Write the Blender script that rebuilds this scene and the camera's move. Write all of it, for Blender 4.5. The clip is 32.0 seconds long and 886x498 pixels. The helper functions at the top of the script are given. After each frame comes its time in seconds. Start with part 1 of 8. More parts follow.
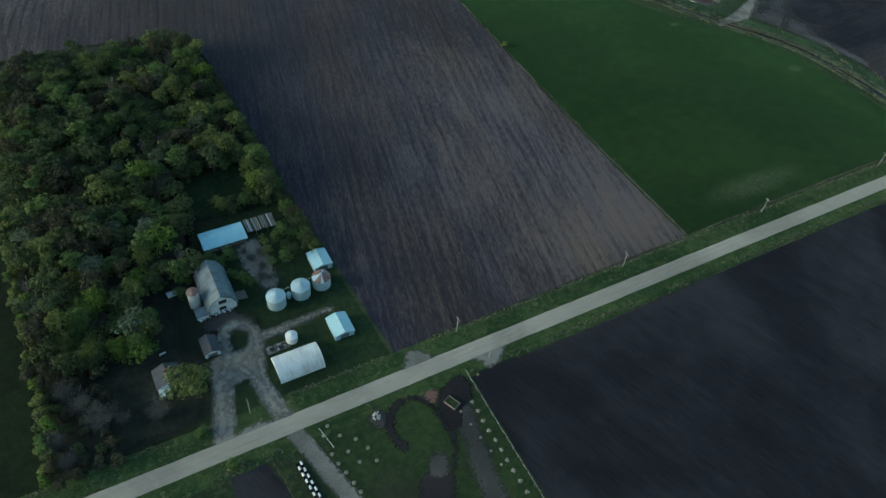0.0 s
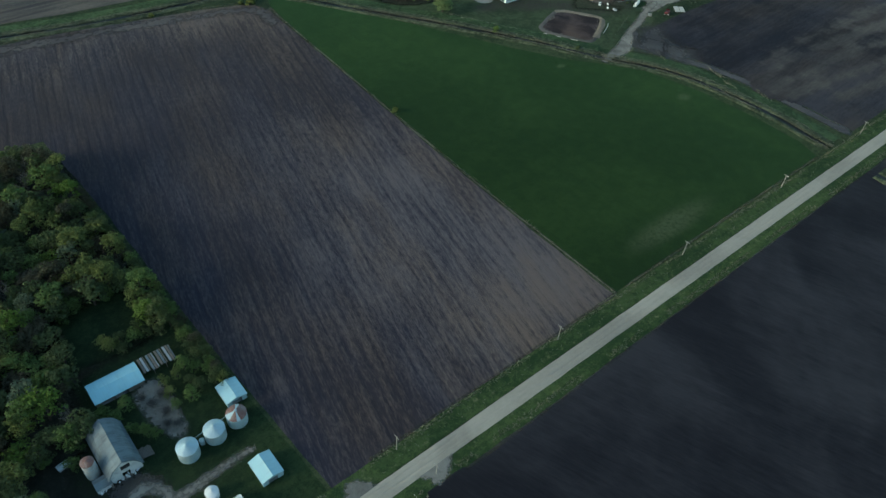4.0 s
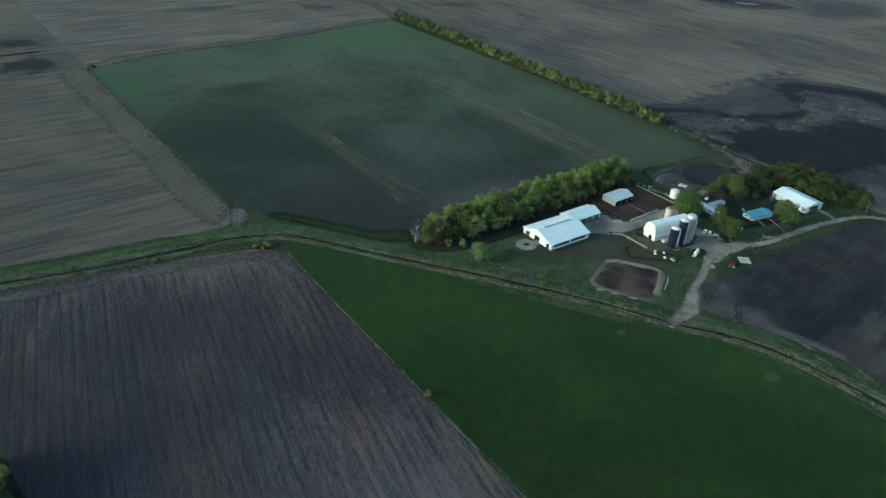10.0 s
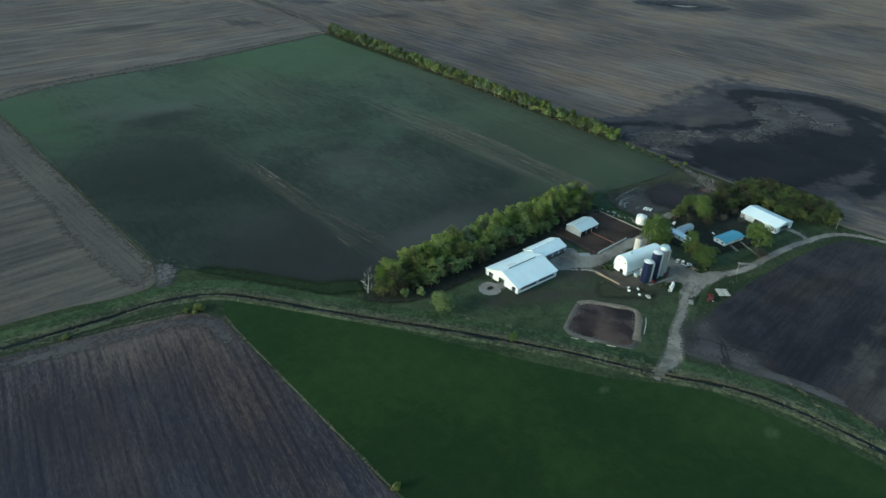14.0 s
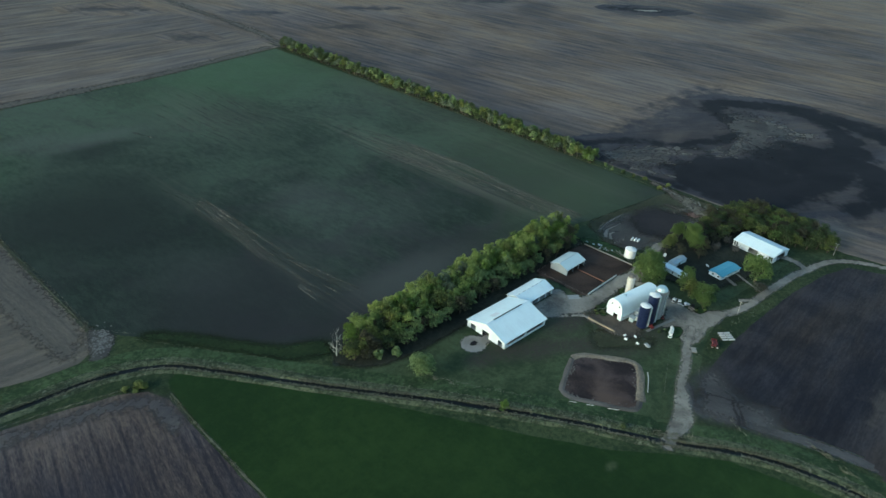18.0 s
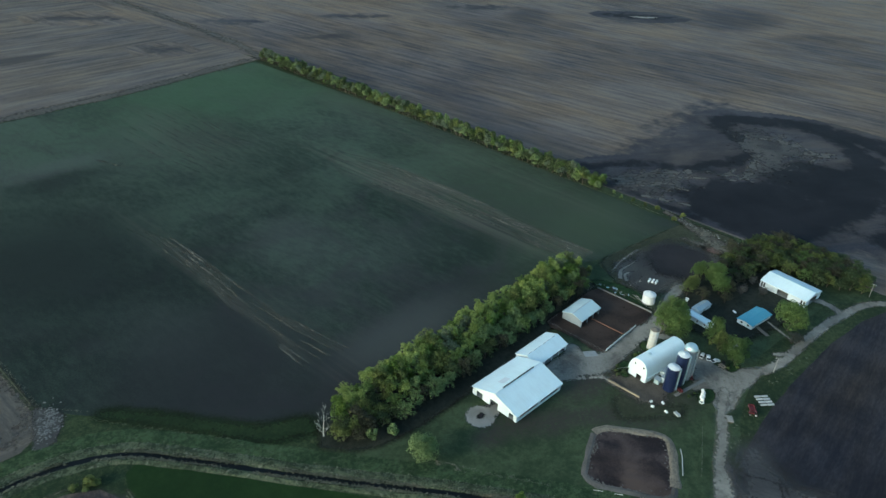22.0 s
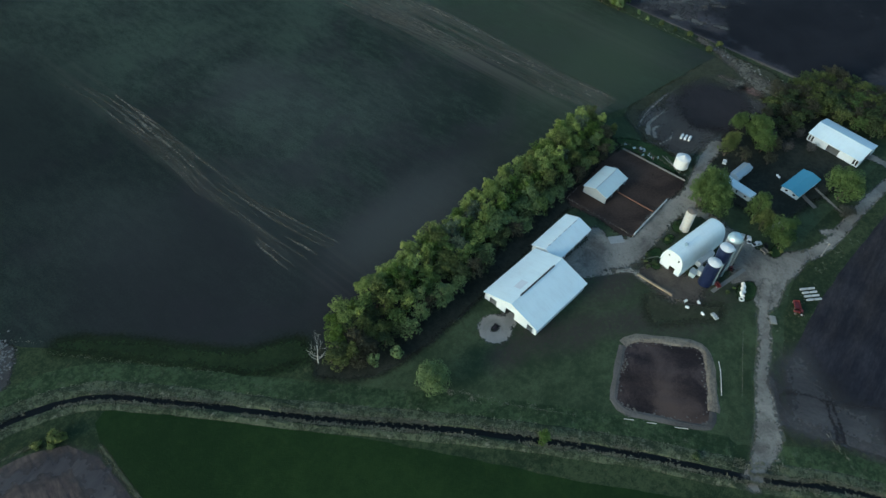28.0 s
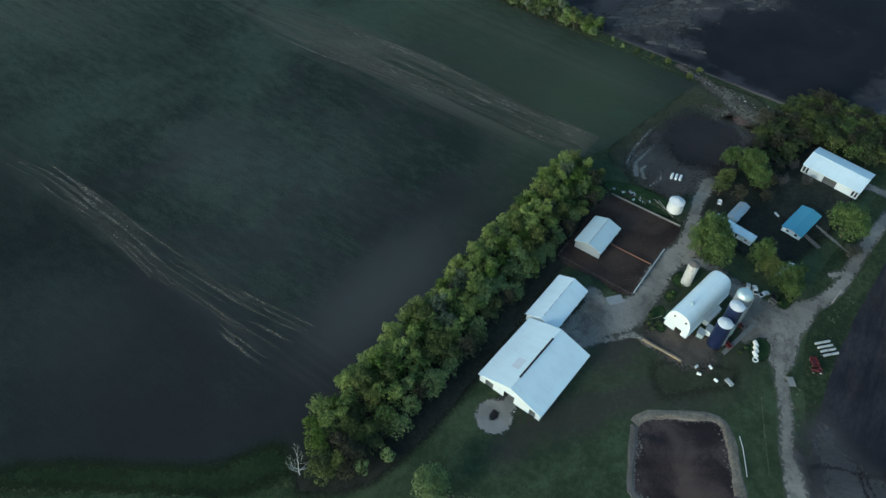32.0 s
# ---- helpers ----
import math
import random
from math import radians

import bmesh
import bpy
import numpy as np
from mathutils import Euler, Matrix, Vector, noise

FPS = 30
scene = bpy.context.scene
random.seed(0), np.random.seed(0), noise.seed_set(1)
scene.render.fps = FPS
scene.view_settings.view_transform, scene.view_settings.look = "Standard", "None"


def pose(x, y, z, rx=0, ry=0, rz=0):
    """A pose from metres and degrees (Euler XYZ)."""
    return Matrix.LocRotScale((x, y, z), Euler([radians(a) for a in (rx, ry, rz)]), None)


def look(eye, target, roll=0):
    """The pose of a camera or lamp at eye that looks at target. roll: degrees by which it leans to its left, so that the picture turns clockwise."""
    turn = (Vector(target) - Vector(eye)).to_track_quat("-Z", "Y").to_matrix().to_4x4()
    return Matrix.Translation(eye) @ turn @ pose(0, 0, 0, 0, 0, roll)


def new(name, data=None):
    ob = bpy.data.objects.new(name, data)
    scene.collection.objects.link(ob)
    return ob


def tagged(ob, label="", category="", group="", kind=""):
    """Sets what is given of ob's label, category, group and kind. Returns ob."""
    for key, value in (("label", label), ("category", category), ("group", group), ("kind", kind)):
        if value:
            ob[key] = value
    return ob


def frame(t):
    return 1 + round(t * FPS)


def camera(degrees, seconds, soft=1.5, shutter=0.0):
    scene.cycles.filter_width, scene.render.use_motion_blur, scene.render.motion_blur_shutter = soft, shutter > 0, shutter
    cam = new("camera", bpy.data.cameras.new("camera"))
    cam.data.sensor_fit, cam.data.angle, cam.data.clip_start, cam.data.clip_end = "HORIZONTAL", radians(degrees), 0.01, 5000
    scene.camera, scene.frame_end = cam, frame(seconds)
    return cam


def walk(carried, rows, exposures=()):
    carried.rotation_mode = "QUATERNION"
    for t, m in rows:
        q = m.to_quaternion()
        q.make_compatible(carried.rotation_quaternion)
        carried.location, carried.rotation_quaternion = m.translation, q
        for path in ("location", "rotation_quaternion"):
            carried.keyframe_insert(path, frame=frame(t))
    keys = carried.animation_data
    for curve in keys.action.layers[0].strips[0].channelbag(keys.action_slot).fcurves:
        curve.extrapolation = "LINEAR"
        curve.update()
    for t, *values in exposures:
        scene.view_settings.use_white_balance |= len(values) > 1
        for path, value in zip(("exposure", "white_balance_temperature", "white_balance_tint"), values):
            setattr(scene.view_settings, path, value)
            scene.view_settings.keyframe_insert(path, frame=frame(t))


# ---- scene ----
cam = camera(62.8, 32.0)
PATH = [
    (0, (0.53, -1.411, 239.54), (1.256, -0.264, 238.071), 6.0),
    (0.5, (2.21, 3.698, 240.205), (2.985, 4.815, 238.738), 5.9),
    (1, (3.679, 8.008, 239.842), (4.505, 9.183, 238.45), 5.5),
    (1.5, (5.383, 12.103, 239.62), (6.215, 13.276, 238.23), 5.6),
    (2, (7.365, 15.228, 240.053), (8.198, 16.403, 238.665), 5.4),
    (2.5, (8.806, 19.933, 240.27), (9.644, 21.1, 238.879), 5.7),
    (4.5, (20.297, 39.389, 242.606), (21.284, 40.421, 241.205), 4.3),
    (5, (22.169, 48.545, 243.447), (23.176, 49.596, 242.076), 4.8),
    (5.5, (25.549, 55.114, 245.375), (26.601, 56.35, 244.206), 4.8),
    (6, (28.028, 58.153, 241.917), (29.112, 59.463, 240.866), 4.5),
    (6.5, (31.276, 62.037, 241.449), (32.36, 63.357, 240.408), 4.4),
    (7, (34.704, 67.719, 240.48), (35.787, 69.043, 239.443), 4.4),
    (7.1, (36.648, 70.754, 240.461), (37.730, 72.079, 239.425), 4.4),
    (7.2, (38.592, 73.789, 240.442), (39.673, 75.115, 239.407), 4.4),
    (7.3, (40.536, 76.823, 240.423), (41.616, 78.151, 239.388), 4.4),
    (7.4, (42.480, 79.858, 240.404), (43.558, 81.187, 239.370), 4.4),
    (7.5, (44.423, 82.892, 240.385), (45.501, 84.223, 239.352), 4.4),
    (7.6, (46.367, 85.927, 240.367), (47.444, 87.259, 239.333), 4.4),
    (8, (49.433, 90.741, 240.531), (50.508, 92.074, 239.498), 4.4),
    (8.5, (52.598, 96.958, 239.947), (53.675, 98.292, 238.918), 4.5),
    (9, (56.593, 103.637, 240.793), (57.683, 104.96, 239.763), 4.4),
    (9.5, (60.552, 109.697, 240.205), (61.642, 111.022, 239.178), 4.3),
    (10, (63.923, 115.603, 240.439), (65.026, 116.919, 239.413), 4.3),
    (10.5, (66.706, 121.033, 240.006), (67.812, 122.348, 238.981), 4.4),
    (11, (69.939, 125.837, 239.668), (71.044, 127.153, 238.646), 4.3),
    (11.5, (73.371, 131.005, 239.674), (74.49, 132.311, 238.653), 4.3),
    (12, (76.608, 137.306, 239.597), (77.729, 138.611, 238.576), 4.3),
    (12.5, (80.775, 143.304, 239.463), (81.919, 144.591, 238.445), 4.2),
    (13, (84.079, 149.727, 239.837), (85.254, 150.988, 238.821), 4.1),
    (13.5, (87.986, 155.913, 239.419), (89.184, 157.154, 238.407), 4.1),
    (14, (92.359, 162.289, 239.875), (93.582, 163.506, 238.864), 4.0),
    (14.5, (95.179, 168.565, 239.906), (96.426, 169.759, 238.896), 4.1),
    (16.5, (112.528, 192.855, 239.979), (113.807, 194.017, 238.971), 4.0),
    (17, (116.593, 197.85, 239.531), (117.88, 199.004, 238.525), 4.0),
    (17.5, (119.926, 202.552, 239.424), (121.22, 203.698, 238.419), 4.0),
    (18, (124.225, 208.187, 239.326), (125.527, 209.326, 238.322), 4.0),
    (18.5, (127.545, 212.468, 239.789), (128.85, 213.602, 238.784), 4.1),
    (19, (132.623, 218.135, 239.173), (133.932, 219.266, 238.169), 4.0),
    (19.5, (137.309, 223.596, 239.143), (138.621, 224.722, 238.139), 4.0),
    (20, (142.103, 229.625, 238.913), (143.419, 230.747, 237.908), 4.1),
    (20.5, (146.386, 235.394, 238.321), (147.707, 236.512, 237.319), 4.1),
    (21, (150.863, 240.456, 238.121), (152.185, 241.573, 237.119), 4.1),
    (21.5, (156.24, 246.499, 238.431), (157.564, 247.613, 237.427), 4.1),
    (22, (160.949, 252.728, 238.01), (162.277, 253.837, 237.008), 4.2),
    (22.5, (165.813, 257.096, 237.243), (167.118, 258.182, 236.187), 4.2),
    (23, (171.146, 261.499, 237.526), (172.391, 262.527, 236.346), 4.2),
    (23.5, (176.306, 266.934, 238.352), (177.483, 267.89, 237.047), 4.4),
    (24, (180.843, 272.62, 239.877), (182.01, 273.561, 238.552), 4.6),
    (24.5, (184.846, 277.278, 240.262), (186.012, 278.214, 238.934), 4.6),
    (25, (188.226, 280.701, 239.825), (189.392, 281.638, 238.498), 4.6),
    (25.5, (191.769, 284.398, 239.602), (192.941, 285.326, 238.274), 4.6),
    (27.5, (209.541, 308.648, 243.712), (210.624, 309.442, 242.23), 5.4),
    (28, (214.087, 313.586, 243.785), (215.17, 314.378, 242.302), 5.4),
    (28.5, (218.251, 318.022, 244.017), (219.335, 318.812, 242.533), 5.4),
    (29, (221.851, 321.718, 243.953), (222.943, 322.505, 242.473), 5.2),
    (29.5, (225.707, 326.187, 243.705), (226.81, 326.959, 242.226), 5.3),
    (30, (229.82, 330.614, 243.589), (230.938, 331.367, 242.111), 5.1),
    (30.5, (233.092, 334.518, 242.485), (234.225, 335.256, 241.011), 5.1),
    (31, (236.115, 337.643, 242.254), (237.252, 338.378, 240.782), 4.9),
    (31.5, (238.976, 341.524, 241.147), (240.12, 342.254, 239.678), 4.8),
    (32, (242.052, 345.297, 240.536), (243.2, 346.022, 239.067), 4.8),
]
EXPOSURES = [(t, stops, kelvin, tint) for t, stops, kelvin, tint in ((0, 1.87, 6040, -12), (1, 1.97, 6060, -12), (2.5, 1.97, 6060, -12), (5, 1.99, 6090, -11), (6, 2.1, 6060, -12), (13, 2.1, 6020, -12), (17, 2.1, 5900, -11), (22, 2.1, 5790, -10), (24, 1.9, 5740, -9), (28, 1.85, 5630, -7), (32, 1.85, 5590, -7))]
walk(cam, [(t, look(eye, target, roll)) for t, eye, target, roll in PATH], EXPOSURES)

# ---- sky, sun ----
SUN_EL, SUN_AZ = 15.0, 285.0            # degrees above the horizon, compass bearing (y is north, x is east)
world = bpy.data.worlds.new("dusk_sky")
scene.world = world
world.use_nodes = True
wn = world.node_tree
sky = wn.nodes.new("ShaderNodeTexSky")
sky.sky_type, sky.sun_disc = "NISHITA", False
sky.sun_elevation, sky.sun_rotation = radians(SUN_EL), radians(SUN_AZ)
sky.air_density, sky.dust_density, sky.ozone_density = 1.0, 1.5, 1.5
wn.links.new(sky.outputs[0], wn.nodes["Background"].inputs[0])
wn.nodes["Background"].inputs[1].default_value = 0.07
sun = new("sun", bpy.data.lights.new("sun", "SUN"))
sun.data.energy, sun.data.angle, sun.data.color = 0.65, radians(18), (1.0, 0.88, 0.74)
az, el = radians(SUN_AZ), radians(SUN_EL)
sun.matrix_world = look((0, 0, 300), Vector((0, 0, 300)) - Vector((math.sin(az) * math.cos(el), math.cos(az) * math.cos(el), math.sin(el))))


# ---- materials ----
class Nodes:
    """A short way to wire a node material."""

    def __init__(self, name):
        self.mat = bpy.data.materials.new(name)
        self.mat.use_nodes = True
        self.t = self.mat.node_tree
        self.bsdf = self.t.nodes["Principled BSDF"]

    def add(self, kind, inputs=(), **props):
        n = self.t.nodes.new("ShaderNode" + kind)
        if "operation" in props:
            n.operation = props["operation"]
        if "interpolation_type" in props:
            n.interpolation_type = props["interpolation_type"]
        if "data_type" in props:
            n.data_type, n.blend_type = props["data_type"], props["blend_type"]
        if "vector_type" in props:
            n.vector_type = props["vector_type"]
        for k, v in dict(inputs).items():
            self.put(n.inputs[k], v)
        return n

    def put(self, socket, v):
        if hasattr(v, "is_linked"):
            self.t.links.new(v, socket)
        elif isinstance(v, tuple) and len(v) == 3 and socket.type == "RGBA":
            socket.default_value = (*v, 1)
        else:
            socket.default_value = v

    def place(self, scale=(1, 1, 1), turn=0.0):
        pos = self.add("NewGeometry").outputs["Position"]
        inv = tuple(1 / k for k in scale)
        return self.add("Mapping", {0: pos, "Scale": inv, "Rotation": (0, 0, radians(turn))}, vector_type="TEXTURE").outputs[0]

    def local(self, scale=(1, 1, 1)):
        return self.add("Mapping", {0: self.add("TexCoord").outputs["Object"], "Scale": scale}).outputs[0]

    def noise(self, vec, scale, detail=4.0, rough=0.55, warp=0.0):
        return self.add("TexNoise", {"Vector": vec, "Scale": scale, "Detail": detail, "Roughness": rough, "Distortion": warp}).outputs["Fac"]

    def ramp(self, fac, lo, hi, a=0.0, b=1.0):
        return self.add("MapRange", {0: fac, 1: lo, 2: hi, 3: a, 4: b}, interpolation_type="SMOOTHSTEP").outputs[0]

    def mix(self, fac, a, b, how="MIX"):
        n = self.add("Mix", {0: fac}, data_type="RGBA", blend_type=how)
        self.put(n.inputs[6], a), self.put(n.inputs[7], b)
        return n.outputs[2]

    def calc(self, op, a, b=0.0):
        return self.add("Math", {0: a, 1: b}, operation=op).outputs[0]

    def spot(self, x, y, rx, ry, turn=0.0, wob=0.35, soft=0.3, seed=0.0):
        """1 inside a wobbly ellipse in the plan, 0 outside."""
        pos = self.add("NewGeometry").outputs["Position"]
        off = self.add("VectorMath", {0: pos, 1: (x, y, 0)}, operation="SUBTRACT").outputs[0]
        m = self.add("Mapping", {0: off, "Rotation": (0, 0, radians(-turn)), "Scale": (1, 1, 1)}).outputs[0]
        m = self.add("VectorMath", {0: m, 1: (1 / rx, 1 / ry, 0)}, operation="MULTIPLY").outputs[0]
        d = self.add("VectorMath", {0: m}, operation="LENGTH").outputs["Value"]
        n = self.noise(self.add("VectorMath", {0: off, 1: (seed * 37, seed * 11, 0)}, operation="ADD").outputs[0], 0.75 / math.sqrt(rx * ry), 6.0, 0.6)
        d = self.calc("ADD", d, self.calc("MULTIPLY", self.calc("SUBTRACT", n, 0.5), 2 * wob))
        return self.ramp(d, 1 - soft, 1 + soft, 1.0, 0.0)

    def fade(self, fine=0.9, wide=0.09, amp=0.55, soft=False):
        """How far a bare patch covers the grass below: ragged towards its rim."""
        rim = self.add("Attribute")
        rim.attribute_name = "edge"
        wild = self.calc("ADD", self.calc("MULTIPLY", self.noise(self.place(), fine, 4.0, 0.6), amp), self.calc("MULTIPLY", self.noise(self.place(), wide, 3.0, 0.5), 0.5 * amp))
        return self.ramp(self.calc("ADD", rim.outputs["Fac"], self.calc("SUBTRACT", wild, 0.75 * amp)), 0.2 if soft else 0.28, 0.8 if soft else 0.72)

    def done(self, color, rough=0.9, metal=0.0, bump=None, height=0.05, spec=0.3, cover=None, sheen=0.0, graze_tint=(1.0, 1.0, 1.0)):
        """Sheen brightens ground at a low angle, painting in haze besides the gloss of fine blades: its weight and its
        tint.
        """
        if sheen:
            self.bsdf.inputs["Sheen Weight"].default_value = sheen
            self.bsdf.inputs["Sheen Roughness"].default_value = 0.3
            self.bsdf.inputs["Sheen Tint"].default_value = (*graze_tint, 1)
        if cover is not None:
            self.put(self.bsdf.inputs["Alpha"], cover)
        self.put(self.bsdf.inputs["Base Color"], color)
        self.put(self.bsdf.inputs["Roughness"], rough)
        self.put(self.bsdf.inputs["Metallic"], metal)
        self.bsdf.inputs["Specular IOR Level"].default_value = spec
        if bump is not None:
            b = self.add("Bump", {"Height": bump, "Distance": height, "Strength": 1.0})
            self.put(self.bsdf.inputs["Normal"], b.outputs[0])
        return self.mat


def soil_colour(n, dark, pale, turn, pitch, rows=0.5, spots=(), pale_spots=(), straw=None, broad=0.010, base=0.25, grain=0.5, cloud=1.0, dash=0.45, furrows=True, drift=0.0):
    """Worked farm soil: drill rows at an angle in the plan, damp dark areas, dry pale ones. Returns colour and relief."""
    flat = n.place()
    turned = n.place((1, 1, 1), turn)
    across = n.add("SeparateXYZ", {0: turned}).outputs[0]
    sway = n.calc("MULTIPLY", n.noise(flat, 0.05, 3.0, 0.6), 0.55 * pitch)
    saw = n.calc("FRACT", n.calc("DIVIDE", n.calc("ADD", across, sway), pitch))
    line = n.ramp(n.calc("ABSOLUTE", n.calc("SUBTRACT", saw, 0.5)), 0.2, 0.5)
    line = n.calc("MULTIPLY", line, n.ramp(n.noise(n.place((1, 0.2, 1), turn), 0.12, 3.0, 0.6), 0.3, 0.66))
    streak = n.noise(n.place((1, 0.07 if rows else 1, 1), turn), 2.4 / pitch, 4.0, 0.65)
    fine = n.noise(n.place((1, dash if rows else 1, 1), turn), 1.1, 5.0, 0.75)
    wide = n.noise(flat, broad, 4.0, 0.55, 0.6)
    mid = n.noise(n.place((1, 0.3, 1), turn), 0.05, 4.0, 0.6)
    f = n.calc("ADD", n.calc("MULTIPLY", n.ramp(wide, 0.34, 0.68), 0.4 * cloud), n.calc("MULTIPLY", n.ramp(mid, 0.35, 0.7), 0.22 * cloud))
    f = n.calc("ADD", f, base)
    f = n.calc("ADD", f, n.calc("MULTIPLY", n.calc("SUBTRACT", n.ramp(streak, 0.3, 0.72), 0.5), 0.6 * rows))
    if rows and furrows:
        f = n.calc("SUBTRACT", f, n.calc("MULTIPLY", line, 0.27 * rows))
    f = n.calc("ADD", f, n.calc("MULTIPLY", n.calc("SUBTRACT", n.ramp(fine, 0.3, 0.7), 0.5), 0.7 * grain))
    for i, s in enumerate(spots):
        f = n.calc("MULTIPLY", f, n.calc("SUBTRACT", 1.0, n.calc("MULTIPLY", n.spot(*s[:7], seed=2.3 * i + 5), s[7] if len(s) > 7 else 0.6)))
    for i, s in enumerate(pale_spots):
        f = n.calc("ADD", f, n.calc("MULTIPLY", n.spot(*s, seed=3.1 * i + 1), 0.3))
    col = n.mix(n.ramp(f, 0.0, 1.1), dark, pale)
    if straw:
        fleck = n.noise(n.place((1, 0.3, 1), turn), 1.9, 3.0, 0.75)
        col = n.mix(n.calc("MULTIPLY", n.ramp(fleck, 0.58, 0.76), n.ramp(f, 0.15, 0.8)), col, straw)
    if drift:
        hue = n.ramp(n.calc("ADD", n.calc("MULTIPLY", n.noise(n.place((1, 0.3, 1), turn), 0.03, 5.0, 0.65), 0.65), n.calc("MULTIPLY", n.noise(flat, 0.006, 3.0, 0.5), 0.35)), 0.38, 0.62)
        col = n.mix(n.calc("MULTIPLY", hue, drift), col, (1.22, 1.0, 0.80), "MULTIPLY")
        col = n.mix(n.calc("MULTIPLY", n.calc("SUBTRACT", 1.0, hue), drift), col, (0.86, 0.92, 1.18), "MULTIPLY")
    relief = n.calc("ADD", streak, n.calc("MULTIPLY", fine, 0.8))
    return col, n.calc("SUBTRACT", relief, line) if rows and furrows else relief


def soil_mat(name, dark, pale, turn, pitch, rows=0.5, rimmed=False, rim=(0.9, 0.09, 1.6), under=None, wear=0.0, sheen=0.0, **more):
    """A soil of one kind, worn through to earth and weeds in places, or one that passes over into the soil round it (under) towards its rim."""
    n = Nodes(name)
    col, relief = soil_colour(n, dark, pale, turn, pitch, rows, **more)
    if wear:
        flat = n.place()
        col = n.mix(n.calc("MULTIPLY", n.ramp(n.noise(flat, 0.09, 6.0, 0.7, 0.6), 0.47, 0.66), wear), col, (0.058, 0.052, 0.045))
        col = n.mix(n.calc("MULTIPLY", n.ramp(n.noise(flat, 0.5, 6.0, 0.75), 0.55, 0.68), wear), col, (0.034, 0.042, 0.024))
    cover = n.fade(*rim, soft=bool(under)) if rimmed else None
    if under:
        col = n.mix(cover, soil_colour(n, *under[:5], **under[5])[0], col)
        cover = None
    return n.done(col, 0.95, 0, relief, 0.12 if rows else 0.05, 0.15, cover, sheen, (1.0, 0.92, 0.86))


def grass_mat(name, deep, light, straw=(0.16, 0.14, 0.07), dry=0.3, broad=0.02, soil=None, bare=(), turn=0.0, rows=0.0, rimmed=False, mottle=1.0, sheen=0.0):
    n = Nodes(name)
    flat = n.place()
    wide, mid, fine = n.noise(flat, broad, 4.0, 0.55, 0.5), n.noise(flat, 0.13, 5.0, 0.62), n.noise(flat, 1.6, 4.0, 0.7)
    f = n.calc("ADD", n.calc("MULTIPLY", n.ramp(wide, 0.32, 0.7), 0.5), n.calc("MULTIPLY", n.ramp(mid, 0.3, 0.75), 0.4))
    f = n.calc("ADD", f, n.calc("MULTIPLY", n.calc("SUBTRACT", n.ramp(fine, 0.3, 0.7), 0.5), 0.55 * mottle))
    f = n.calc("ADD", f, n.calc("MULTIPLY", n.calc("SUBTRACT", n.ramp(n.noise(flat, 0.42, 4.0, 0.65), 0.32, 0.68), 0.5), 0.5 * mottle))
    if rows:
        f = n.calc("ADD", f, n.calc("MULTIPLY", n.calc("SUBTRACT", n.noise(n.place((1, 0.03, 1), turn), 0.5, 3.0), 0.5), rows))
    col = n.mix(n.ramp(f, 0.0, 1.0), deep, light)
    d = n.calc("MULTIPLY", n.ramp(n.noise(flat, 0.35, 6.0, 0.7), 0.55, 0.75), dry)
    col = n.mix(d, col, straw)
    for i, s in enumerate(bare):
        m = n.calc("MULTIPLY", n.spot(*s, soft=0.7, seed=1.9 * i + 2), n.ramp(n.noise(flat, 0.5, 5.0, 0.7), 0.25, 0.6))
        col = n.mix(m, col, soil)
    return n.done(col, 0.95, 0, n.calc("ADD", fine, mid), 0.15, 0.1, n.fade() if rimmed else None, sheen, (0.42, 1.0, 0.40))


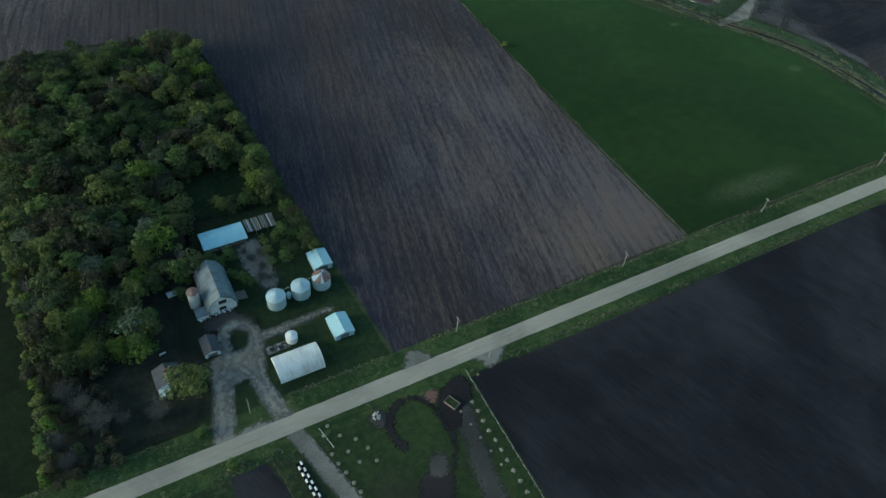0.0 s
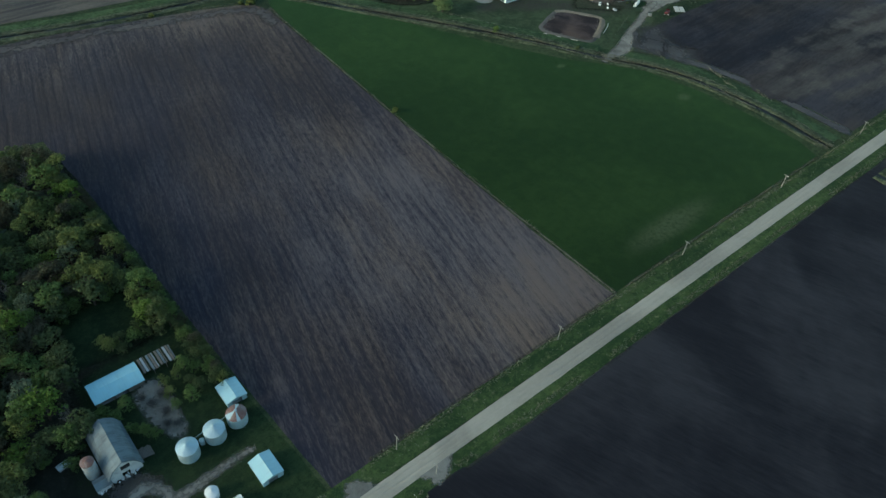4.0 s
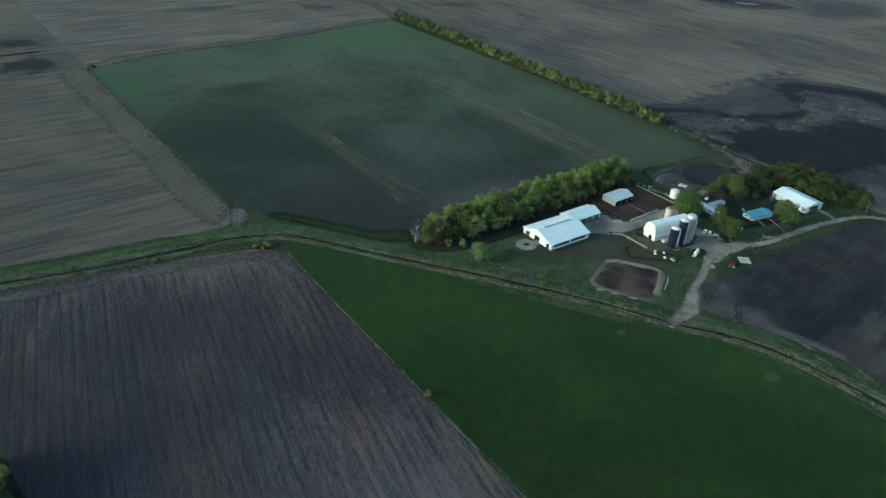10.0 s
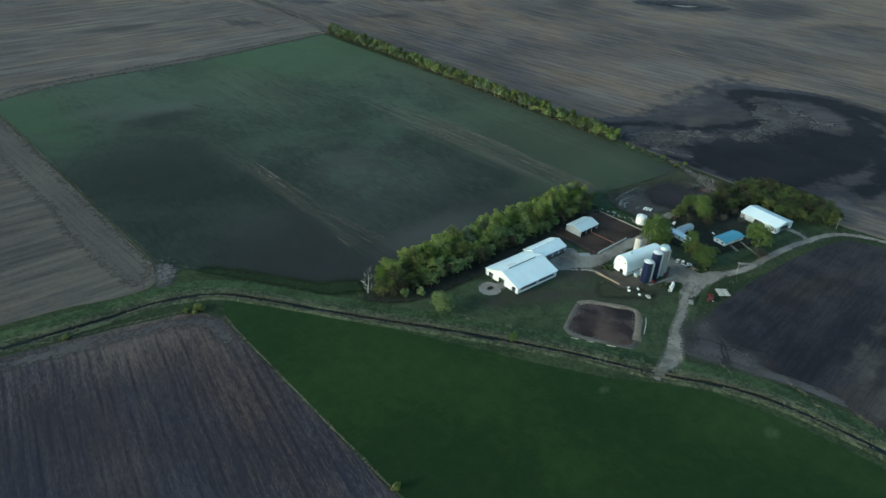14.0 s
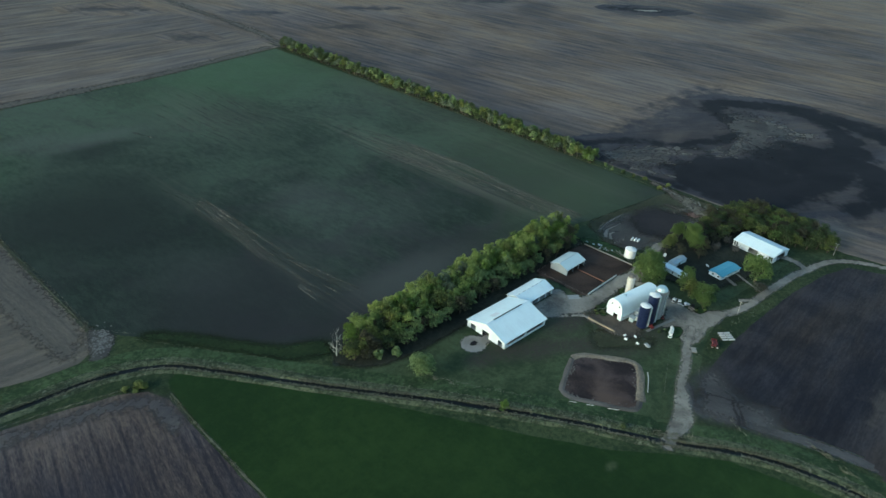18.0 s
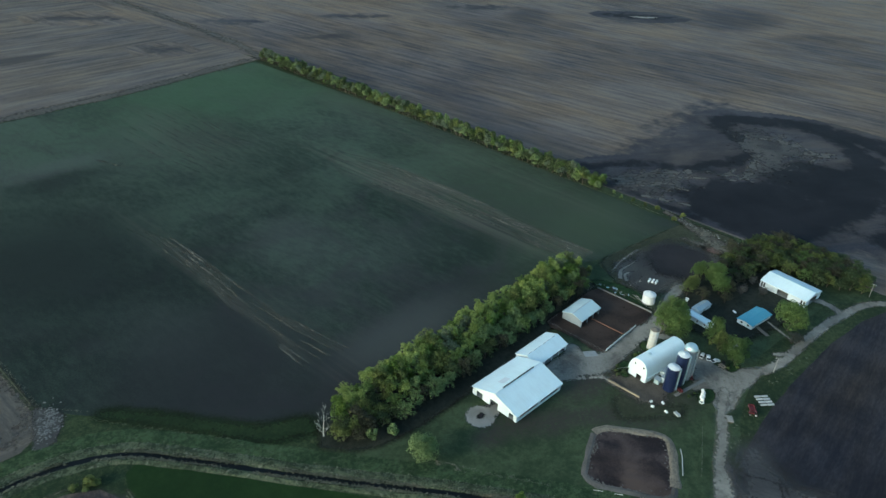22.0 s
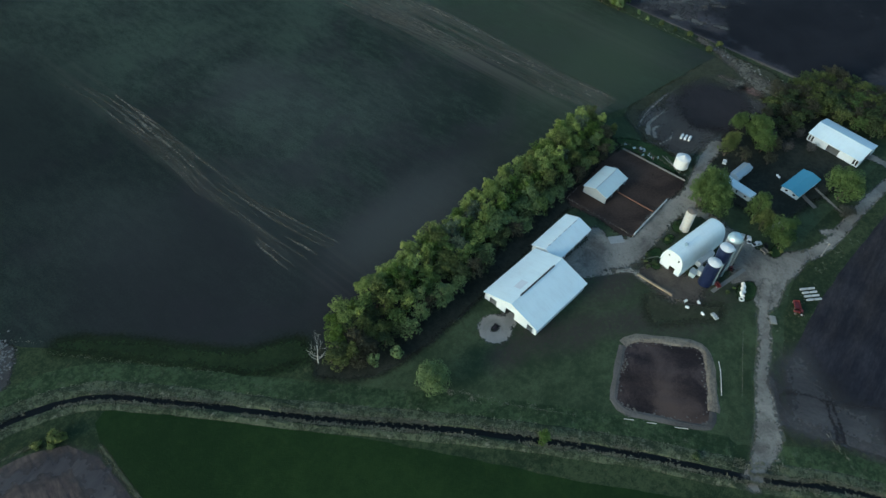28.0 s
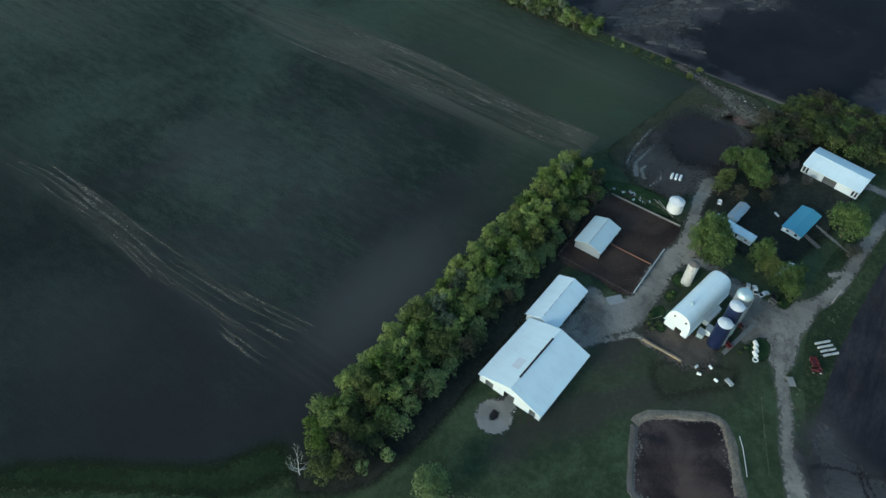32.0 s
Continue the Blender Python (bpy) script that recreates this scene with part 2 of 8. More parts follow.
def streaked_mat(name, deep, light, soil, tan):
    """Thin young crop: blue-green, thinner towards its low corner where the soil shows, two washed strips running north."""
    n = Nodes(name)
    flat = n.place()
    wide, mid, fine = n.noise(flat, 0.009, 4.0, 0.6, 0.8), n.noise(n.place((1, 0.3, 1)), 0.06, 5.0, 0.6), n.noise(flat, 1.2, 4.0, 0.7)
    f = n.calc("ADD", n.calc("MULTIPLY", n.ramp(wide, 0.3, 0.68), 0.6), n.calc("MULTIPLY", n.calc("SUBTRACT", mid, 0.3), 0.6))
    f = n.calc("ADD", f, n.calc("MULTIPLY", n.calc("SUBTRACT", n.ramp(fine, 0.3, 0.7), 0.5), 0.5))
    f = n.calc("ADD", f, n.calc("MULTIPLY", n.calc("SUBTRACT", n.ramp(n.noise(n.place((1, 0.35, 1)), 0.3, 5.0, 0.7), 0.32, 0.68), 0.5), 0.4))
    # paler towards the north: brightening with distance put into the crop's colour
    far = n.ramp(n.add("SeparateXYZ", {0: flat}).outputs[1], 470, 720)
    f = n.calc("ADD", f, n.calc("MULTIPLY", n.calc("SUBTRACT", far, 0.5), 0.36))
    col = n.mix(n.ramp(f, 0.0, 1.0), deep, light)
    fresh = n.calc("MAXIMUM", n.spot(560, 870, 130, 80, 0, 0.4, 0.7, 2.0), n.spot(250, 830, 30, 80, 0, 0.4, 0.7, 3.0))
    col = n.mix(n.calc("MULTIPLY", fresh, 0.5), col, (0.030, 0.072, 0.030))
    thin = n.calc("MULTIPLY", n.ramp(n.noise(flat, 0.016, 5.0, 0.6, 1.0), 0.44, 0.64), n.calc("SUBTRACT", 1.0, n.calc("MULTIPLY", far, 0.7)))
    col = n.mix(n.calc("MULTIPLY", thin, 0.75), col, soil)
    low = n.calc("MAXIMUM", n.spot(300, 505, 70, 50, 35, 0.4, 0.6, 4.0), n.spot(390, 466, 90, 26, 0, 0.4, 0.6, 9.0))
    col = n.mix(n.calc("MULTIPLY", low, 0.7), col, soil)
    for x, y, rx, ry, k, seed in ((285, 590, 66, 100, 0.45, 8.0), (272, 664, 56, 50, 0.6, 1.5), (310, 650, 40, 90, 0.35, 7.3), (336, 768, 34, 16, 0.7, 6.5), (300, 700, 90, 60, 0.35, 2.2), (460, 690, 30, 80, 0.3, 5.2)):
        col = n.mix(n.calc("MULTIPLY", n.spot(x, y, rx, ry, 0, 0.5, 0.8, seed), k), col, (0.0100, 0.0120, 0.0135))
    for x, y, rx, ry, k, seed in ((345, 792, 40, 12, 0.5, 1.1), (300, 815, 30, 14, 0.4, 3.7), (410, 590, 26, 30, 0.35, 9.1), (430, 540, 60, 26, 0.25, 4.4), (392, 470, 40, 16, 0.6, 7.7), (300, 560, 26, 30, 0.2, 6.1)):
        col = n.mix(n.calc("MULTIPLY", n.spot(x, y, rx, ry, 0, 0.5, 0.8, seed), k), col, (0.066, 0.070, 0.066))
    for x, y, rx, ry, k, seed in ((585, 510, 50, 110, 0.55, 2.9), (560, 466, 80, 24, 0.5, 5.9)):
        col = n.mix(n.calc("MULTIPLY", n.spot(x, y, rx, ry, 0, 0.5, 0.8, seed), k), col, (0.046, 0.062, 0.036))
    band = n.ramp(n.noise(n.place((1, 0.015, 1), 0.0), 0.2, 4.0, 0.6, 0.3), 0.40, 0.62)
    for x, y, rx, ry, s, k in ((350, 560, 11, 110, 1.0, 0.22), (531, 555, 18, 125, 5.0, 0.45), (518, 610, 13, 90, 7.0, 0.25), (450, 790, 40, 70, 2.0, 0.18), (604, 600, 14, 160, 3.0, 0.15)):
        strip = n.spot(x, y, rx, ry, 0.0, 0.3, 0.6, s)
        col = n.mix(n.calc("MULTIPLY", strip, n.calc("MULTIPLY", band, k)), col, tan)
    return n.done(col, 0.95, 0, fine, 0.1, 0.1, None, 0.085, (0.70, 1.0, 0.78))


def plain_mat(name, base, worn, rough=0.6, metal=0.0, scale=0.8, wear=0.4, spec=0.4, stretch=(1, 1, 1), bump=0.01):
    n = Nodes(name)
    v = n.local(stretch)
    a, b = n.noise(v, scale, 5.0, 0.65), n.noise(v, scale * 7, 3.0, 0.6)
    f = n.calc("ADD", n.calc("MULTIPLY", a, 0.7), n.calc("MULTIPLY", b, 0.3))
    rnd = n.add("ObjectInfo").outputs["Random"]
    col = n.mix(n.calc("MULTIPLY", n.ramp(f, 0.45, 0.75), wear), base, worn)
    col = n.mix(n.calc("MULTIPLY", rnd, 0.12), col, worn)
    return n.done(col, n.ramp(b, 0.2, 0.8, rough * 0.85, min(1.0, rough * 1.15)), metal, b, bump, spec)


def sheet_mat(name, base, worn, rough, wear, pitch=0.9, axis=0, metal=0.0):
    """Painted or bare steel roofing: ribs, faint sheet joints, streaks of dirt."""
    n = Nodes(name)
    tc = n.add("TexCoord").outputs["Object"]
    xyz = n.add("SeparateXYZ", {0: tc})
    u = xyz.outputs[axis]
    saw = n.calc("FRACT", n.calc("DIVIDE", u, pitch))
    rib = n.ramp(n.calc("ABSOLUTE", n.calc("SUBTRACT", saw, 0.5)), 0.36, 0.5)
    dirt = n.noise(n.add("Mapping", {0: tc, "Scale": (1, 0.15, 0.15) if axis == 0 else (0.15, 1, 0.15)}).outputs[0], 1.1, 5.0, 0.65)
    wide = n.noise(tc, 0.12, 4.0, 0.6)
    f = n.calc("ADD", n.calc("MULTIPLY", n.ramp(dirt, 0.45, 0.75), 0.6), n.calc("MULTIPLY", n.ramp(wide, 0.4, 0.7), 0.5))
    col = n.mix(n.calc("MULTIPLY", f, wear), base, worn)
    col = n.mix(n.calc("MULTIPLY", rib, 0.10), col, worn)
    return n.done(col, n.ramp(dirt, 0.2, 0.8, rough, min(1, rough + 0.2)), metal, rib, 0.02, 0.4)


def leaf_mat(name, deep, light, hue=0.5):
    """Leaves: each tree and each clump its own green, a little light through them."""
    n = Nodes(name)
    rnd = n.add("ObjectInfo").outputs["Random"]
    isl = n.add("NewGeometry").outputs["Random Per Island"]
    patch = n.ramp(n.noise(n.place(), 0.14, 2.0, 0.5), 0.3, 0.7)
    f = n.calc("ADD", n.calc("MULTIPLY", rnd, 0.35), n.calc("MULTIPLY", isl, 0.4))
    f = n.calc("ADD", f, n.calc("MULTIPLY", patch, 0.3))
    col = n.mix(f, deep, light)
    n.put(n.bsdf.inputs["Base Color"], col)
    n.put(n.bsdf.inputs["Roughness"], 0.7)
    n.bsdf.inputs["Specular IOR Level"].default_value = 0.15
    tr = n.add("BsdfTranslucent", {0: col})
    mix = n.add("MixShader", {0: 0.4, 1: n.bsdf.outputs[0], 2: tr.outputs[0]})
    n.t.links.new(mix.outputs[0], n.t.nodes["Material Output"].inputs[0])
    return n.mat


M = {}
M["ground"] = grass_mat("rough_grass", (0.019, 0.029, 0.014), (0.050, 0.064, 0.029), dry=0.4, mottle=1.3)
M["verge"] = grass_mat("verge_grass", (0.022, 0.040, 0.015), (0.060, 0.085, 0.030), (0.20, 0.18, 0.10), 0.75)
M["bank"] = grass_mat("bank_grass", (0.026, 0.034, 0.019), (0.096, 0.106, 0.062), (0.21, 0.20, 0.15), 0.9, broad=0.07, mottle=1.5)
M["fresh"] = grass_mat("fresh_bank_grass", (0.019, 0.031, 0.014), (0.060, 0.084, 0.038), (0.16, 0.155, 0.105), 0.55, mottle=1.0, broad=0.05, sheen=0.1)
M["grey_strip"] = soil_mat("pale_field_edge", (0.036, 0.035, 0.037), (0.104, 0.097, 0.094), 20, 4.0, 0.3, furrows=False, broad=0.03, grain=0.4, rimmed=True, rim=(0.5, 0.05, 0.5))
# leaf litter whose dark colour has the shade of the trees put into it
M["litter"] = grass_mat("leaf_litter_painted_shade", (0.016, 0.018, 0.014), (0.037, 0.039, 0.029), (0.055, 0.05, 0.04), 0.3, rimmed=True)
M["dry_strip"] = grass_mat("bleached_margin", (0.05, 0.055, 0.032), (0.125, 0.12, 0.08), (0.20, 0.185, 0.13), 0.7, rimmed=True)
M["wash_pale"] = grass_mat("bleached_washed_soil", (0.078, 0.074, 0.058), (0.190, 0.172, 0.134), (0.24, 0.21, 0.16), 0.45, rimmed=True)
# grass with shade put into its colour, for the edge of the wood
M["lush"] = grass_mat("grass_painted_shade", (0.0075, 0.0125, 0.0060), (0.019, 0.029, 0.013), dry=0.08, mottle=0.6, rimmed=True)
M["yard"] = grass_mat("yard_grass", (0.025, 0.038, 0.019), (0.064, 0.083, 0.042), dry=0.15, mottle=0.6, broad=0.035, soil=(0.042, 0.038, 0.032),
                      bare=((438, 345, 26, 13, -20), (470, 378, 60, 10), (432, 376, 14, 8), (412, 362, 18, 6, -35), (384, 384, 12, 9), (366, 388, 9, 6), (395, 372, 10, 7)))
M["lawn"] = grass_mat("farm_lawn", (0.012, 0.022, 0.010), (0.031, 0.047, 0.019), dry=0.15, soil=(0.016, 0.018, 0.014), bare=((-20, 172, 30, 26), (3, 190, 14, 20)))
M["pasture"] = grass_mat("pasture_grass", (0.018, 0.031, 0.013), (0.040, 0.058, 0.021), (0.09, 0.082, 0.045), 0.35, soil=(0.035, 0.03, 0.026), bare=((50, 75, 10, 20, 0),))
M["weeds"] = grass_mat("rank_weeds", (0.014, 0.028, 0.011), (0.036, 0.060, 0.021), dry=0.15, rimmed=True)
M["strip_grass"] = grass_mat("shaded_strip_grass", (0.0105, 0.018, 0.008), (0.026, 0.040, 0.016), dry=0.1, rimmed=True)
M["dull_grass"] = grass_mat("trodden_grass", (0.030, 0.034, 0.020), (0.060, 0.060, 0.038), (0.10, 0.09, 0.06), 0.5, rimmed=True)
M["crop"] = grass_mat("green_crop", (0.0105, 0.0225, 0.0068), (0.0220, 0.0405, 0.0112), sheen=0.27, straw=(0.07, 0.09, 0.04), dry=0.12, broad=0.012, turn=0, rows=0.25, mottle=0.3, soil=(0.052, 0.064, 0.032), bare=((288, 160, 26, 6), (352, 300, 3, 2), (390, 230, 4, 3)))
M["young_crop"] = streaked_mat("young_crop", (0.0140, 0.0200, 0.0165), (0.046, 0.063, 0.046), (0.027, 0.026, 0.029), (0.110, 0.098, 0.078))
M["plough"] = soil_mat("ploughed_soil", (0.024, 0.022, 0.029), (0.108, 0.089, 0.081), -12.8, 5.4, 0.8, straw=(0.150, 0.124, 0.100), grain=0.8, dash=0.22, base=0.24, cloud=0.8, drift=0.5, sheen=0.12,
                       spots=((100, 235, 44, 100, 0, 0.3, 0.8, 0.22), (130, 340, 60, 70, 0, 0.4, 0.9, 0.22), (85, 365, 60, 75, 0, 0.4, 0.8, 0.24), (140, 400, 110, 46, 0, 0.4, 0.8, 0.3), (60, 440, 80, 26, 0, 0.3, 0.7, 0.4), (170, 440, 40, 20, 0, 0.3, 0.8, 0.35)), pale_spots=((198, 215, 45, 62, 0, 0.3, 0.9), (200, 168, 45, 16, 0, 0.3, 0.9), (200, 485, 60, 10, -12, 0.3, 0.8)))
STUBBLE = ((0.036, 0.033, 0.034), (0.138, 0.120, 0.096), 89, 12.0, 0.6, dict(straw=(0.19, 0.17, 0.12), broad=0.006, base=0.36, grain=0.35, cloud=0.6, dash=0.3, drift=0.2))
M["stubble"] = soil_mat("stubble_soil", *STUBBLE[:5], **STUBBLE[5], sheen=0.05)
M["north_soil"] = soil_mat("north_field_soil", (0.052, 0.048, 0.050), (0.180, 0.150, 0.118), 92, 16.0, 0.75, straw=(0.18, 0.155, 0.115), broad=0.005, base=0.40, grain=0.4, cloud=0.6, dash=0.2, drift=0.35,
                           spots=((430, 1080, 40, 12, 0, 0.4, 0.5, 0.7), (707, 1106, 40, 22, 0, 0.4, 0.5, 0.7), (885, 1026, 60, 20, -40, 0.4, 0.5, 0.7)))
EAST = ((0.040, 0.038, 0.043), (0.190, 0.152, 0.114), 8, 13.0, 0.6, dict(straw=(0.195, 0.162, 0.115), broad=0.004, base=0.36, grain=0.4, cloud=0.85, dash=0.2, drift=0.5,
        spots=((1100, 900, 60, 30, 30, 0.5, 0.6, 0.5), (1400, 700, 90, 50, 0, 0.5, 0.6, 0.5), (1254, 793, 62, 26, -40, 0.3, 0.4, 0.9), (700, 640, 34, 150, -12, 0.5, 0.9, 0.4), (980, 300, 120, 50, -30, 0.5, 0.5, 0.5))))
DIM = ((0.026, 0.026, 0.032), (0.078, 0.070, 0.068), 60, 9.0, 0.3, dict(grain=0.4, broad=0.02, furrows=False, drift=0.5))
M["east_soil"] = soil_mat("east_field_soil", *EAST[:5], **EAST[5])
M["hollow_dim"] = soil_mat("damp_soil_rim", *DIM[:5], **DIM[5], rimmed=True, rim=(0.06, 0.012, 1.6), under=EAST)
M["hollow"] = soil_mat("wet_black_soil", (0.006, 0.006, 0.009), (0.016, 0.015, 0.019), 60, 9.0, 0.0, grain=0.5, broad=0.02, rimmed=True, rim=(0.06, 0.014, 1.8), under=DIM)
M["wet_stubble"] = soil_mat("wet_black_stubble", (0.010, 0.010, 0.014), (0.030, 0.028, 0.031), 60, 9.0, 0.0, grain=0.5, broad=0.02, rimmed=True, rim=(0.05, 0.02, 1.6), under=STUBBLE)
M["hollow_pale"] = soil_mat("dried_crust_swirl", (0.052, 0.048, 0.045), (0.125, 0.113, 0.100), 60, 9.0, 0.0, grain=0.6, broad=0.02, rimmed=True, rim=(0.10, 0.05, 1.9))
M["crust_net"] = soil_mat("dried_crust_net", (0.026, 0.025, 0.027), (0.092, 0.083, 0.076), 60, 9.0, 0.0, grain=0.9, broad=0.04, rimmed=True, rim=(0.16, 0.05, 3.0))
M["headland"] = soil_mat("headland_soil", (0.040, 0.037, 0.037), (0.130, 0.113, 0.092), 2, 6.0, 0.35, straw=(0.17, 0.15, 0.115), base=0.40, cloud=0.5, dash=0.2, rimmed=True, rim=(0.3, 0.03, 1.4))
M["turn_soil"] = soil_mat("headland_ploughed", (0.036, 0.033, 0.038), (0.088, 0.078, 0.075), 102, 4.0, 0.4, grain=0.5, dash=0.15, broad=0.03, base=0.3, rimmed=True, rim=(0.25, 0.05, 0.8), sheen=0.1)
M["crust"] = soil_mat("dry_salt_ring", (0.16, 0.15, 0.13), (0.30, 0.28, 0.25), 0, 5.0, 0.0, broad=0.03, rimmed=True, rim=(0.2, 0.03, 1.2))
M["dark_soil"] = soil_mat("dark_field_soil", (0.0085, 0.0085, 0.012), (0.032, 0.031, 0.036), 20, 5.0, 0.25, furrows=False, dash=0.12, broad=0.012, base=0.12, grain=0.35, cloud=1.5)
HILL = ((0.012, 0.0115, 0.015), (0.052, 0.047, 0.047), 93, 6.0, 0.4, dict(furrows=False, dash=0.25, broad=0.014, base=0.08, grain=0.4, cloud=1.3, drift=0.6))
M["right_soil"] = soil_mat("hill_field_soil", *HILL[:5], **HILL[5])
M["hill_pale"] = soil_mat("dry_hill_soil", (0.034, 0.031, 0.031), (0.100, 0.087, 0.075), 93, 6.0, 0.3, furrows=False, dash=0.15, grain=0.5, rimmed=True, rim=(0.06, 0.03, 1.5), under=HILL)
M["gravel"] = soil_mat("gravel_road", (0.20, 0.180, 0.150), (0.37, 0.334, 0.272), 90, 2.4, 0.16, broad=0.02, base=0.35, grain=0.22)
M["lane"] = soil_mat("gravel_lane", (0.092, 0.085, 0.075), (0.235, 0.218, 0.190), 40, 3.0, 0.0, broad=0.05, grain=0.25, cloud=1.2, base=0.22)
M["earth"] = soil_mat("grey_earth", (0.050, 0.046, 0.044), (0.125, 0.115, 0.104), 40, 3.0, 0.0, broad=0.05, grain=0.4)
M["straw"] = soil_mat("straw_soil", (0.115, 0.096, 0.074), (0.255, 0.212, 0.160), 0, 2.0, 0.0, broad=0.1, grain=0.9)
M["slurry"] = soil_mat("slurry_crust", (0.014, 0.011, 0.013), (0.076, 0.057, 0.050), 30, 9.0, 0.0, broad=0.07, grain=0.3, base=0.04, cloud=1.5, drift=0.5, pale_spots=((398, 335, 12, 9, -30, 0.4, 0.7), (390, 326, 8, 5, 20, 0.4, 0.7)))
M["lane_soft"] = soil_mat("gravel_lane_grown_in", (0.105, 0.096, 0.083), (0.270, 0.248, 0.212), 40, 3.0, 0.0, broad=0.05, grain=0.4, cloud=1.2, base=0.26, rimmed=True, rim=(0.6, 0.12, 0.9), wear=0.6)
M["drive_soft"] = soil_mat("pale_drive_grown_in", (0.088, 0.084, 0.076), (0.215, 0.204, 0.180), 40, 3.0, 0.0, broad=0.06, grain=0.35, cloud=1.2, base=0.30, rimmed=True, rim=(0.6, 0.12, 0.8), wear=0.3)
M["band_soft"] = soil_mat("compacted_gravel_band", (0.115, 0.110, 0.098), (0.24, 0.228, 0.202), 40, 3.0, 0.0, broad=0.1, grain=0.3, cloud=1.3, rimmed=True, rim=(0.4, 0.10, 1.0))
M["rubble_soft"] = soil_mat("broken_rubble", (0.045, 0.043, 0.034), (0.145, 0.130, 0.102), 40, 3.0, 0.0, broad=0.12, grain=1.0, cloud=1.4, rimmed=True, rim=(0.7, 0.15, 2.0), wear=0.4)
M["ring_soft"] = soil_mat("pale_trodden_ring", (0.15, 0.142, 0.128), (0.28, 0.265, 0.24), 40, 3.0, 0.0, broad=0.1, grain=0.2, rimmed=True)
M["earth_soft"] = soil_mat("grey_earth_grown_in", (0.028, 0.027, 0.027), (0.078, 0.073, 0.067), 40, 3.0, 0.0, broad=0.05, grain=0.4, rimmed=True)
M["loam_soft"] = soil_mat("bare_loam_grown_in", (0.011, 0.010, 0.013), (0.034, 0.030, 0.031), 40, 2.5, 0.0, broad=0.03, rimmed=True)
M["mud_soft"] = soil_mat("yard_mud_grown_in", (0.016, 0.011, 0.010), (0.066, 0.046, 0.036), 10, 5.0, 0.0, broad=0.05, rimmed=True, pale_spots=((478, 398, 12, 8, 0, 0.4, 0.5),))
M["tan_soft"] = soil_mat("trodden_tan_earth", (0.045, 0.037, 0.030), (0.115, 0.096, 0.078), 10, 3.0, 0.0, broad=0.1, grain=0.5, rimmed=True)
M["red_soft"] = soil_mat("red_earth_grown_in", (0.075, 0.045, 0.036), (0.165, 0.10, 0.080), 10, 3.0, 0.0, broad=0.1, rimmed=True)
n = Nodes("ditch_water")
M["water"] = n.done((0.006, 0.007, 0.007), 0.35, 0, n.noise(n.place(), 1.2), 0.02, 0.12)
M["roof_white"] = sheet_mat("white_steel_roof", (0.70, 0.80, 0.81), (0.48, 0.53, 0.54), 0.4, 0.35)
M["roof_white_y"] = sheet_mat("white_steel_roof_cross", (0.70, 0.80, 0.81), (0.48, 0.53, 0.54), 0.4, 0.35, axis=1)
M["roof_tin"] = sheet_mat("pale_teal_tin_roof", (0.36, 0.55, 0.60), (0.27, 0.38, 0.41), 0.45, 0.5, axis=1)
M["tin_wall"] = plain_mat("pale_teal_tin_wall", (0.34, 0.47, 0.51), (0.22, 0.27, 0.29), 0.5, 0.1, 0.5, 0.5)
M["roof_galv"] = sheet_mat("galvanised_roof", (0.42, 0.47, 0.49), (0.26, 0.27, 0.27), 0.45, 0.5, axis=1, metal=0.3)
M["roof_pale"] = sheet_mat("pale_grey_steel_roof", (0.50, 0.60, 0.61), (0.40, 0.42, 0.43), 0.45, 0.4)
M["roof_repair"] = sheet_mat("newer_white_steel", (0.62, 0.65, 0.665), (0.42, 0.44, 0.44), 0.4, 0.35)
M["roof_blue"] = sheet_mat("blue_steel_roof", (0.085, 0.29, 0.40), (0.13, 0.29, 0.36), 0.4, 0.4)
M["roof_teal"] = sheet_mat("pale_teal_roof", (0.32, 0.56, 0.64), (0.24, 0.40, 0.45), 0.45, 0.5)
M["roof_old"] = sheet_mat("weathered_grey_roof", (0.145, 0.182, 0.200), (0.045, 0.05, 0.055), 0.7, 0.95, axis=1)
M["shingle"] = sheet_mat("dark_shingles", (0.060, 0.064, 0.074), (0.036, 0.037, 0.042), 0.85, 0.7, pitch=0.35, axis=1)
M["rust"] = sheet_mat("rusty_roof", (0.15, 0.07, 0.055), (0.38, 0.36, 0.34), 0.7, 0.8, pitch=1.3)
M["white"] = plain_mat("white_paint", (0.60, 0.65, 0.67), (0.37, 0.39, 0.39), 0.6, 0, 0.5, 0.35)
M["peeling"] = plain_mat("peeling_white_paint", (0.60, 0.61, 0.60), (0.13, 0.12, 0.11), 0.8, 0, 0.45, 0.9)
M["galv"] = plain_mat("galvanised_steel", (0.44, 0.55, 0.58), (0.28, 0.31, 0.33), 0.42, 0.5, 0.6, 0.5)
M["navy"] = plain_mat("navy_enamel", (0.008, 0.014, 0.045), (0.025, 0.030, 0.055), 0.3, 0, 0.5, 0.5)
M["concrete"] = plain_mat("grey_concrete", (0.28, 0.28, 0.27), (0.17, 0.17, 0.16), 0.85, 0, 0.4, 0.6)
M["stave"] = plain_mat("pale_stave_concrete", (0.52, 0.52, 0.50), (0.34, 0.32, 0.30), 0.85, 0, 0.4, 0.6)
M["wood"] = plain_mat("grey_wood", (0.16, 0.14, 0.12), (0.08, 0.07, 0.06), 0.85, 0, 0.8, 0.7, 0.2)
M["tan_wood"] = plain_mat("tan_planks", (0.27, 0.22, 0.15), (0.15, 0.12, 0.09), 0.8, 0, 0.8, 0.6, 0.2)
M["dark"] = plain_mat("dark_interior", (0.012, 0.012, 0.013), (0.02, 0.02, 0.02), 0.9)
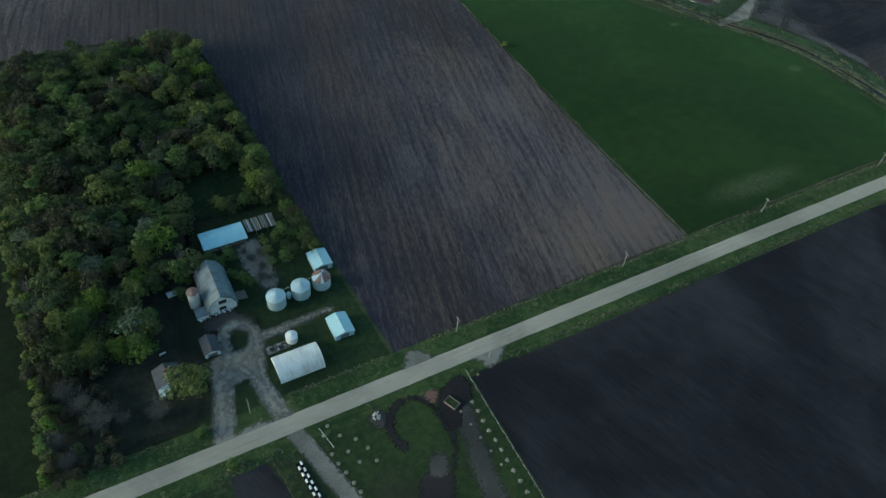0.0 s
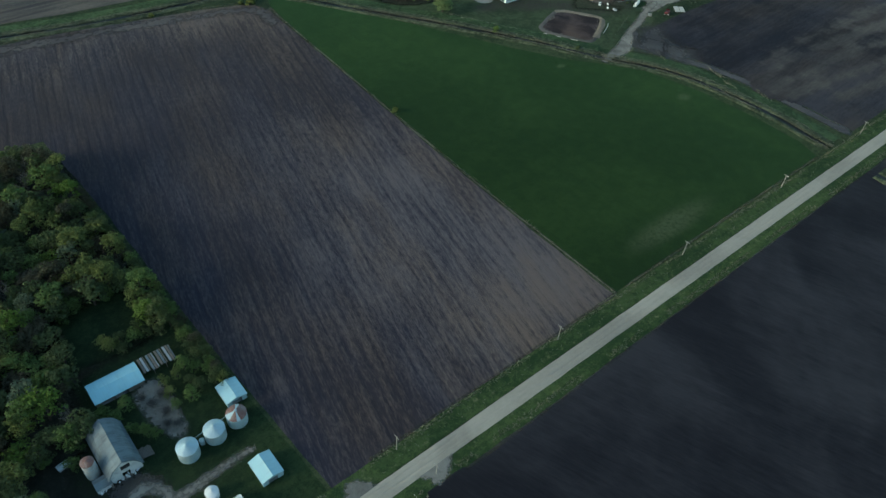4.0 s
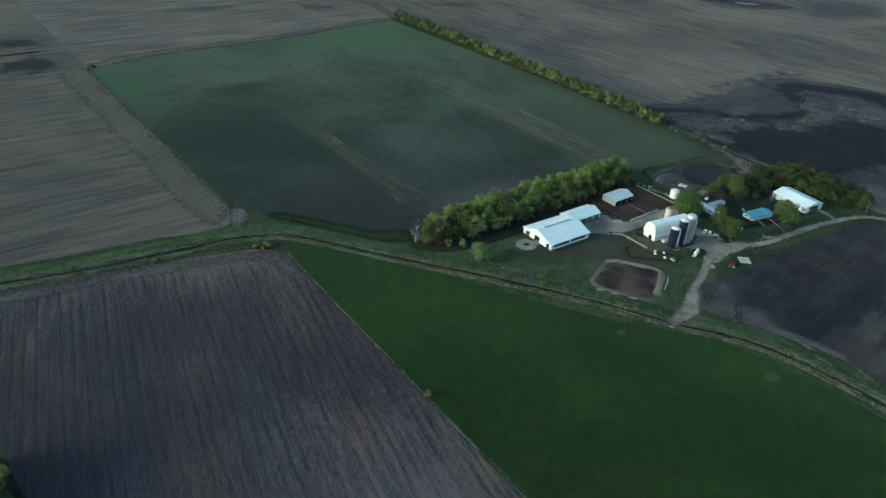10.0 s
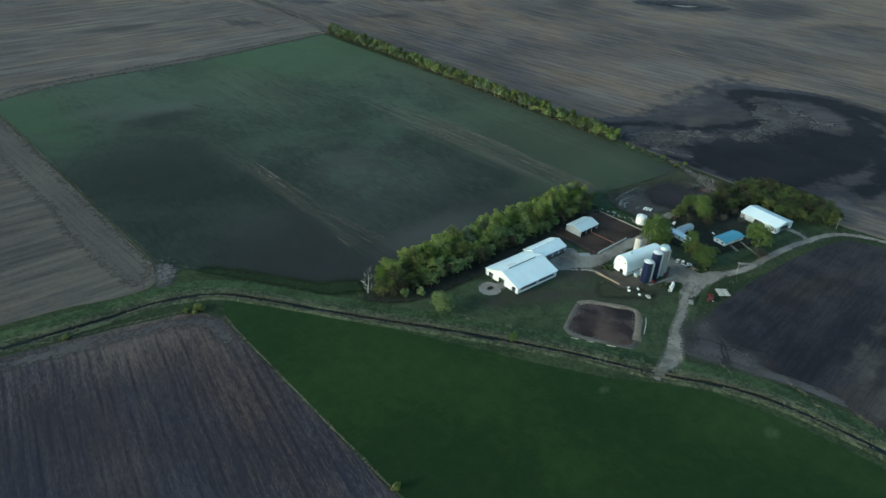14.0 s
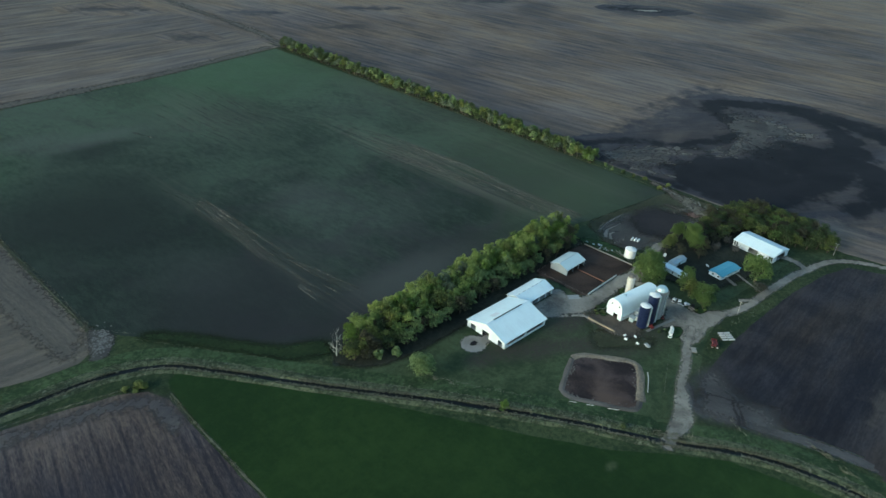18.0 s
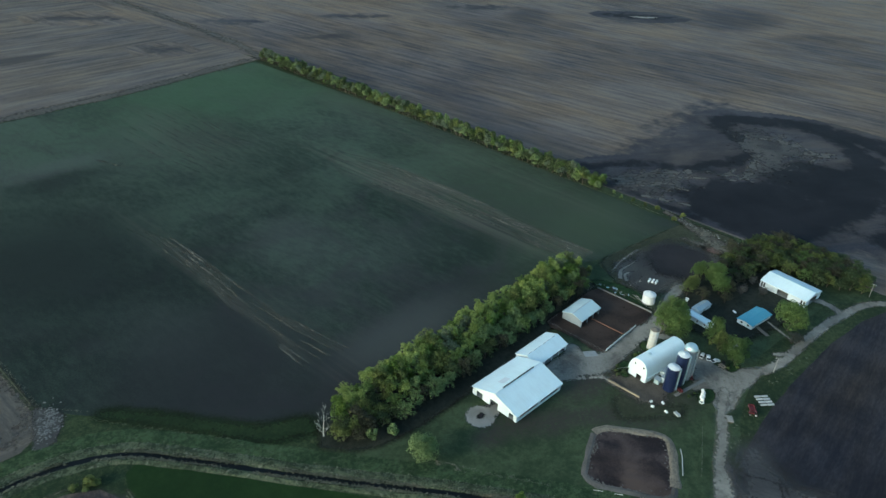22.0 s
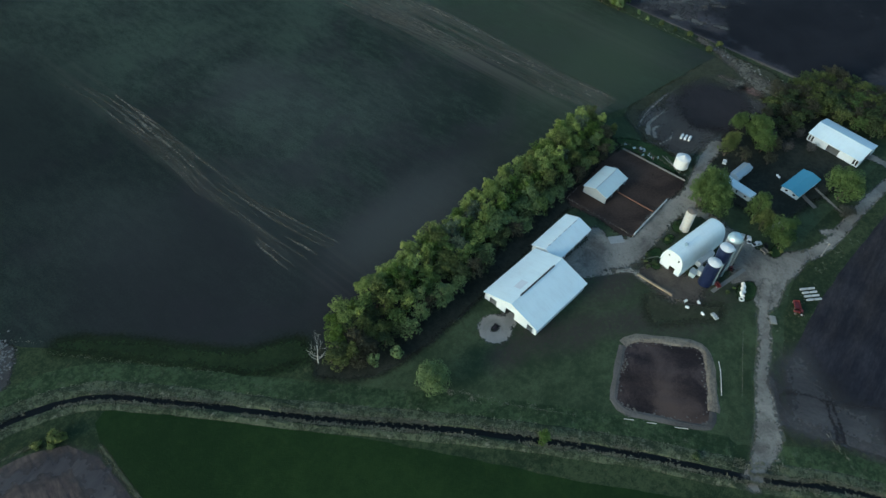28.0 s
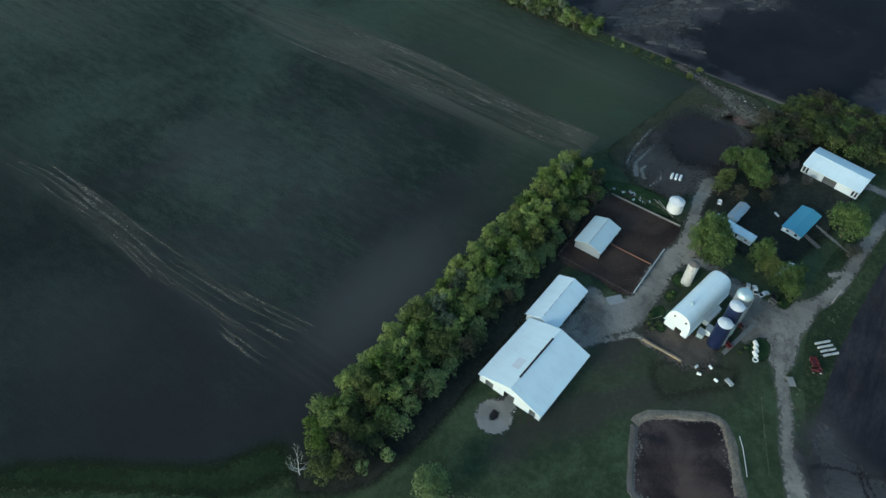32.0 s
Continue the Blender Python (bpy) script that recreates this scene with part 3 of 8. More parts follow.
M["glass"] = plain_mat("dark_window_glass", (0.015, 0.018, 0.022), (0.02, 0.02, 0.02), 0.08, 0, 0.5, 0.2, 0.6)
M["red"] = plain_mat("red_machine_paint", (0.11, 0.018, 0.020), (0.07, 0.018, 0.018), 0.45, 0, 0.8, 0.4)
M["black"] = plain_mat("black_rubber", (0.013, 0.013, 0.013), (0.03, 0.03, 0.03), 0.9)
M["plastic"] = plain_mat("white_plastic", (0.66, 0.67, 0.66), (0.45, 0.45, 0.43), 0.5, 0, 0.8, 0.3)
M["brick_red"] = plain_mat("red_earth", (0.20, 0.095, 0.07), (0.11, 0.06, 0.05), 0.95, 0, 0.4, 0.6, 0.1)
M["bark"] = plain_mat("bark", (0.075, 0.062, 0.050), (0.035, 0.03, 0.026), 0.95, 0, 1.5, 0.6, 0.1)
M["bare_bark"] = plain_mat("pale_bare_twigs", (0.16, 0.145, 0.13), (0.09, 0.08, 0.075), 0.95, 0, 1.5, 0.6, 0.1)
M["white_bark"] = plain_mat("bleached_white_bark", (0.44, 0.44, 0.42), (0.26, 0.25, 0.24), 0.9, 0, 1.5, 0.5, 0.1)
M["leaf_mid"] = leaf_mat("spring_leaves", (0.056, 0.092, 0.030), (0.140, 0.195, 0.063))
# spring leaves with sunlight put into a paler colour, for the belt's field side
M["leaf_belt"] = leaf_mat("spring_leaves_painted_sunlit", (0.125, 0.170, 0.046), (0.300, 0.365, 0.118))
M["leaf_dark"] = leaf_mat("dark_leaves", (0.042, 0.060, 0.027), (0.094, 0.120, 0.050))
M["leaf_cool"] = leaf_mat("blue_green_leaves", (0.092, 0.134, 0.056), (0.220, 0.282, 0.118))
M["leaf_lime"] = leaf_mat("lime_leaves", (0.064, 0.108, 0.020), (0.140, 0.200, 0.045))
M["leaf_grey"] = leaf_mat("grey_green_leaves", (0.070, 0.096, 0.060), (0.145, 0.176, 0.115))
M["leaf_olive"] = leaf_mat("olive_leaves", (0.070, 0.092, 0.030), (0.168, 0.192, 0.064))
M["leaf_twig"] = leaf_mat("bare_grey_twigs", (0.048, 0.050, 0.042), (0.096, 0.098, 0.082))
M["fine_twig"] = plain_mat("fine_grey_twigs", (0.082, 0.079, 0.074), (0.048, 0.046, 0.044), 0.95, 0, 1.5, 0.6, 0.1)
M["leaf_brown"] = leaf_mat("brown_budding_twigs", (0.042, 0.042, 0.028), (0.088, 0.086, 0.052))
M["tuft_pale"] = leaf_mat("bleached_grass_tufts", (0.080, 0.084, 0.052), (0.25, 0.24, 0.18))
M["tuft"] = leaf_mat("dry_grass_tufts", (0.060, 0.075, 0.030), (0.23, 0.21, 0.15))
M["dull_hay"] = plain_mat("weathered_hay", (0.20, 0.19, 0.155), (0.11, 0.105, 0.085), 0.95, 0, 1.2, 0.6, 0.1)
M["pole_wood"] = plain_mat("silvered_pole_wood", (0.27, 0.26, 0.24), (0.17, 0.16, 0.15), 0.85, 0, 0.8, 0.6, 0.2)
M["silo_grey"] = plain_mat("grey_silo_staves", (0.24, 0.25, 0.26), (0.14, 0.145, 0.15), 0.7, 0, 0.35, 0.7, stretch=(1, 1, 0.3))
M["silo_pale"] = plain_mat("stained_pale_staves", (0.46, 0.45, 0.42), (0.22, 0.19, 0.16), 0.85, 0, 0.5, 0.8, stretch=(1, 1, 0.25))
M["worn_concrete"] = plain_mat("dark_worn_concrete", (0.15, 0.15, 0.145), (0.09, 0.09, 0.085), 0.9, 0, 0.4, 0.6)
M["grey_wrap"] = plain_mat("dusty_grey_wrap", (0.42, 0.43, 0.43), (0.26, 0.26, 0.25), 0.55, 0, 0.8, 0.4)
M["rust_rail"] = plain_mat("rusty_rail", (0.15, 0.075, 0.048), (0.08, 0.045, 0.035), 0.85, 0, 0.8, 0.6)
M["field_stone"] = plain_mat("grey_field_stone", (0.14, 0.137, 0.13), (0.08, 0.078, 0.073), 0.9, 0, 0.8, 0.6)
M["roof_streaked"] = sheet_mat("streaked_white_steel", (0.60, 0.63, 0.63), (0.26, 0.22, 0.19), 0.5, 0.75, axis=0)
M["wall_grey"] = plain_mat("galvanised_wall_sheet", (0.30, 0.33, 0.35), (0.20, 0.21, 0.22), 0.5, 0.2, 0.5, 0.5)


# ---- building blocks ----
def part(name, bm, material, parent=None, label="", at=None):
    me = bpy.data.meshes.new(name)
    bm.to_mesh(me)
    bm.free()
    me.materials.append(M[material] if isinstance(material, str) else material)
    ob = new(name, me)
    if parent is not None:
        ob.parent = parent
    if at is not None:
        ob.matrix_basis = at
    if label:
        ob["label"] = label
    return ob


def thing(name, x, y, z=0.0, turn=0.0, **tags):
    ob = new(name)
    ob.empty_display_size = 0.5
    ob.matrix_basis = pose(x, y, z, 0, 0, turn)
    return tagged(ob, **tags)


def box(bm, x0, x1, y0, y1, z0, z1):
    v = [bm.verts.new((x, y, z)) for z in (z0, z1) for x, y in ((x0, y0), (x1, y0), (x1, y1), (x0, y1))]
    for f in ((3, 2, 1, 0), (4, 5, 6, 7), (0, 1, 5, 4), (1, 2, 6, 5), (2, 3, 7, 6), (3, 0, 4, 7)):
        bm.faces.new([v[i] for i in f])
    return v


def prism(bm, outline, a, b, axis=1):
    """An outline of (u, z) drawn out from a to b along x (axis 0) or y (axis 1)."""
    def p(u, z, w):
        return (w, u, z) if axis == 0 else (u, w, z)
    n = len(outline)
    lo, hi = [bm.verts.new(p(u, z, a)) for u, z in outline], [bm.verts.new(p(u, z, b)) for u, z in outline]
    bm.faces.new(lo), bm.faces.new(hi[::-1])
    for i in range(n):
        bm.faces.new((lo[i], hi[i], hi[(i + 1) % n], lo[(i + 1) % n]))
    bmesh.ops.recalc_face_normals(bm, faces=bm.faces[:])


def lathe(bm, rings, seg=24, cx=0.0, cy=0.0, cap=True):
    """A turned form from (radius, z) rings."""
    loops = []
    for r, z in rings:
        if r < 1e-4:
            loops.append([bm.verts.new((cx, cy, z))])
        else:
            loops.append([bm.verts.new((cx + r * math.cos(2 * math.pi * i / seg), cy + r * math.sin(2 * math.pi * i / seg), z)) for i in range(seg)])
    for a, b in zip(loops, loops[1:]):
        for i in range(seg):
            j = (i + 1) % seg
            if len(a) == 1 and len(b) > 1:
                bm.faces.new((a[0], b[i], b[j]))
            elif len(b) == 1 and len(a) > 1:
                bm.faces.new((a[i], a[j], b[0]))
            elif len(a) > 1:
                bm.faces.new((a[i], a[j], b[j], b[i]))
    if cap and len(loops[0]) > 1:
        bm.faces.new(loops[0][::-1])
    if cap and len(loops[-1]) > 1:
        bm.faces.new(loops[-1])


def rod(bm, a, b, r0, r1=None, seg=6):
    """A tapered round bar from a to b."""
    a, b = Vector(a), Vector(b)
    r1 = r0 if r1 is None else r1
    q = (b - a).to_track_quat("Z", "Y")
    lo = [bm.verts.new(a + q @ Vector((r0 * math.cos(2 * math.pi * i / seg), r0 * math.sin(2 * math.pi * i / seg), 0))) for i in range(seg)]
    hi = [bm.verts.new(b + q @ Vector((r1 * math.cos(2 * math.pi * i / seg), r1 * math.sin(2 * math.pi * i / seg), 0))) for i in range(seg)]
    for i in range(seg):
        bm.faces.new((lo[i], lo[(i + 1) % seg], hi[(i + 1) % seg], hi[i]))
    bm.faces.new(lo[::-1]), bm.faces.new(hi)


def bevel(bm, width=0.05, seg=1):
    bmesh.ops.bevel(bm, geom=bm.edges[:], offset=width, segments=seg, affect="EDGES", clamp_overlap=True)


def smooth_line(points, step=3.0):
    """A rounded line through the points."""
    pts = [Vector((x, y, 0)) for x, y in points]
    pts = [pts[0] * 2 - pts[1]] + pts + [pts[-1] * 2 - pts[-2]]
    out = []
    for i in range(1, len(pts) - 2):
        p0, p1, p2, p3 = pts[i - 1:i + 3]
        k = max(1, int((p2 - p1).length / step))
        for j in range(k):
            t = j / k
            out.append(0.5 * ((2 * p1) + (p2 - p0) * t + (2 * p0 - 5 * p1 + 4 * p2 - p3) * t * t + (3 * p1 - p0 - 3 * p2 + p3) * t ** 3))
    out.append(pts[-2])
    return out


def ragged(points, step=4.0, amp=0.5, seed=0):
    """A closed outline whose straight sides wander a little."""
    out, k = [], len(points)
    for i in range(k):
        a, b = Vector((*points[i], 0)), Vector((*points[(i + 1) % k], 0))
        m = max(1, int((b - a).length / step))
        side = (b - a).normalized().cross(Vector((0, 0, 1)))
        for j in range(m):
            p = a.lerp(b, j / m)
            out.append(p + side * amp * (noise.noise(p * 0.09 + Vector((seed, 0, 0))) + 0.6 * noise.noise(p * 0.35 + Vector((0, seed, 7)))))
    return out


def sheet(name, points, z, material, label, category="field", step=4.0, amp=0.5, seed=0, parent=None, kind="structure", soft=0.0):
    """A piece of ground of its own, lying as a thin slab on the land."""
    pts = ragged(points, step, amp, seed) if step else [Vector((x, y, 0)) for x, y in points]
    bm = bmesh.new()
    top = [bm.verts.new((p.x, p.y, z)) for p in pts]
    low = [bm.verts.new((p.x, p.y, -0.05)) for p in pts]
    f = bm.faces.new(top)
    for i in range(len(pts)):
        j = (i + 1) % len(pts)
        bm.faces.new((top[i], low[i], low[j], top[j]))
    inner = set()
    if soft:
        bmesh.ops.inset_region(bm, faces=[f], thickness=soft, use_even_offset=False)
        inner = set(f.verts)
    rim = [v in inner for v in bm.verts]
    bmesh.ops.triangulate(bm, faces=[f])
    bmesh.ops.recalc_face_normals(bm, faces=bm.faces[:])
    if sum(fc.normal.z for fc in bm.faces) < 0:
        bmesh.ops.reverse_faces(bm, faces=bm.faces[:])
    ob = part(name, bm, material, parent)
    if soft:
        ob.data.attributes.new("edge", "FLOAT", "POINT").data.foreach_set("value", [float(k) for k in rim])
    return tagged(ob, label, category, "", kind) if parent is None else ob


def reach(px, py, line, w0, w1):
    """How far inside a stroke of that width each point lies (negative outside)."""
    best = np.full(px.shape, -1e9)
    run = np.concatenate([[0.0], np.cumsum([(q - p).length for p, q in zip(line, line[1:])])])
    for i, (a, b) in enumerate(zip(line, line[1:])):
        dx, dy = b.x - a.x, b.y - a.y
        t = np.clip(((px - a.x) * dx + (py - a.y) * dy) / max(1e-6, dx * dx + dy * dy), 0, 1)
        w = w0 + (w1 - w0) * (run[i] + t * (run[i + 1] - run[i])) / run[-1]
        best = np.maximum(best, w / 2 - np.hypot(px - a.x - t * dx, py - a.y - t * dy))
    return best


def inside(px, py, line):
    """How far inside a closed outline each point lies (negative outside)."""
    odd, gap = np.zeros(px.shape, bool), np.full(px.shape, 1e9)
    for a, b in zip(line, line[1:] + line[:1]):
        dx, dy = b.x - a.x, b.y - a.y
        if abs(dy) > 1e-9:
            odd ^= ((a.y > py) != (b.y > py)) & (px < a.x + dx * (py - a.y) / dy)
        t = np.clip(((px - a.x) * dx + (py - a.y) * dy) / max(1e-6, dx * dx + dy * dy), 0, 1)
        gap = np.minimum(gap, np.hypot(px - a.x - t * dx, py - a.y - t * dy))
    return np.where(odd, gap, -gap)


def closed(points, step=2.0):
    """A rounded closed outline."""
    pts = [Vector((x, y, 0)) for x, y in points]
    out, k = [], len(pts)
    for i in range(k):
        p0, p1, p2, p3 = pts[i - 1], pts[i], pts[(i + 1) % k], pts[(i + 2) % k]
        m = max(1, int((p2 - p1).length / step))
        for j in range(m):
            t = j / m
            out.append(0.5 * ((2 * p1) + (p2 - p0) * t + (2 * p0 - 5 * p1 + 4 * p2 - p3) * t * t + (3 * p1 - p0 - 3 * p2 + p3) * t ** 3))
    return out


def worn(name, z, material, label, category, strokes=(), areas=(), holes=(), soft=1.2, cell=0.9, west=-1e9, step=2.0):
    """A bare or overgrown patch of ground with a soft ragged rim: strokes (points, width, end width), areas (points), less holes (points)."""
    soft *= 2.0
    lines = [(smooth_line(st[0], step), st[1], st[-1]) for st in strokes]
    outs, cut = [closed(a) for a in areas], [closed(h) for h in holes]
    every = [p for ln, w, v in lines for p in ln] + [p for o in outs for p in o]
    pad = max([max(w, v) / 2 for _, w, v in lines] + [0]) + soft + cell
    xs = np.arange(min(p.x for p in every) - pad, max(p.x for p in every) + pad, cell)
    ys = np.arange(min(p.y for p in every) - pad, max(p.y for p in every) + pad, cell)
    px, py = np.meshgrid(xs, ys, indexing="ij")
    d = np.full(px.shape, -1e9)
    for ln, w, v in lines:
        d = np.maximum(d, reach(px, py, ln, w, v))
    for o in outs:
        d = np.maximum(d, inside(px, py, o))
    for h in cut:
        d = np.minimum(d, -inside(px, py, h))
    near = (d > -soft * 1.2) & (px > west)
    keep = near[:-1, :-1] | near[1:, :-1] | near[:-1, 1:] | near[1:, 1:]
    index, verts, edge, faces = {}, [], [], []
    for i, j in np.argwhere(keep):
        quad = []
        for a, b in ((i, j), (i + 1, j), (i + 1, j + 1), (i, j + 1)):
            if (a, b) not in index:
                index[(a, b)] = len(verts)
                verts.append((float(xs[a]), float(ys[b]), z))
                edge.append(float(min(1.0, max(0.0, 0.5 + d[a, b] / (2 * soft)))))
            quad.append(index[(a, b)])
        faces.append(quad)
    me = bpy.data.meshes.new(name)
    me.from_pydata(verts, [], faces)
    me.materials.append(M[material])
    me.attributes.new("edge", "FLOAT", "POINT").data.foreach_set("value", edge)
    return tagged(new(name, me), label, category, "", "structure")


def ribbon(name, line, profile, material, label, category, wob=0.0, seed=0, parent=None, cuts=(), dips=()):
    """A strip along a line with a cross-section of (offset, height)."""
    bm = bmesh.new()
    rows = []
    for i, p in enumerate(line):
        low = 0.12 if any(a < p.x < b for a, b in cuts) or any(math.hypot(p.x - a, p.y - b) < r for a, b, r in dips) else 1.0
        t = (line[min(i + 1, len(line) - 1)] - line[max(i - 1, 0)]).normalized()
        side = t.cross(Vector((0, 0, 1)))
        row = []
        for k, (o, h) in enumerate(profile):
            w = wob * (noise.noise(Vector((p.x * 0.11, p.y * 0.11, 3.7 * k + seed))) + 0.6 * noise.noise(Vector((p.x * 0.4, p.y * 0.4, 1.7 * k + seed))))
            hh = h * (1 + 0.5 * wob * noise.noise(Vector((p.x * 0.2, p.y * 0.2, 5.1 * k + seed)))) if wob else h
            row.append(bm.verts.new(p + side * (o + w) + Vector((0, 0, hh * low))))
        rows.append(row)
    for a, b in zip(rows, rows[1:]):
        for k in range(len(profile) - 1):
            bm.faces.new((a[k], a[k + 1], b[k + 1], b[k]))
    bmesh.ops.recalc_face_normals(bm, faces=bm.faces[:])
    if sum(fc.normal.z for fc in bm.faces) < 0:
        bmesh.ops.reverse_faces(bm, faces=bm.faces[:])
    ob = part(name, bm, material, parent)
    ob.data.attributes.new("edge", "FLOAT", "POINT").data.foreach_set("value", [0.0 if k in (0, len(profile) - 1) else 1.0 for _ in line for k in range(len(profile))])
    return tagged(ob, label, category, "", "structure") if parent is None else ob


# ---- the land ----
bm = bmesh.new()
ext = 4500
for gx in range(9):
    for gy in range(9):
        xs, ys = [-ext + 300 + gx * ext * 2 / 9, -ext + 300 + (gx + 1) * ext * 2 / 9], [-ext + 400 + gy * ext * 2 / 9, -ext + 400 + (gy + 1) * ext * 2 / 9]
        bm.faces.new([bm.verts.new((x, y, 0)) for x, y in ((xs[0], ys[0]), (xs[1], ys[0]), (xs[1], ys[1]), (xs[0], ys[1]))])
bmesh.ops.remove_doubles(bm, verts=bm.verts[:], dist=0.01)
tagged(part("ground", bm, "ground"), "flat grassy farmland reaching the horizon", "ground", "", "structure")

CREEK = [(-420, 618), (-200, 580), (-60, 556), (59, 531), (122, 516), (180, 508), (217, 504), (243, 492.7), (262, 470.5), (296, 422.3), (330.3, 376.2), (361, 330.2), (374.3, 307), (388, 283), (402.5, 262), (412, 239), (417, 212), (419.5, 180), (418, 150), (418, 60), (430, -200)]
creek = smooth_line(CREEK, 3.0)

sheet("field_ploughed", [(75, 144.5), (69.5, 240), (68, 300), (66, 345), (62, 404), (0, 408), (-420, 420), (-420, 590), (-200, 562), (-60, 540), (57, 520), (121, 510), (191, 494.6), (219, 487), (230, 480), (234.5, 468), (233.5, 440), (230.6, 345), (228, 270), (227, 200), (227.5, 144.5)], 0.05, "plough", "dark ploughed soil with paler drill rows", seed=1)
sheet("field_green", [(229.5, 146), (229, 200), (230, 270), (232.6, 345), (235.5, 440), (237, 470), (241, 480.5), (246, 482.5), (252, 477), (260, 466.5), (270.5, 450), (282, 433), (300, 407), (320.5, 372), (340, 337.5), (360, 305.5), (377, 286.5), (394, 264), (403.5, 231), (408, 195), (408.5, 161), (404, 146.5)], 0.09, "crop", "deep green even crop of grass or grain", seed=2)
sheet("field_young_crop", [(233, 886), (232.5, 700), (231.5, 546), (241, 529), (275, 489), (312, 446), (330, 444), (420, 446), (520, 448), (545, 438), (600, 430), (632, 424), (634.5, 500), (636, 640), (634, 780), (628, 934), (466, 911), (300, 903)], 0.06, "young_crop", "thin blue-green young crop with pale washed strips", seed=3)
sheet("field_stubble", [(-600, 640), (-200, 598), (60, 549), (120, 537), (175, 530), (198, 523), (216, 521), (224, 526), (229.5, 543), (230.5, 700), (231, 882), (234, 891), (234.5, 1500), (-600, 1500)], 0.05, "stubble", "pale brown stubble field with combed rows", seed=4)
sheet("field_north", [(233, 888), (300, 906), (466, 914), (636, 939), (634, 985), (612, 1270), (598, 1700), (233.5, 1700)], 0.055, "north_soil", "brown harvested field with faint rows", seed=5)
sheet("field_east", [(643, 290), (646, 420), (646, 700), (644, 936), (630, 980), (607, 1270), (594, 1900), (2400, 1900), (2400, 160), (650, 160), (655, 230)], 0.05, "east_soil", "brown field with wet black hollows and pale swirls", step=6.0, amp=1.0, seed=6)
sheet("field_hill", [(438, 299.0), (420, 291.5), (423, 279), (434, 255), (443, 222), (446, 180), (446, 147), (640, 147), (637, 200), (634, 240), (634, 262), (624, 283), (600, 291), (565, 297), (518, 300.5), (484, 301.8), (462, 301)], 0.05, "right_soil", "dark grey worked soil on a gentle rise", seed=7)
sheet("field_south", [(97.5, 123.5), (97, 60), (96, -300), (1600, -300), (1600, 121), (500, 121.5), (300, 122), (130, 121.5)], 0.05, "dark_soil", "almost black smooth tilled soil", seed=8)
sheet("pasture", [(37, 127), (37, 103), (43, 90), (60, 20), (96, 20), (95.5, 123.5)], 0.04, "pasture", "grazed green pasture with pale feeding rings", "pasture", seed=9)
sheet("farm_lawn", [(-47, 139), (4, 139), (73.5, 145), (68, 240), (64, 300), (-47, 300)], 0.03, "lawn", "mown dark green farmyard grass", "lawn", seed=10)
sheet("farm_yard_grass", [(318, 402), (313, 424), (314, 443), (420, 445), (520, 446), (540, 432), (600, 424), (634, 420), (646, 320), (630, 293), (600, 313), (520, 322), (470, 312), (425, 296), (398, 292), (380, 300), (345, 356)], 0.03, "yard", "dark green farmyard grass with trodden bare patches", "lawn", seed=11)

# creek: sloping grassy banks on both sides of a narrow dark channel
for side, stretch in (("north", [p for p in creek if p.y > 147]), ("south", [p for p in creek if p.y < 118])):
    ribbon("creek_meadow_" + side, stretch, [(-15.5, 0.02), (-11.5, 0.35), (-8, 0.5), (-5.6, 0.42)], "fresh", "green grass strip along a creek", "grass", 0.8, 6, dips=((386, 286, 11),))
    ribbon("creek_bank_" + side, stretch, [(-7.2, 0.3), (-6.2, 0.62), (-4.2, 0.75), (-2.2, 0.5), (-1.3, 0.07), (1.3, 0.07), (2.0, 0.45), (3.0, 0.6), (4.2, 0.4), (5.4, 0.02)], "bank", "uneven creek banks with bleached dry grass", "creek bank", 0.7, 1, dips=((386, 286, 9),))
    ribbon("water_" + side, stretch, [(-1.5, 0.12), (1.5, 0.12)], "water", "narrow dark still water in a ditch", "creek", 0.45, 9, dips=((386, 286, 9),))

# the gravel road, its ditches and its verges
GATES_NORTH, GATES_SOUTH = ((1, 32), (74, 91)), ((22, 97), (100, 117))
xs = [Vector((x, 132.4, 0)) for x in range(-700, 1400, 3)]
ribbon("road", xs, [(-3.4, 0.12), (-2.9, 0.16), (-1.2, 0.22), (1.2, 0.22), (3.2, 0.16), (3.8, 0.12)], "gravel", "pale grey gravel country road", "road", 0.18, 3)
ribbon("verge_north", xs, [(-12.4, 0.02), (-11, 0.5), (-8.6, 0.45), (-6.4, 0.05), (-3.8, 0.1)], "verge", "rough grass verge with dry stems", "verge", 0.4, 4, cuts=GATES_NORTH)
ribbon("verge_south", xs, [(3.8, 0.1), (5.6, 0.05), (7.6, 0.4), (9.6, 0.45), (11, 0.02)], "verge", "rough grass verge with dry stems", "verge", 0.4, 5, cuts=GATES_SOUTH)

# bare ground of the north farm
worn("lane_creek", 0.16, "lane_soft", "pale gravel farm lane over a culvert", "lane",
     [([(477, 324), (466, 320.5), (456.5, 316.8), (443.7, 310.4), (430.2, 305.8), (421, 302), (405, 295), (392, 290.5), (381.5, 287.8)], 4.8, 4.6)], [[(383, 292), (384, 285.5), (391, 286.8), (398, 286.5), (406, 287), (413, 292), (424, 299.5), (420, 303.5), (406, 298), (391, 293.5)]], soft=1.7)
worn("lane_farm", 0.11, "lane_soft", "curving gravel farm lane", "lane",
     [([(478, 326), (494, 323), (510, 315), (526, 311), (552, 309), (582, 305), (600, 301), (620, 295), (634, 284), (642, 268), (646, 235), (648, 190), (650, 133)], 5.6, 5.0), ([(603, 322), (603, 311), (598, 301)], 6.0, 5.0), ([(528, 316), (536, 309)], 4.0, 3.0)], soft=1.3)
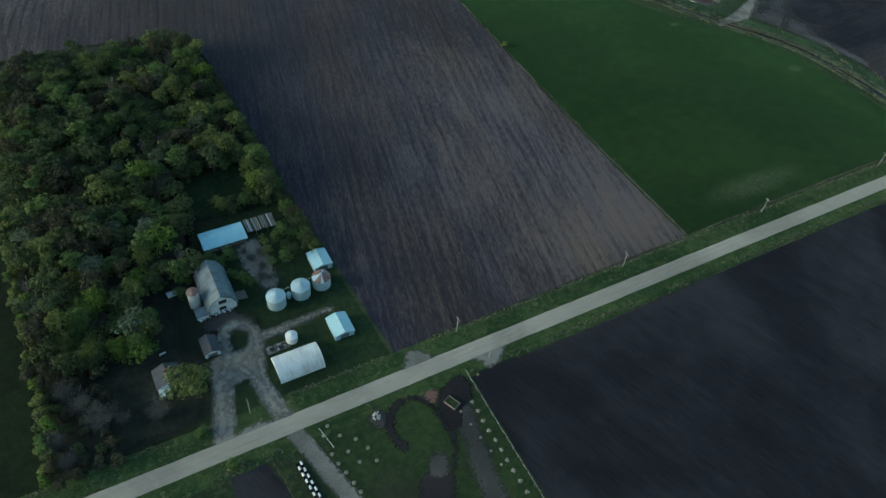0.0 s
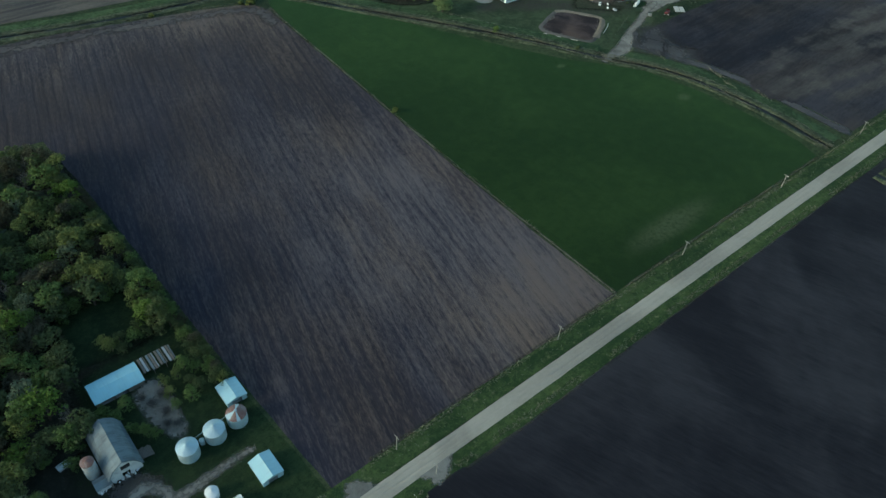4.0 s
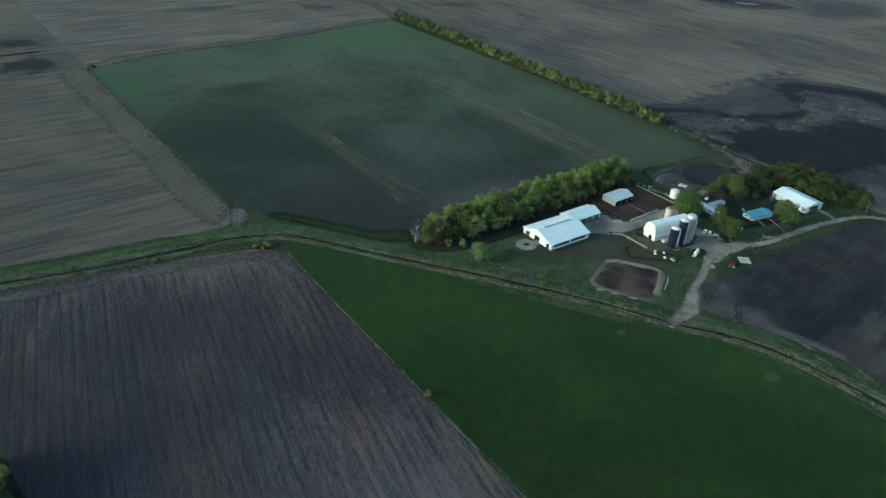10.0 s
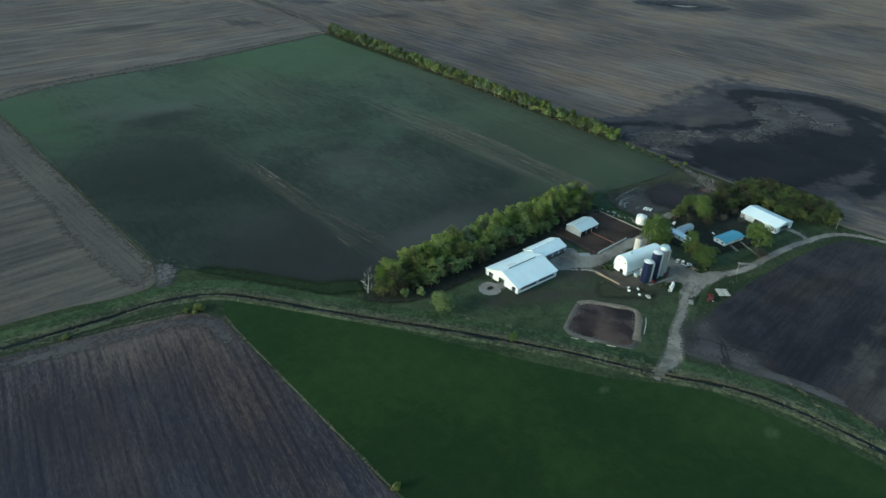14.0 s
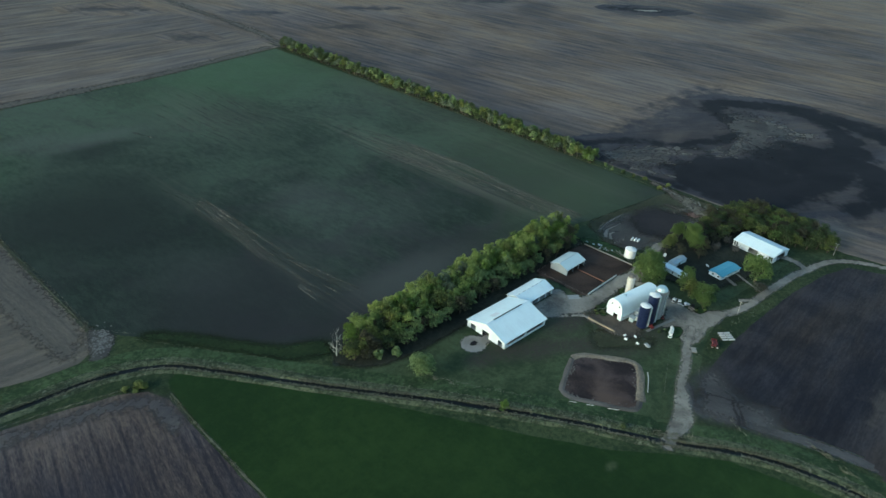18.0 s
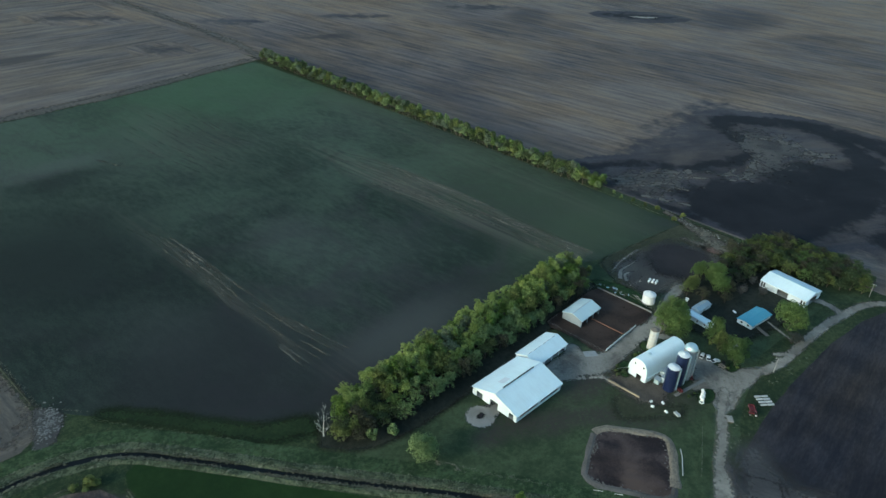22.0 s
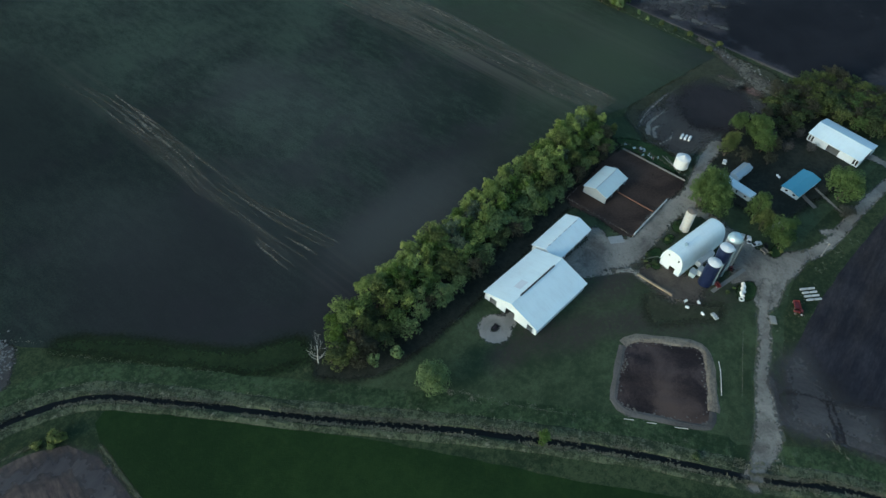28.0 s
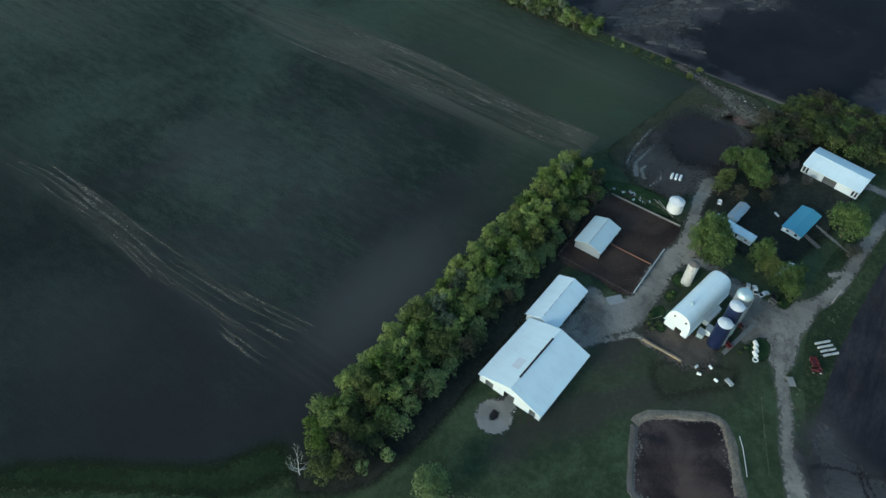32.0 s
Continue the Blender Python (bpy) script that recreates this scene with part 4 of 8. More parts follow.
worn("path", 0.09, "lane_soft", "narrow pale path to a house", "path", [([(556, 331), (551, 321), (546, 310)], 1.6, 1.6)], soft=0.5, cell=0.5)
worn("yard_gravel_silo", 0.13, "lane_soft", "grey gravel apron beside silos", "yard", areas=[[(466, 336), (477, 341), (484, 344), (489, 354), (497, 356), (497, 343), (494, 337), (495, 329), (504, 323.5), (509, 316), (496, 315.5), (481, 317), (467, 315), (460, 318), (464, 325), (473, 328)]], soft=1.6)
worn("yard_gravel", 0.12, "lane_soft", "grey trodden gravel between barns", "yard",
     areas=[[(446, 406), (453, 399), (451, 391), (459.5, 384), (475, 384.4), (492, 384), (501, 381), (512, 382), (526, 385), (541, 387.5), (553, 388), (556, 382), (533, 380.5), (516, 376), (504, 369.5), (494, 373), (484, 374), (466, 374), (450, 373.3), (440, 377.5), (429, 384), (418, 390), (419, 399.5), (444, 399.3)]],
     strokes=[([(424, 388), (434, 379), (440.5, 374), (439.5, 366)], 3.0, 2.0), ([(493, 374), (497, 366), (497, 356)], 5.0, 5.0)], soft=1.6)
worn("earth_yard", 0.08, "earth_soft", "grey bare earth with wheel tracks behind a grain bin", "soil",
     areas=[[(526, 400), (536, 391), (552, 386), (570, 385), (590, 379), (604, 374), (609, 386), (608, 404), (600, 418), (585, 424), (568, 425), (550, 428), (538, 424), (531, 412)]], soft=5.0, cell=1.2)
worn("corner_grass", 0.042, "dull_grass", "dull thin grass at a field corner", "grass", areas=[[(524, 404), (532, 424), (546, 437), (600, 430), (634, 424), (642, 400), (638, 384), (612, 374), (596, 378), (560, 386), (536, 390)]], soft=3.0, cell=1.5)
worn("loam_patch", 0.11, "loam_soft", "round black bare soil patch", "soil", areas=[[(580, 421), (591, 420), (604, 410), (606, 394), (595, 384), (569, 385), (557, 397), (563, 411)]], soft=4.0)
worn("pale_tracks", 0.10, "drive_soft", "pale scraped tracks on bare earth", "soil", strokes=[([(534, 417), (541, 421), (550, 421), (560, 420)], 3.5, 0.8), ([(534, 413), (540, 417), (547, 415)], 3.0, 1.0), ([(530, 408), (538, 406), (545, 408)], 0.9, 0.9), ([(536, 424), (550, 427), (575, 427)], 0.9, 0.7)], soft=1.0, cell=0.6)
worn("pen_mud", 0.09, "mud_soft", "churned brown cattle yard mud", "yard", areas=[[(459, 384), (485, 383.6), (512, 383.5), (513, 402), (513, 419), (498, 423), (478, 422), (459, 421), (458, 402)]], soft=0.9)
worn("barn_mud", 0.08, "tan_soft", "muddy ground before a barn door", "yard", areas=[[(440, 369), (437, 354), (443, 343), (455, 343), (462, 346), (456, 354), (457, 368), (448, 371)]], soft=2.2)
worn("worn_grass", 0.05, "dull_grass", "trodden dull grass below a barn", "lawn", areas=[[(420, 352), (432, 362), (441, 352), (446, 340), (452, 334), (444, 331), (434, 338), (426, 345)]], soft=3.5, cell=1.2)
for cx, cy, rx, ry in ((456, 370.5, 6.0, 3.2), (470, 370.2, 4.0, 2.2), (481.5, 370.5, 5.0, 3.4), (451, 366.5, 2.6, 2.4), (499.5, 328.5, 6.0, 2.6), (466, 329, 7.0, 4.0)):
    worn("weed_bed", 0.15, "weeds", "dark green weedy patch beside a barn", "weeds", areas=[[(cx + rx * math.cos(a), cy + ry * math.sin(a)) for a in np.arange(0, 6.2, 0.7)]], soft=0.8, cell=0.6)
# the belt's shade on its yard side, laid down as a dark sheet
worn("shade_floor", 0.045, "litter", "leaf litter strip painted dark as the shade of a shelterbelt", "soil", areas=[[(310, 432), (330, 417), (380, 413), (440, 415), (505, 420), (516, 430), (513, 448), (440, 450), (330, 450), (309, 440)]], soft=2.5, cell=1.5)
worn("rubble_strip", 0.09, "tan_soft", "pale rubble and straw along a field boundary", "soil", strokes=[([(642, 440), (638, 424), (632, 410), (628, 398), (626, 386), (634, 376)], 5.0, 10.0), ([(614, 412), (615, 402), (622, 394)], 3.0, 5.0)], soft=2.2)
worn("rubble_crust", 0.12, "rubble_soft", "pale broken rubble and straw at a field corner", "soil", strokes=[([(640, 424), (636, 414), (629, 404), (622, 396), (619, 388), (624, 380)], 3.0, 8.0), ([(637, 409), (632, 401), (626, 392), (627, 383)], 4.0, 5.0), ([(606, 403), (612, 402), (617, 400)], 2.0, 3.0)], soft=2.6)
worn("shed_earth", 0.10, "red_soft", "reddish bare earth bank", "soil", areas=[[(609, 392), (613, 395), (619, 393), (619, 388), (614, 385), (610, 387)]], soft=2.4)

# bare ground of the south farm and the field gates
worn("drive_gravel", 0.14, "drive_soft", "loop of grey gravel farm drive", "drive",
     [([(4.6, 134), (8.0, 146), (10.4, 155), (12.0, 164)], 7.5, 7.0), ([(27, 134), (24.8, 145), (23.6, 155), (21, 163)], 6.0, 5.0), ([(29.2, 173.4), (37.5, 173.8), (49.6, 174.7), (60, 175)], 4.5, 2.0), ([(5.0, 133.5), (16, 136.0), (27, 133.5)], 3.0, 3.0)],
     [[(9.5, 171), (9, 160), (14, 155.5), (18, 157.5), (26, 155.5), (28.4, 161), (30.5, 169), (31.2, 175), (29.8, 180.5), (25, 185.4), (19.5, 185), (15, 180), (14.6, 172)]],
     [[(19.0, 171.4), (18.5, 176), (20.4, 180.8), (23.9, 181.2), (26.6, 178.4), (26.0, 173.2), (22.6, 169.8)]], soft=1.5, cell=0.7)
worn("wheel_band", 0.15, "band_soft", "pale compacted wheel tracks on a gravel drive", "drive", [([(5.5, 140), (8.0, 150), (11, 160), (15.5, 168), (17.4, 175), (18.8, 182), (23, 184), (28.6, 180), (29.2, 174), (26.5, 167)], 3.0, 2.6), ([(9.5, 142), (12.2, 152), (16, 160), (22, 165), (26.5, 170)], 1.6, 1.4), ([(26.8, 135), (24.6, 146), (22.5, 156), (19, 164), (17, 171)], 2.0, 1.6), ([(29, 136), (27.4, 145), (26.0, 156), (28, 166), (30, 173.5), (40, 174.2), (56, 175.2)], 1.6, 1.0)], soft=1.8, cell=0.6)
worn("barn_earth", 0.10, "earth_soft", "trodden earth before an old barn", "yard", areas=[[(14, 183), (14, 190), (22, 192), (28, 188), (30, 182)]], soft=2.0)
worn("field_approach_north", 0.14, "drive_soft", "gravel field approach over the ditch", "drive", areas=[[(75, 135), (78, 139), (79, 142), (83, 142), (85, 139.5), (88, 135)]], soft=1.4)
worn("field_approach_south", 0.14, "drive_soft", "gravel field approach over the ditch", "drive", areas=[[(102, 130), (105, 126), (105, 123), (111, 122.5), (113, 125), (117, 130)]], soft=1.4)
worn("lane_south", 0.125, "drive_soft", "gravel drive beside a pasture", "lane", [([(27, 133.5), (29, 126), (31.7, 116), (34.2, 107), (36.7, 98), (42, 80), (50, 50)], 6.5, 4.5), ([(22, 130), (27, 129.3), (33, 130)], 2.0, 2.0)], soft=0.9)
sheet("garden_soil", [(3, 124), (15.5, 122.5), (19, 108), (19, 60), (0, 60)], 0.05, "dark_soil", "bare dark garden plot", "soil", 3.0, 0.5, 24)
worn("mud_pen", 0.11, "loam_soft", "black muddy corner of a cattle pen", "yard", areas=[[(95, 123.3), (90, 124), (84, 121.5), (80, 116), (79.3, 108), (83, 104), (87.5, 111), (94, 114)]], soft=0.8)
worn("pen_track", 0.09, "earth_soft", "grey trodden cattle track", "yard", strokes=[([(88, 110), (85, 98), (82, 82), (80, 60), (78, 20)], 7.0, 10.0)], soft=1.6)
worn("red_earth", 0.10, "red_soft", "patch of reddish bare earth", "soil", areas=[[(76.5, 122.5), (83, 122), (79.5, 116.5), (78, 118)]], soft=0.9)
worn("pale_pad", 0.09, "earth_soft", "pale trodden feeding pad", "yard", areas=[[(68.5, 99.4), (73.4, 97.2), (70.2, 90.4), (64.5, 93.2)]], soft=1.0)
worn("black_pad", 0.085, "loam_soft", "black trodden ground by a feeding pad", "yard", areas=[[(62.7, 94.1), (71.8, 90.1), (66, 79), (57, 84)]], soft=1.0)
worn("track_loop", 0.08, "loam_soft", "worn dark loop of a cattle track", "track", strokes=[([(61, 106), (59.5, 112), (61, 118), (66, 123), (71, 123.6), (75.4, 121), (77.7, 116), (79, 108), (78.5, 100), (74, 92)], 3.0, 1.6)], soft=0.9, cell=0.5)
worn("stone_patch", 0.07, "earth_soft", "pale bare patch round a stone heap", "soil", areas=[[(57.6 + 3.2 * math.cos(a), 120.6 + 4.4 * math.sin(a)) for a in np.arange(0, 6.2, 0.7)]], soft=1.2, cell=0.6)
worn("scrub_ground", 0.06, "lane_soft", "grey bare scrub ground between barns", "soil", areas=[[(37, 222), (36, 210), (40, 198), (45, 196), (47, 206), (48, 218), (44, 226)]], soft=2.0)
# tree shade round the house and in the wood, painted as dark ground
worn("house_lawn", 0.055, "litter", "grass and leaf litter round a house, coloured dark as shaded", "lawn", areas=[[(520, 336), (535, 330), (565, 322), (590, 322), (612, 334), (620, 360), (590, 386), (548, 384), (516, 376), (514, 350)]], soft=4.0, cell=2.0)
worn("wood_floor", 0.04, "litter", "leaf litter coloured dark as shaded under the trees", "soil", areas=[[(-52, 143), (-24, 146), (2, 150), (2, 186), (6, 204), (18, 214), (22, 240), (54, 246), (64, 262), (60, 330), (56, 390), (-52, 392)]], holes=[[(22, 248), (54, 248), (55, 275), (36, 278), (22, 272)]], soft=4.0, cell=2.5)

# wet hollow, dark arms and dried swirls of the east field, headlands
worn("damp_soil", 0.07, "hollow_dim", "dull damp soil round a wet hollow", "soil", areas=[[(652, 520), (700, 532), (756, 532), (841, 533), (921, 535), (927, 491), (926, 443), (942, 352), (900, 310), (740, 296), (680, 340), (654, 380), (652, 439)]], soft=16, cell=5, west=650)
worn("wet_hollow", 0.10, "hollow", "large wet black hollow in a bare field", "soil",
     [([(652, 530), (668, 525), (702, 507), (735, 470)], 9, 12), ([(735, 469), (786, 445), (825, 448), (848, 470), (862, 492)], 12, 20), ([(862, 494), (877, 500), (902, 486), (932, 440), (938, 386), (932, 350), (910, 308)], 24, 44), ([(928, 400), (890, 368), (850, 348)], 26, 40), ([(655, 520), (653, 470), (652, 420)], 7, 10), ([(842, 357), (815, 322), (765, 302), (722, 308)], 34, 26)],
     [[(689, 467), (699, 452), (731, 441), (742, 425), (770, 417), (797, 419), (834, 405), (843, 382), (843, 357), (826, 335), (769, 326), (713, 334), (684, 342), (654, 368), (654, 402), (660, 427), (674, 446)]], soft=5, cell=3.5, west=649)
worn("crust_net", 0.115, "crust_net", "broken net of pale dried crust on black soil", "soil", areas=[[(824, 458), (850, 466), (871, 469), (882, 451), (868, 420), (858, 398), (830, 408), (774, 413), (757, 427), (799, 433), (818, 442)]], soft=7, cell=3, west=650)
worn("crust_net", 0.118, "crust_net", "broken net of pale dried crust on black soil", "soil", areas=[[(660, 500), (669, 499), (692, 496), (714, 470), (705, 454), (676, 458), (660, 466)]], soft=6, cell=3, west=650)
curl = random.Random(31)
for way, count, spread in (([(662, 504), (683, 480), (710, 473), (735, 454), (753, 431), (803, 431), (838, 441), (856, 454)], 5, 5.0), ([(838, 466), (860, 455), (872, 430), (858, 410), (836, 414), (846, 428)], 6, 5.0), ([(850, 408), (866, 398), (876, 384)], 3, 4.0),
                           ([(672, 474), (684, 462), (690, 446)], 3, 5.0), ([(655, 470), (662, 450), (668, 430)], 3, 3.0)):
    strokes = []
    for k in range(count):
        dx, dy, a, b = curl.gauss(0, spread), curl.gauss(0, spread), curl.uniform(0, 0.45), curl.uniform(0.55, 1.0)
        pts = smooth_line([(x + dx + curl.gauss(0, 1.5), y + dy + curl.gauss(0, 1.5)) for x, y in way], 5.0)
        pts = pts[int(a * len(pts)):max(int(a * len(pts)) + 3, int(b * len(pts)))]
        strokes.append(([(q.x, q.y) for q in pts[::3]] + [(pts[-1].x + 1, pts[-1].y)], curl.uniform(1.5, 5.0), curl.uniform(1.0, 3.0)))
    worn("pale_swirl", 0.13 + 0.006 * count, "hollow_pale", "pale dried crust swirling through black soil", "soil", strokes, soft=1.6, cell=1.6, west=650, step=6)
worn("salt_ring", 0.08, "crust", "pale dry pond bed in a dark wet ring", "soil", areas=[[(1237, 806), (1246, 803), (1272, 781), (1268, 776), (1250, 786)]], soft=5, cell=3)
worn("headland_west", 0.075, "headland", "stubble headland along a young crop", "field", areas=[[(207, 545), (228, 545), (229.5, 620), (230, 750), (230.5, 880), (226, 884), (206, 880), (207, 720)]], soft=4, cell=4)
worn("headland_north", 0.075, "headland", "stubble headland along a young crop", "field", [([(240, 894), (300, 911), (466, 919), (622, 943)], 12, 12)], soft=4, cell=4)
# shade beside the wood, painted as a sheet of darker grass
worn("shaded_pasture", 0.05, "lush", "grass painted dark as shaded along the edge of a wood", "grass", areas=[[(-46, 139), (-49, 160), (-49, 402), (-170, 410), (-170, 200), (-170, 140), (-110, 139)]], soft=4, cell=2.5)
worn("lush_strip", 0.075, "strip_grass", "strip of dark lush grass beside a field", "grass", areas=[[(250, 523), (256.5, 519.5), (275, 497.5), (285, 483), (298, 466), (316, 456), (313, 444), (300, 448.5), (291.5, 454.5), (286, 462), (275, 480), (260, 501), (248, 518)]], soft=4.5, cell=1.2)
worn("plough_headland", 0.082, "turn_soil", "smooth turned headland of a ploughed field", "field", strokes=[([(-60, 533), (57, 513), (121, 502), (191, 487), (217, 479), (228, 470), (228, 452)], 12, 8)], soft=5, cell=2.0)
worn("hill_corner", 0.085, "grey_strip", "pale grey worked corner of a dark field", "field", areas=[[(436, 301), (424, 294.5), (415, 289), (420, 271), (427, 257), (440, 262), (440, 277), (446, 290), (452, 299)]], soft=9, cell=1.5)
worn("wheel_track", 0.105, "loam_soft", "dark wheel track across pale soil", "track", [([(427, 296), (432.8, 286.9), (434.4, 280.7), (440, 272), (447, 262)], 0.8, 0.8), ([(434.4, 280.7), (429.3, 277.2), (424, 272.8), (419.8, 271)], 0.8, 0.8), ([(438, 282), (431.1, 275.2), (421.5, 268.8)], 0.8, 0.8)], soft=0.5, cell=0.7)
worn("wet_spot", 0.08, "wet_stubble", "round wet black patch in stubble", "soil", areas=[[(166, 905), (192, 900), (212, 922), (204, 944), (178, 946), (160, 926)]], soft=9, cell=3)
worn("wet_spot", 0.08, "wet_stubble", "round wet black patch in stubble", "soil", areas=[[(172, 990), (196, 986), (208, 1004), (196, 1022), (174, 1018)]], soft=9, cell=3)
for x, y, rx, ry in ((714, 1100, 34, 16), (878, 1034, 46, 14), (763, 973, 22, 10), (563, 1215, 40, 16), (573, 1033, 14, 7), (1080, 978, 50, 16)):
    worn("damp_spot", 0.08, "hollow_dim", "dull damp patch in a harvested field", "soil", areas=[[(x + rx * math.cos(a), y - 0.6 * rx * math.cos(a) + ry * math.sin(a)) for a in np.arange(0, 6.2, 0.7)]], soft=9, cell=5)
worn("damp_ring", 0.07, "hollow", "dark wet ring round a dry pond bed", "soil", areas=[[(1216, 838), (1238, 822), (1282, 785), (1300, 758), (1280, 762), (1240, 784), (1215, 815)]], soft=9, cell=4)
worn("field_track", 0.11, "headland", "broad grey track between two fields", "track", [([(640, 940), (652, 985), (655, 1078), (650, 1256), (640, 1500)], 9, 9)], soft=5, cell=4)
worn("junk_ground", 0.085, "weeds", "weedy strip behind a cattle yard", "weeds", areas=[[(514, 392), (520, 390), (527, 400), (526, 414), (520, 426), (514, 424)]], soft=1.6)
worn("field_margin", 0.13, "dry_strip", "thin bleached grass margin between two crops", "grass", [([(229, 146), (228.4, 200), (229.2, 270), (231.6, 345), (235, 440), (237.5, 472)], 1.3, 1.5), ([(230.8, 548), (231.8, 700), (232.2, 884)], 1.2, 0.8), ([(224, 488), (190, 497), (121, 512), (57, 522), (-60, 542)], 1.3, 1.3)], soft=0.5, cell=1.2)
worn("verge_margin", 0.11, "dry_strip", "bleached grass line between a field and the road verge", "grass", [([(92, 145.2), (160, 145), (228, 145.6)], 1.0, 1.0), ([(236, 145.8), (320, 146.2), (404, 146)], 1.2, 1.2), ([(118, 121), (300, 121.2), (600, 121)], 0.8, 0.8)], soft=0.6, cell=1.2)
worn("hill_headland", 0.08, "grey_strip", "pale grey field edge above a creek", "field", [([(428, 302), (417, 292), (421, 276), (428, 257), (435, 238), (440, 214), (441, 190), (442, 150)], 7, 7)], soft=2.0, cell=1.5)
worn("dry_streak", 0.10, "hill_pale", "tan dry streaks across dark soil", "soil", [([(452, 212), (502, 217), (560, 209), (640, 200)], 5, 10), ([(446, 203), (487, 201), (530, 199), (600, 186)], 7, 10), ([(454, 191), (503, 184), (570, 172)], 6, 9), ([(470, 226), (520, 226), (589, 223), (632, 220)], 4, 8), ([(470, 172), (520, 165), (600, 155)], 6, 8)], soft=3.5, cell=2.5)
worn("rubble_ground", 0.08, "earth_soft", "pale stony ground at a field corner", "soil", areas=[[(231, 545), (236, 539), (239, 531), (235, 525), (227, 517), (221, 518), (224, 530), (228, 540)]], soft=1.2, cell=0.8)
wash = random.Random(15)
WASHES = (([(340.5, 672), (344, 640), (342, 588), (337, 548), (335, 509), (334, 484)], [(352, 672), (358, 640), (357, 590), (356, 548), (360, 505), (365, 480)], 9, 150, 1.1),
          ([(508, 690), (509, 640), (513, 592), (520, 540), (525, 480), (530, 446)], [(530, 690), (543, 640), (548, 590), (550, 540), (549, 480), (548, 446)], 18, 190, 1.15),
          ([(410, 850), (412, 800), (414, 760), (424, 704)], [(494, 870), (492, 815), (488, 780), (492, 735)], 12, 34, 0.6),
          ([(376, 786), (384, 766)], [(380, 788), (388, 764)], 2, 14, 1.6), ([(274, 672), (276, 656)], [(277, 672), (280, 656)], 2, 10, 1.2))
for west_edge, east_edge, count, longest, wide in WASHES:
    one, two = smooth_line(west_edge, 3.0), smooth_line(east_edge, 3.0)
    strokes = []
    for k in range(count):
        u = (k + wash.uniform(0.1, 0.9)) / count
        pos = wash.uniform(0.0, 0.3) * (1 if count > 8 else 0)
        while pos < 1.0:
            run = min(1.0 - pos, wash.uniform(0.35, 1.0) * longest / max(20.0, (one[0] - one[-1]).length))
            if run < 0.02:
                break
            pts = []
            for q in np.linspace(pos, pos + run, 6):
                a, b = one[min(len(one) - 1, int(q * (len(one) - 1)))], two[min(len(two) - 1, int(q * (len(two) - 1)))]
                c = a.lerp(b, u)
                pts.append((c.x + 1.3 * noise.noise(Vector((u * 2, c.y * 0.03, 4))) + 0.5 * noise.noise(Vector((u * 9, c.y * 0.12, 1))), c.y))
            heart = wide * wash.uniform(0.4, 1.3)
            strokes += [(pts[2::-1], heart, wide * 0.12), (pts[2:], heart, wide * 0.12)]
            pos += run + wash.uniform(0.02, 0.22)
    worn("washed_line", 0.11, "wash_pale", "bleached washed lines through a young crop", "field", strokes, soft=0.8, cell=0.9, step=9)


# ---- buildings ----
def wall(bm, axis, at, thick, u0, u1, top, holes=()):
    """An upright wall along x (axis 0) or y (axis 1) with holes (u0, u1, z0, z1) cut through."""
    def put(a, b, z0, z1):
        if b - a > 0.01 and z1 - z0 > 0.01:
            box(bm, a, b, at, at + thick, z0, z1) if axis == 0 else box(bm, at, at + thick, a, b, z0, z1)
    cur = u0
    for a, b, z0, z1 in sorted(holes):
        put(cur, a, 0, top), put(a, b, 0, z0), put(a, b, z1, top)
        cur = b
    put(cur, u1, 0, top)


def gable_barn(name, x, y, lx, ly, eave, ridge, ridge_axis, walls, roof, label, category="barn", group="", over=0.5, holes=None, roofs=None, doors=(), sides=("south", "north", "west", "east")):
    """A gabled building centred at x, y. holes: side -> list of (u0, u1, z0, z1) from the middle of that side."""
    holes, t = holes or {}, 0.2
    ob = thing(name, x, y, label=label, category=category, group=group)
    hx, hy = lx / 2, ly / 2
    spec = {"south": (0, -hy, -hx, hx), "north": (0, hy - t, -hx, hx), "west": (1, -hx, -hy + t, hy - t), "east": (1, hx - t, -hy + t, hy - t)}
    for side in sides:
        axis, at, a, b = spec[side]
        bm = bmesh.new()
        wall(bm, axis, at, t, a, b, eave, holes.get(side, ()))
        if (axis == 0) != (ridge_axis == 0):
            prism(bm, [(a - (t if axis else 0), eave), (b + (t if axis else 0), eave), (0, ridge - 0.05)], at, at + t, 0 if axis == 1 else 1)
        part("wall_panel", bm, walls, ob)
    # two roof slopes
    half = hy if ridge_axis == 0 else hx
    run = hx if ridge_axis == 0 else hy
    slope = (ridge - eave) / half
    for k, sgn in enumerate((-1, 1)):
        bm = bmesh.new()
        e = half + over
        outline = [(0, ridge), (sgn * e, ridge - slope * e), (sgn * e, ridge - slope * e + 0.14), (0, ridge + 0.14)]
        prism(bm, outline, -run - over, run + over, ridge_axis)
        part("roof_slope", bm, (roofs or (roof, roof))[k], ob)
    bm = bmesh.new()
    prism(bm, [(-0.25, ridge + 0.10), (0.25, ridge + 0.10), (0, ridge + 0.22)], -run - over, run + over, ridge_axis)
    part("ridge_cap", bm, roof, ob)
    bm = bmesh.new()
    box(bm, -hx + t, hx - t, -hy + t, hy - t, 0.02, 0.06)
    part("floor_slab", bm, "concrete", ob)
    for side, u0, u1, z0, z1, mat, dname in doors:
        axis, at, _, _ = spec[side]
        out = at - 0.06 if side in ("south", "west") else at + t
        bm = bmesh.new()
        box(bm, u0, u1, out, out + 0.06, z0, z1) if axis == 0 else box(bm, out, out + 0.06, u0, u1, z0, z1)
        part(dname, bm, mat, ob)
    return ob


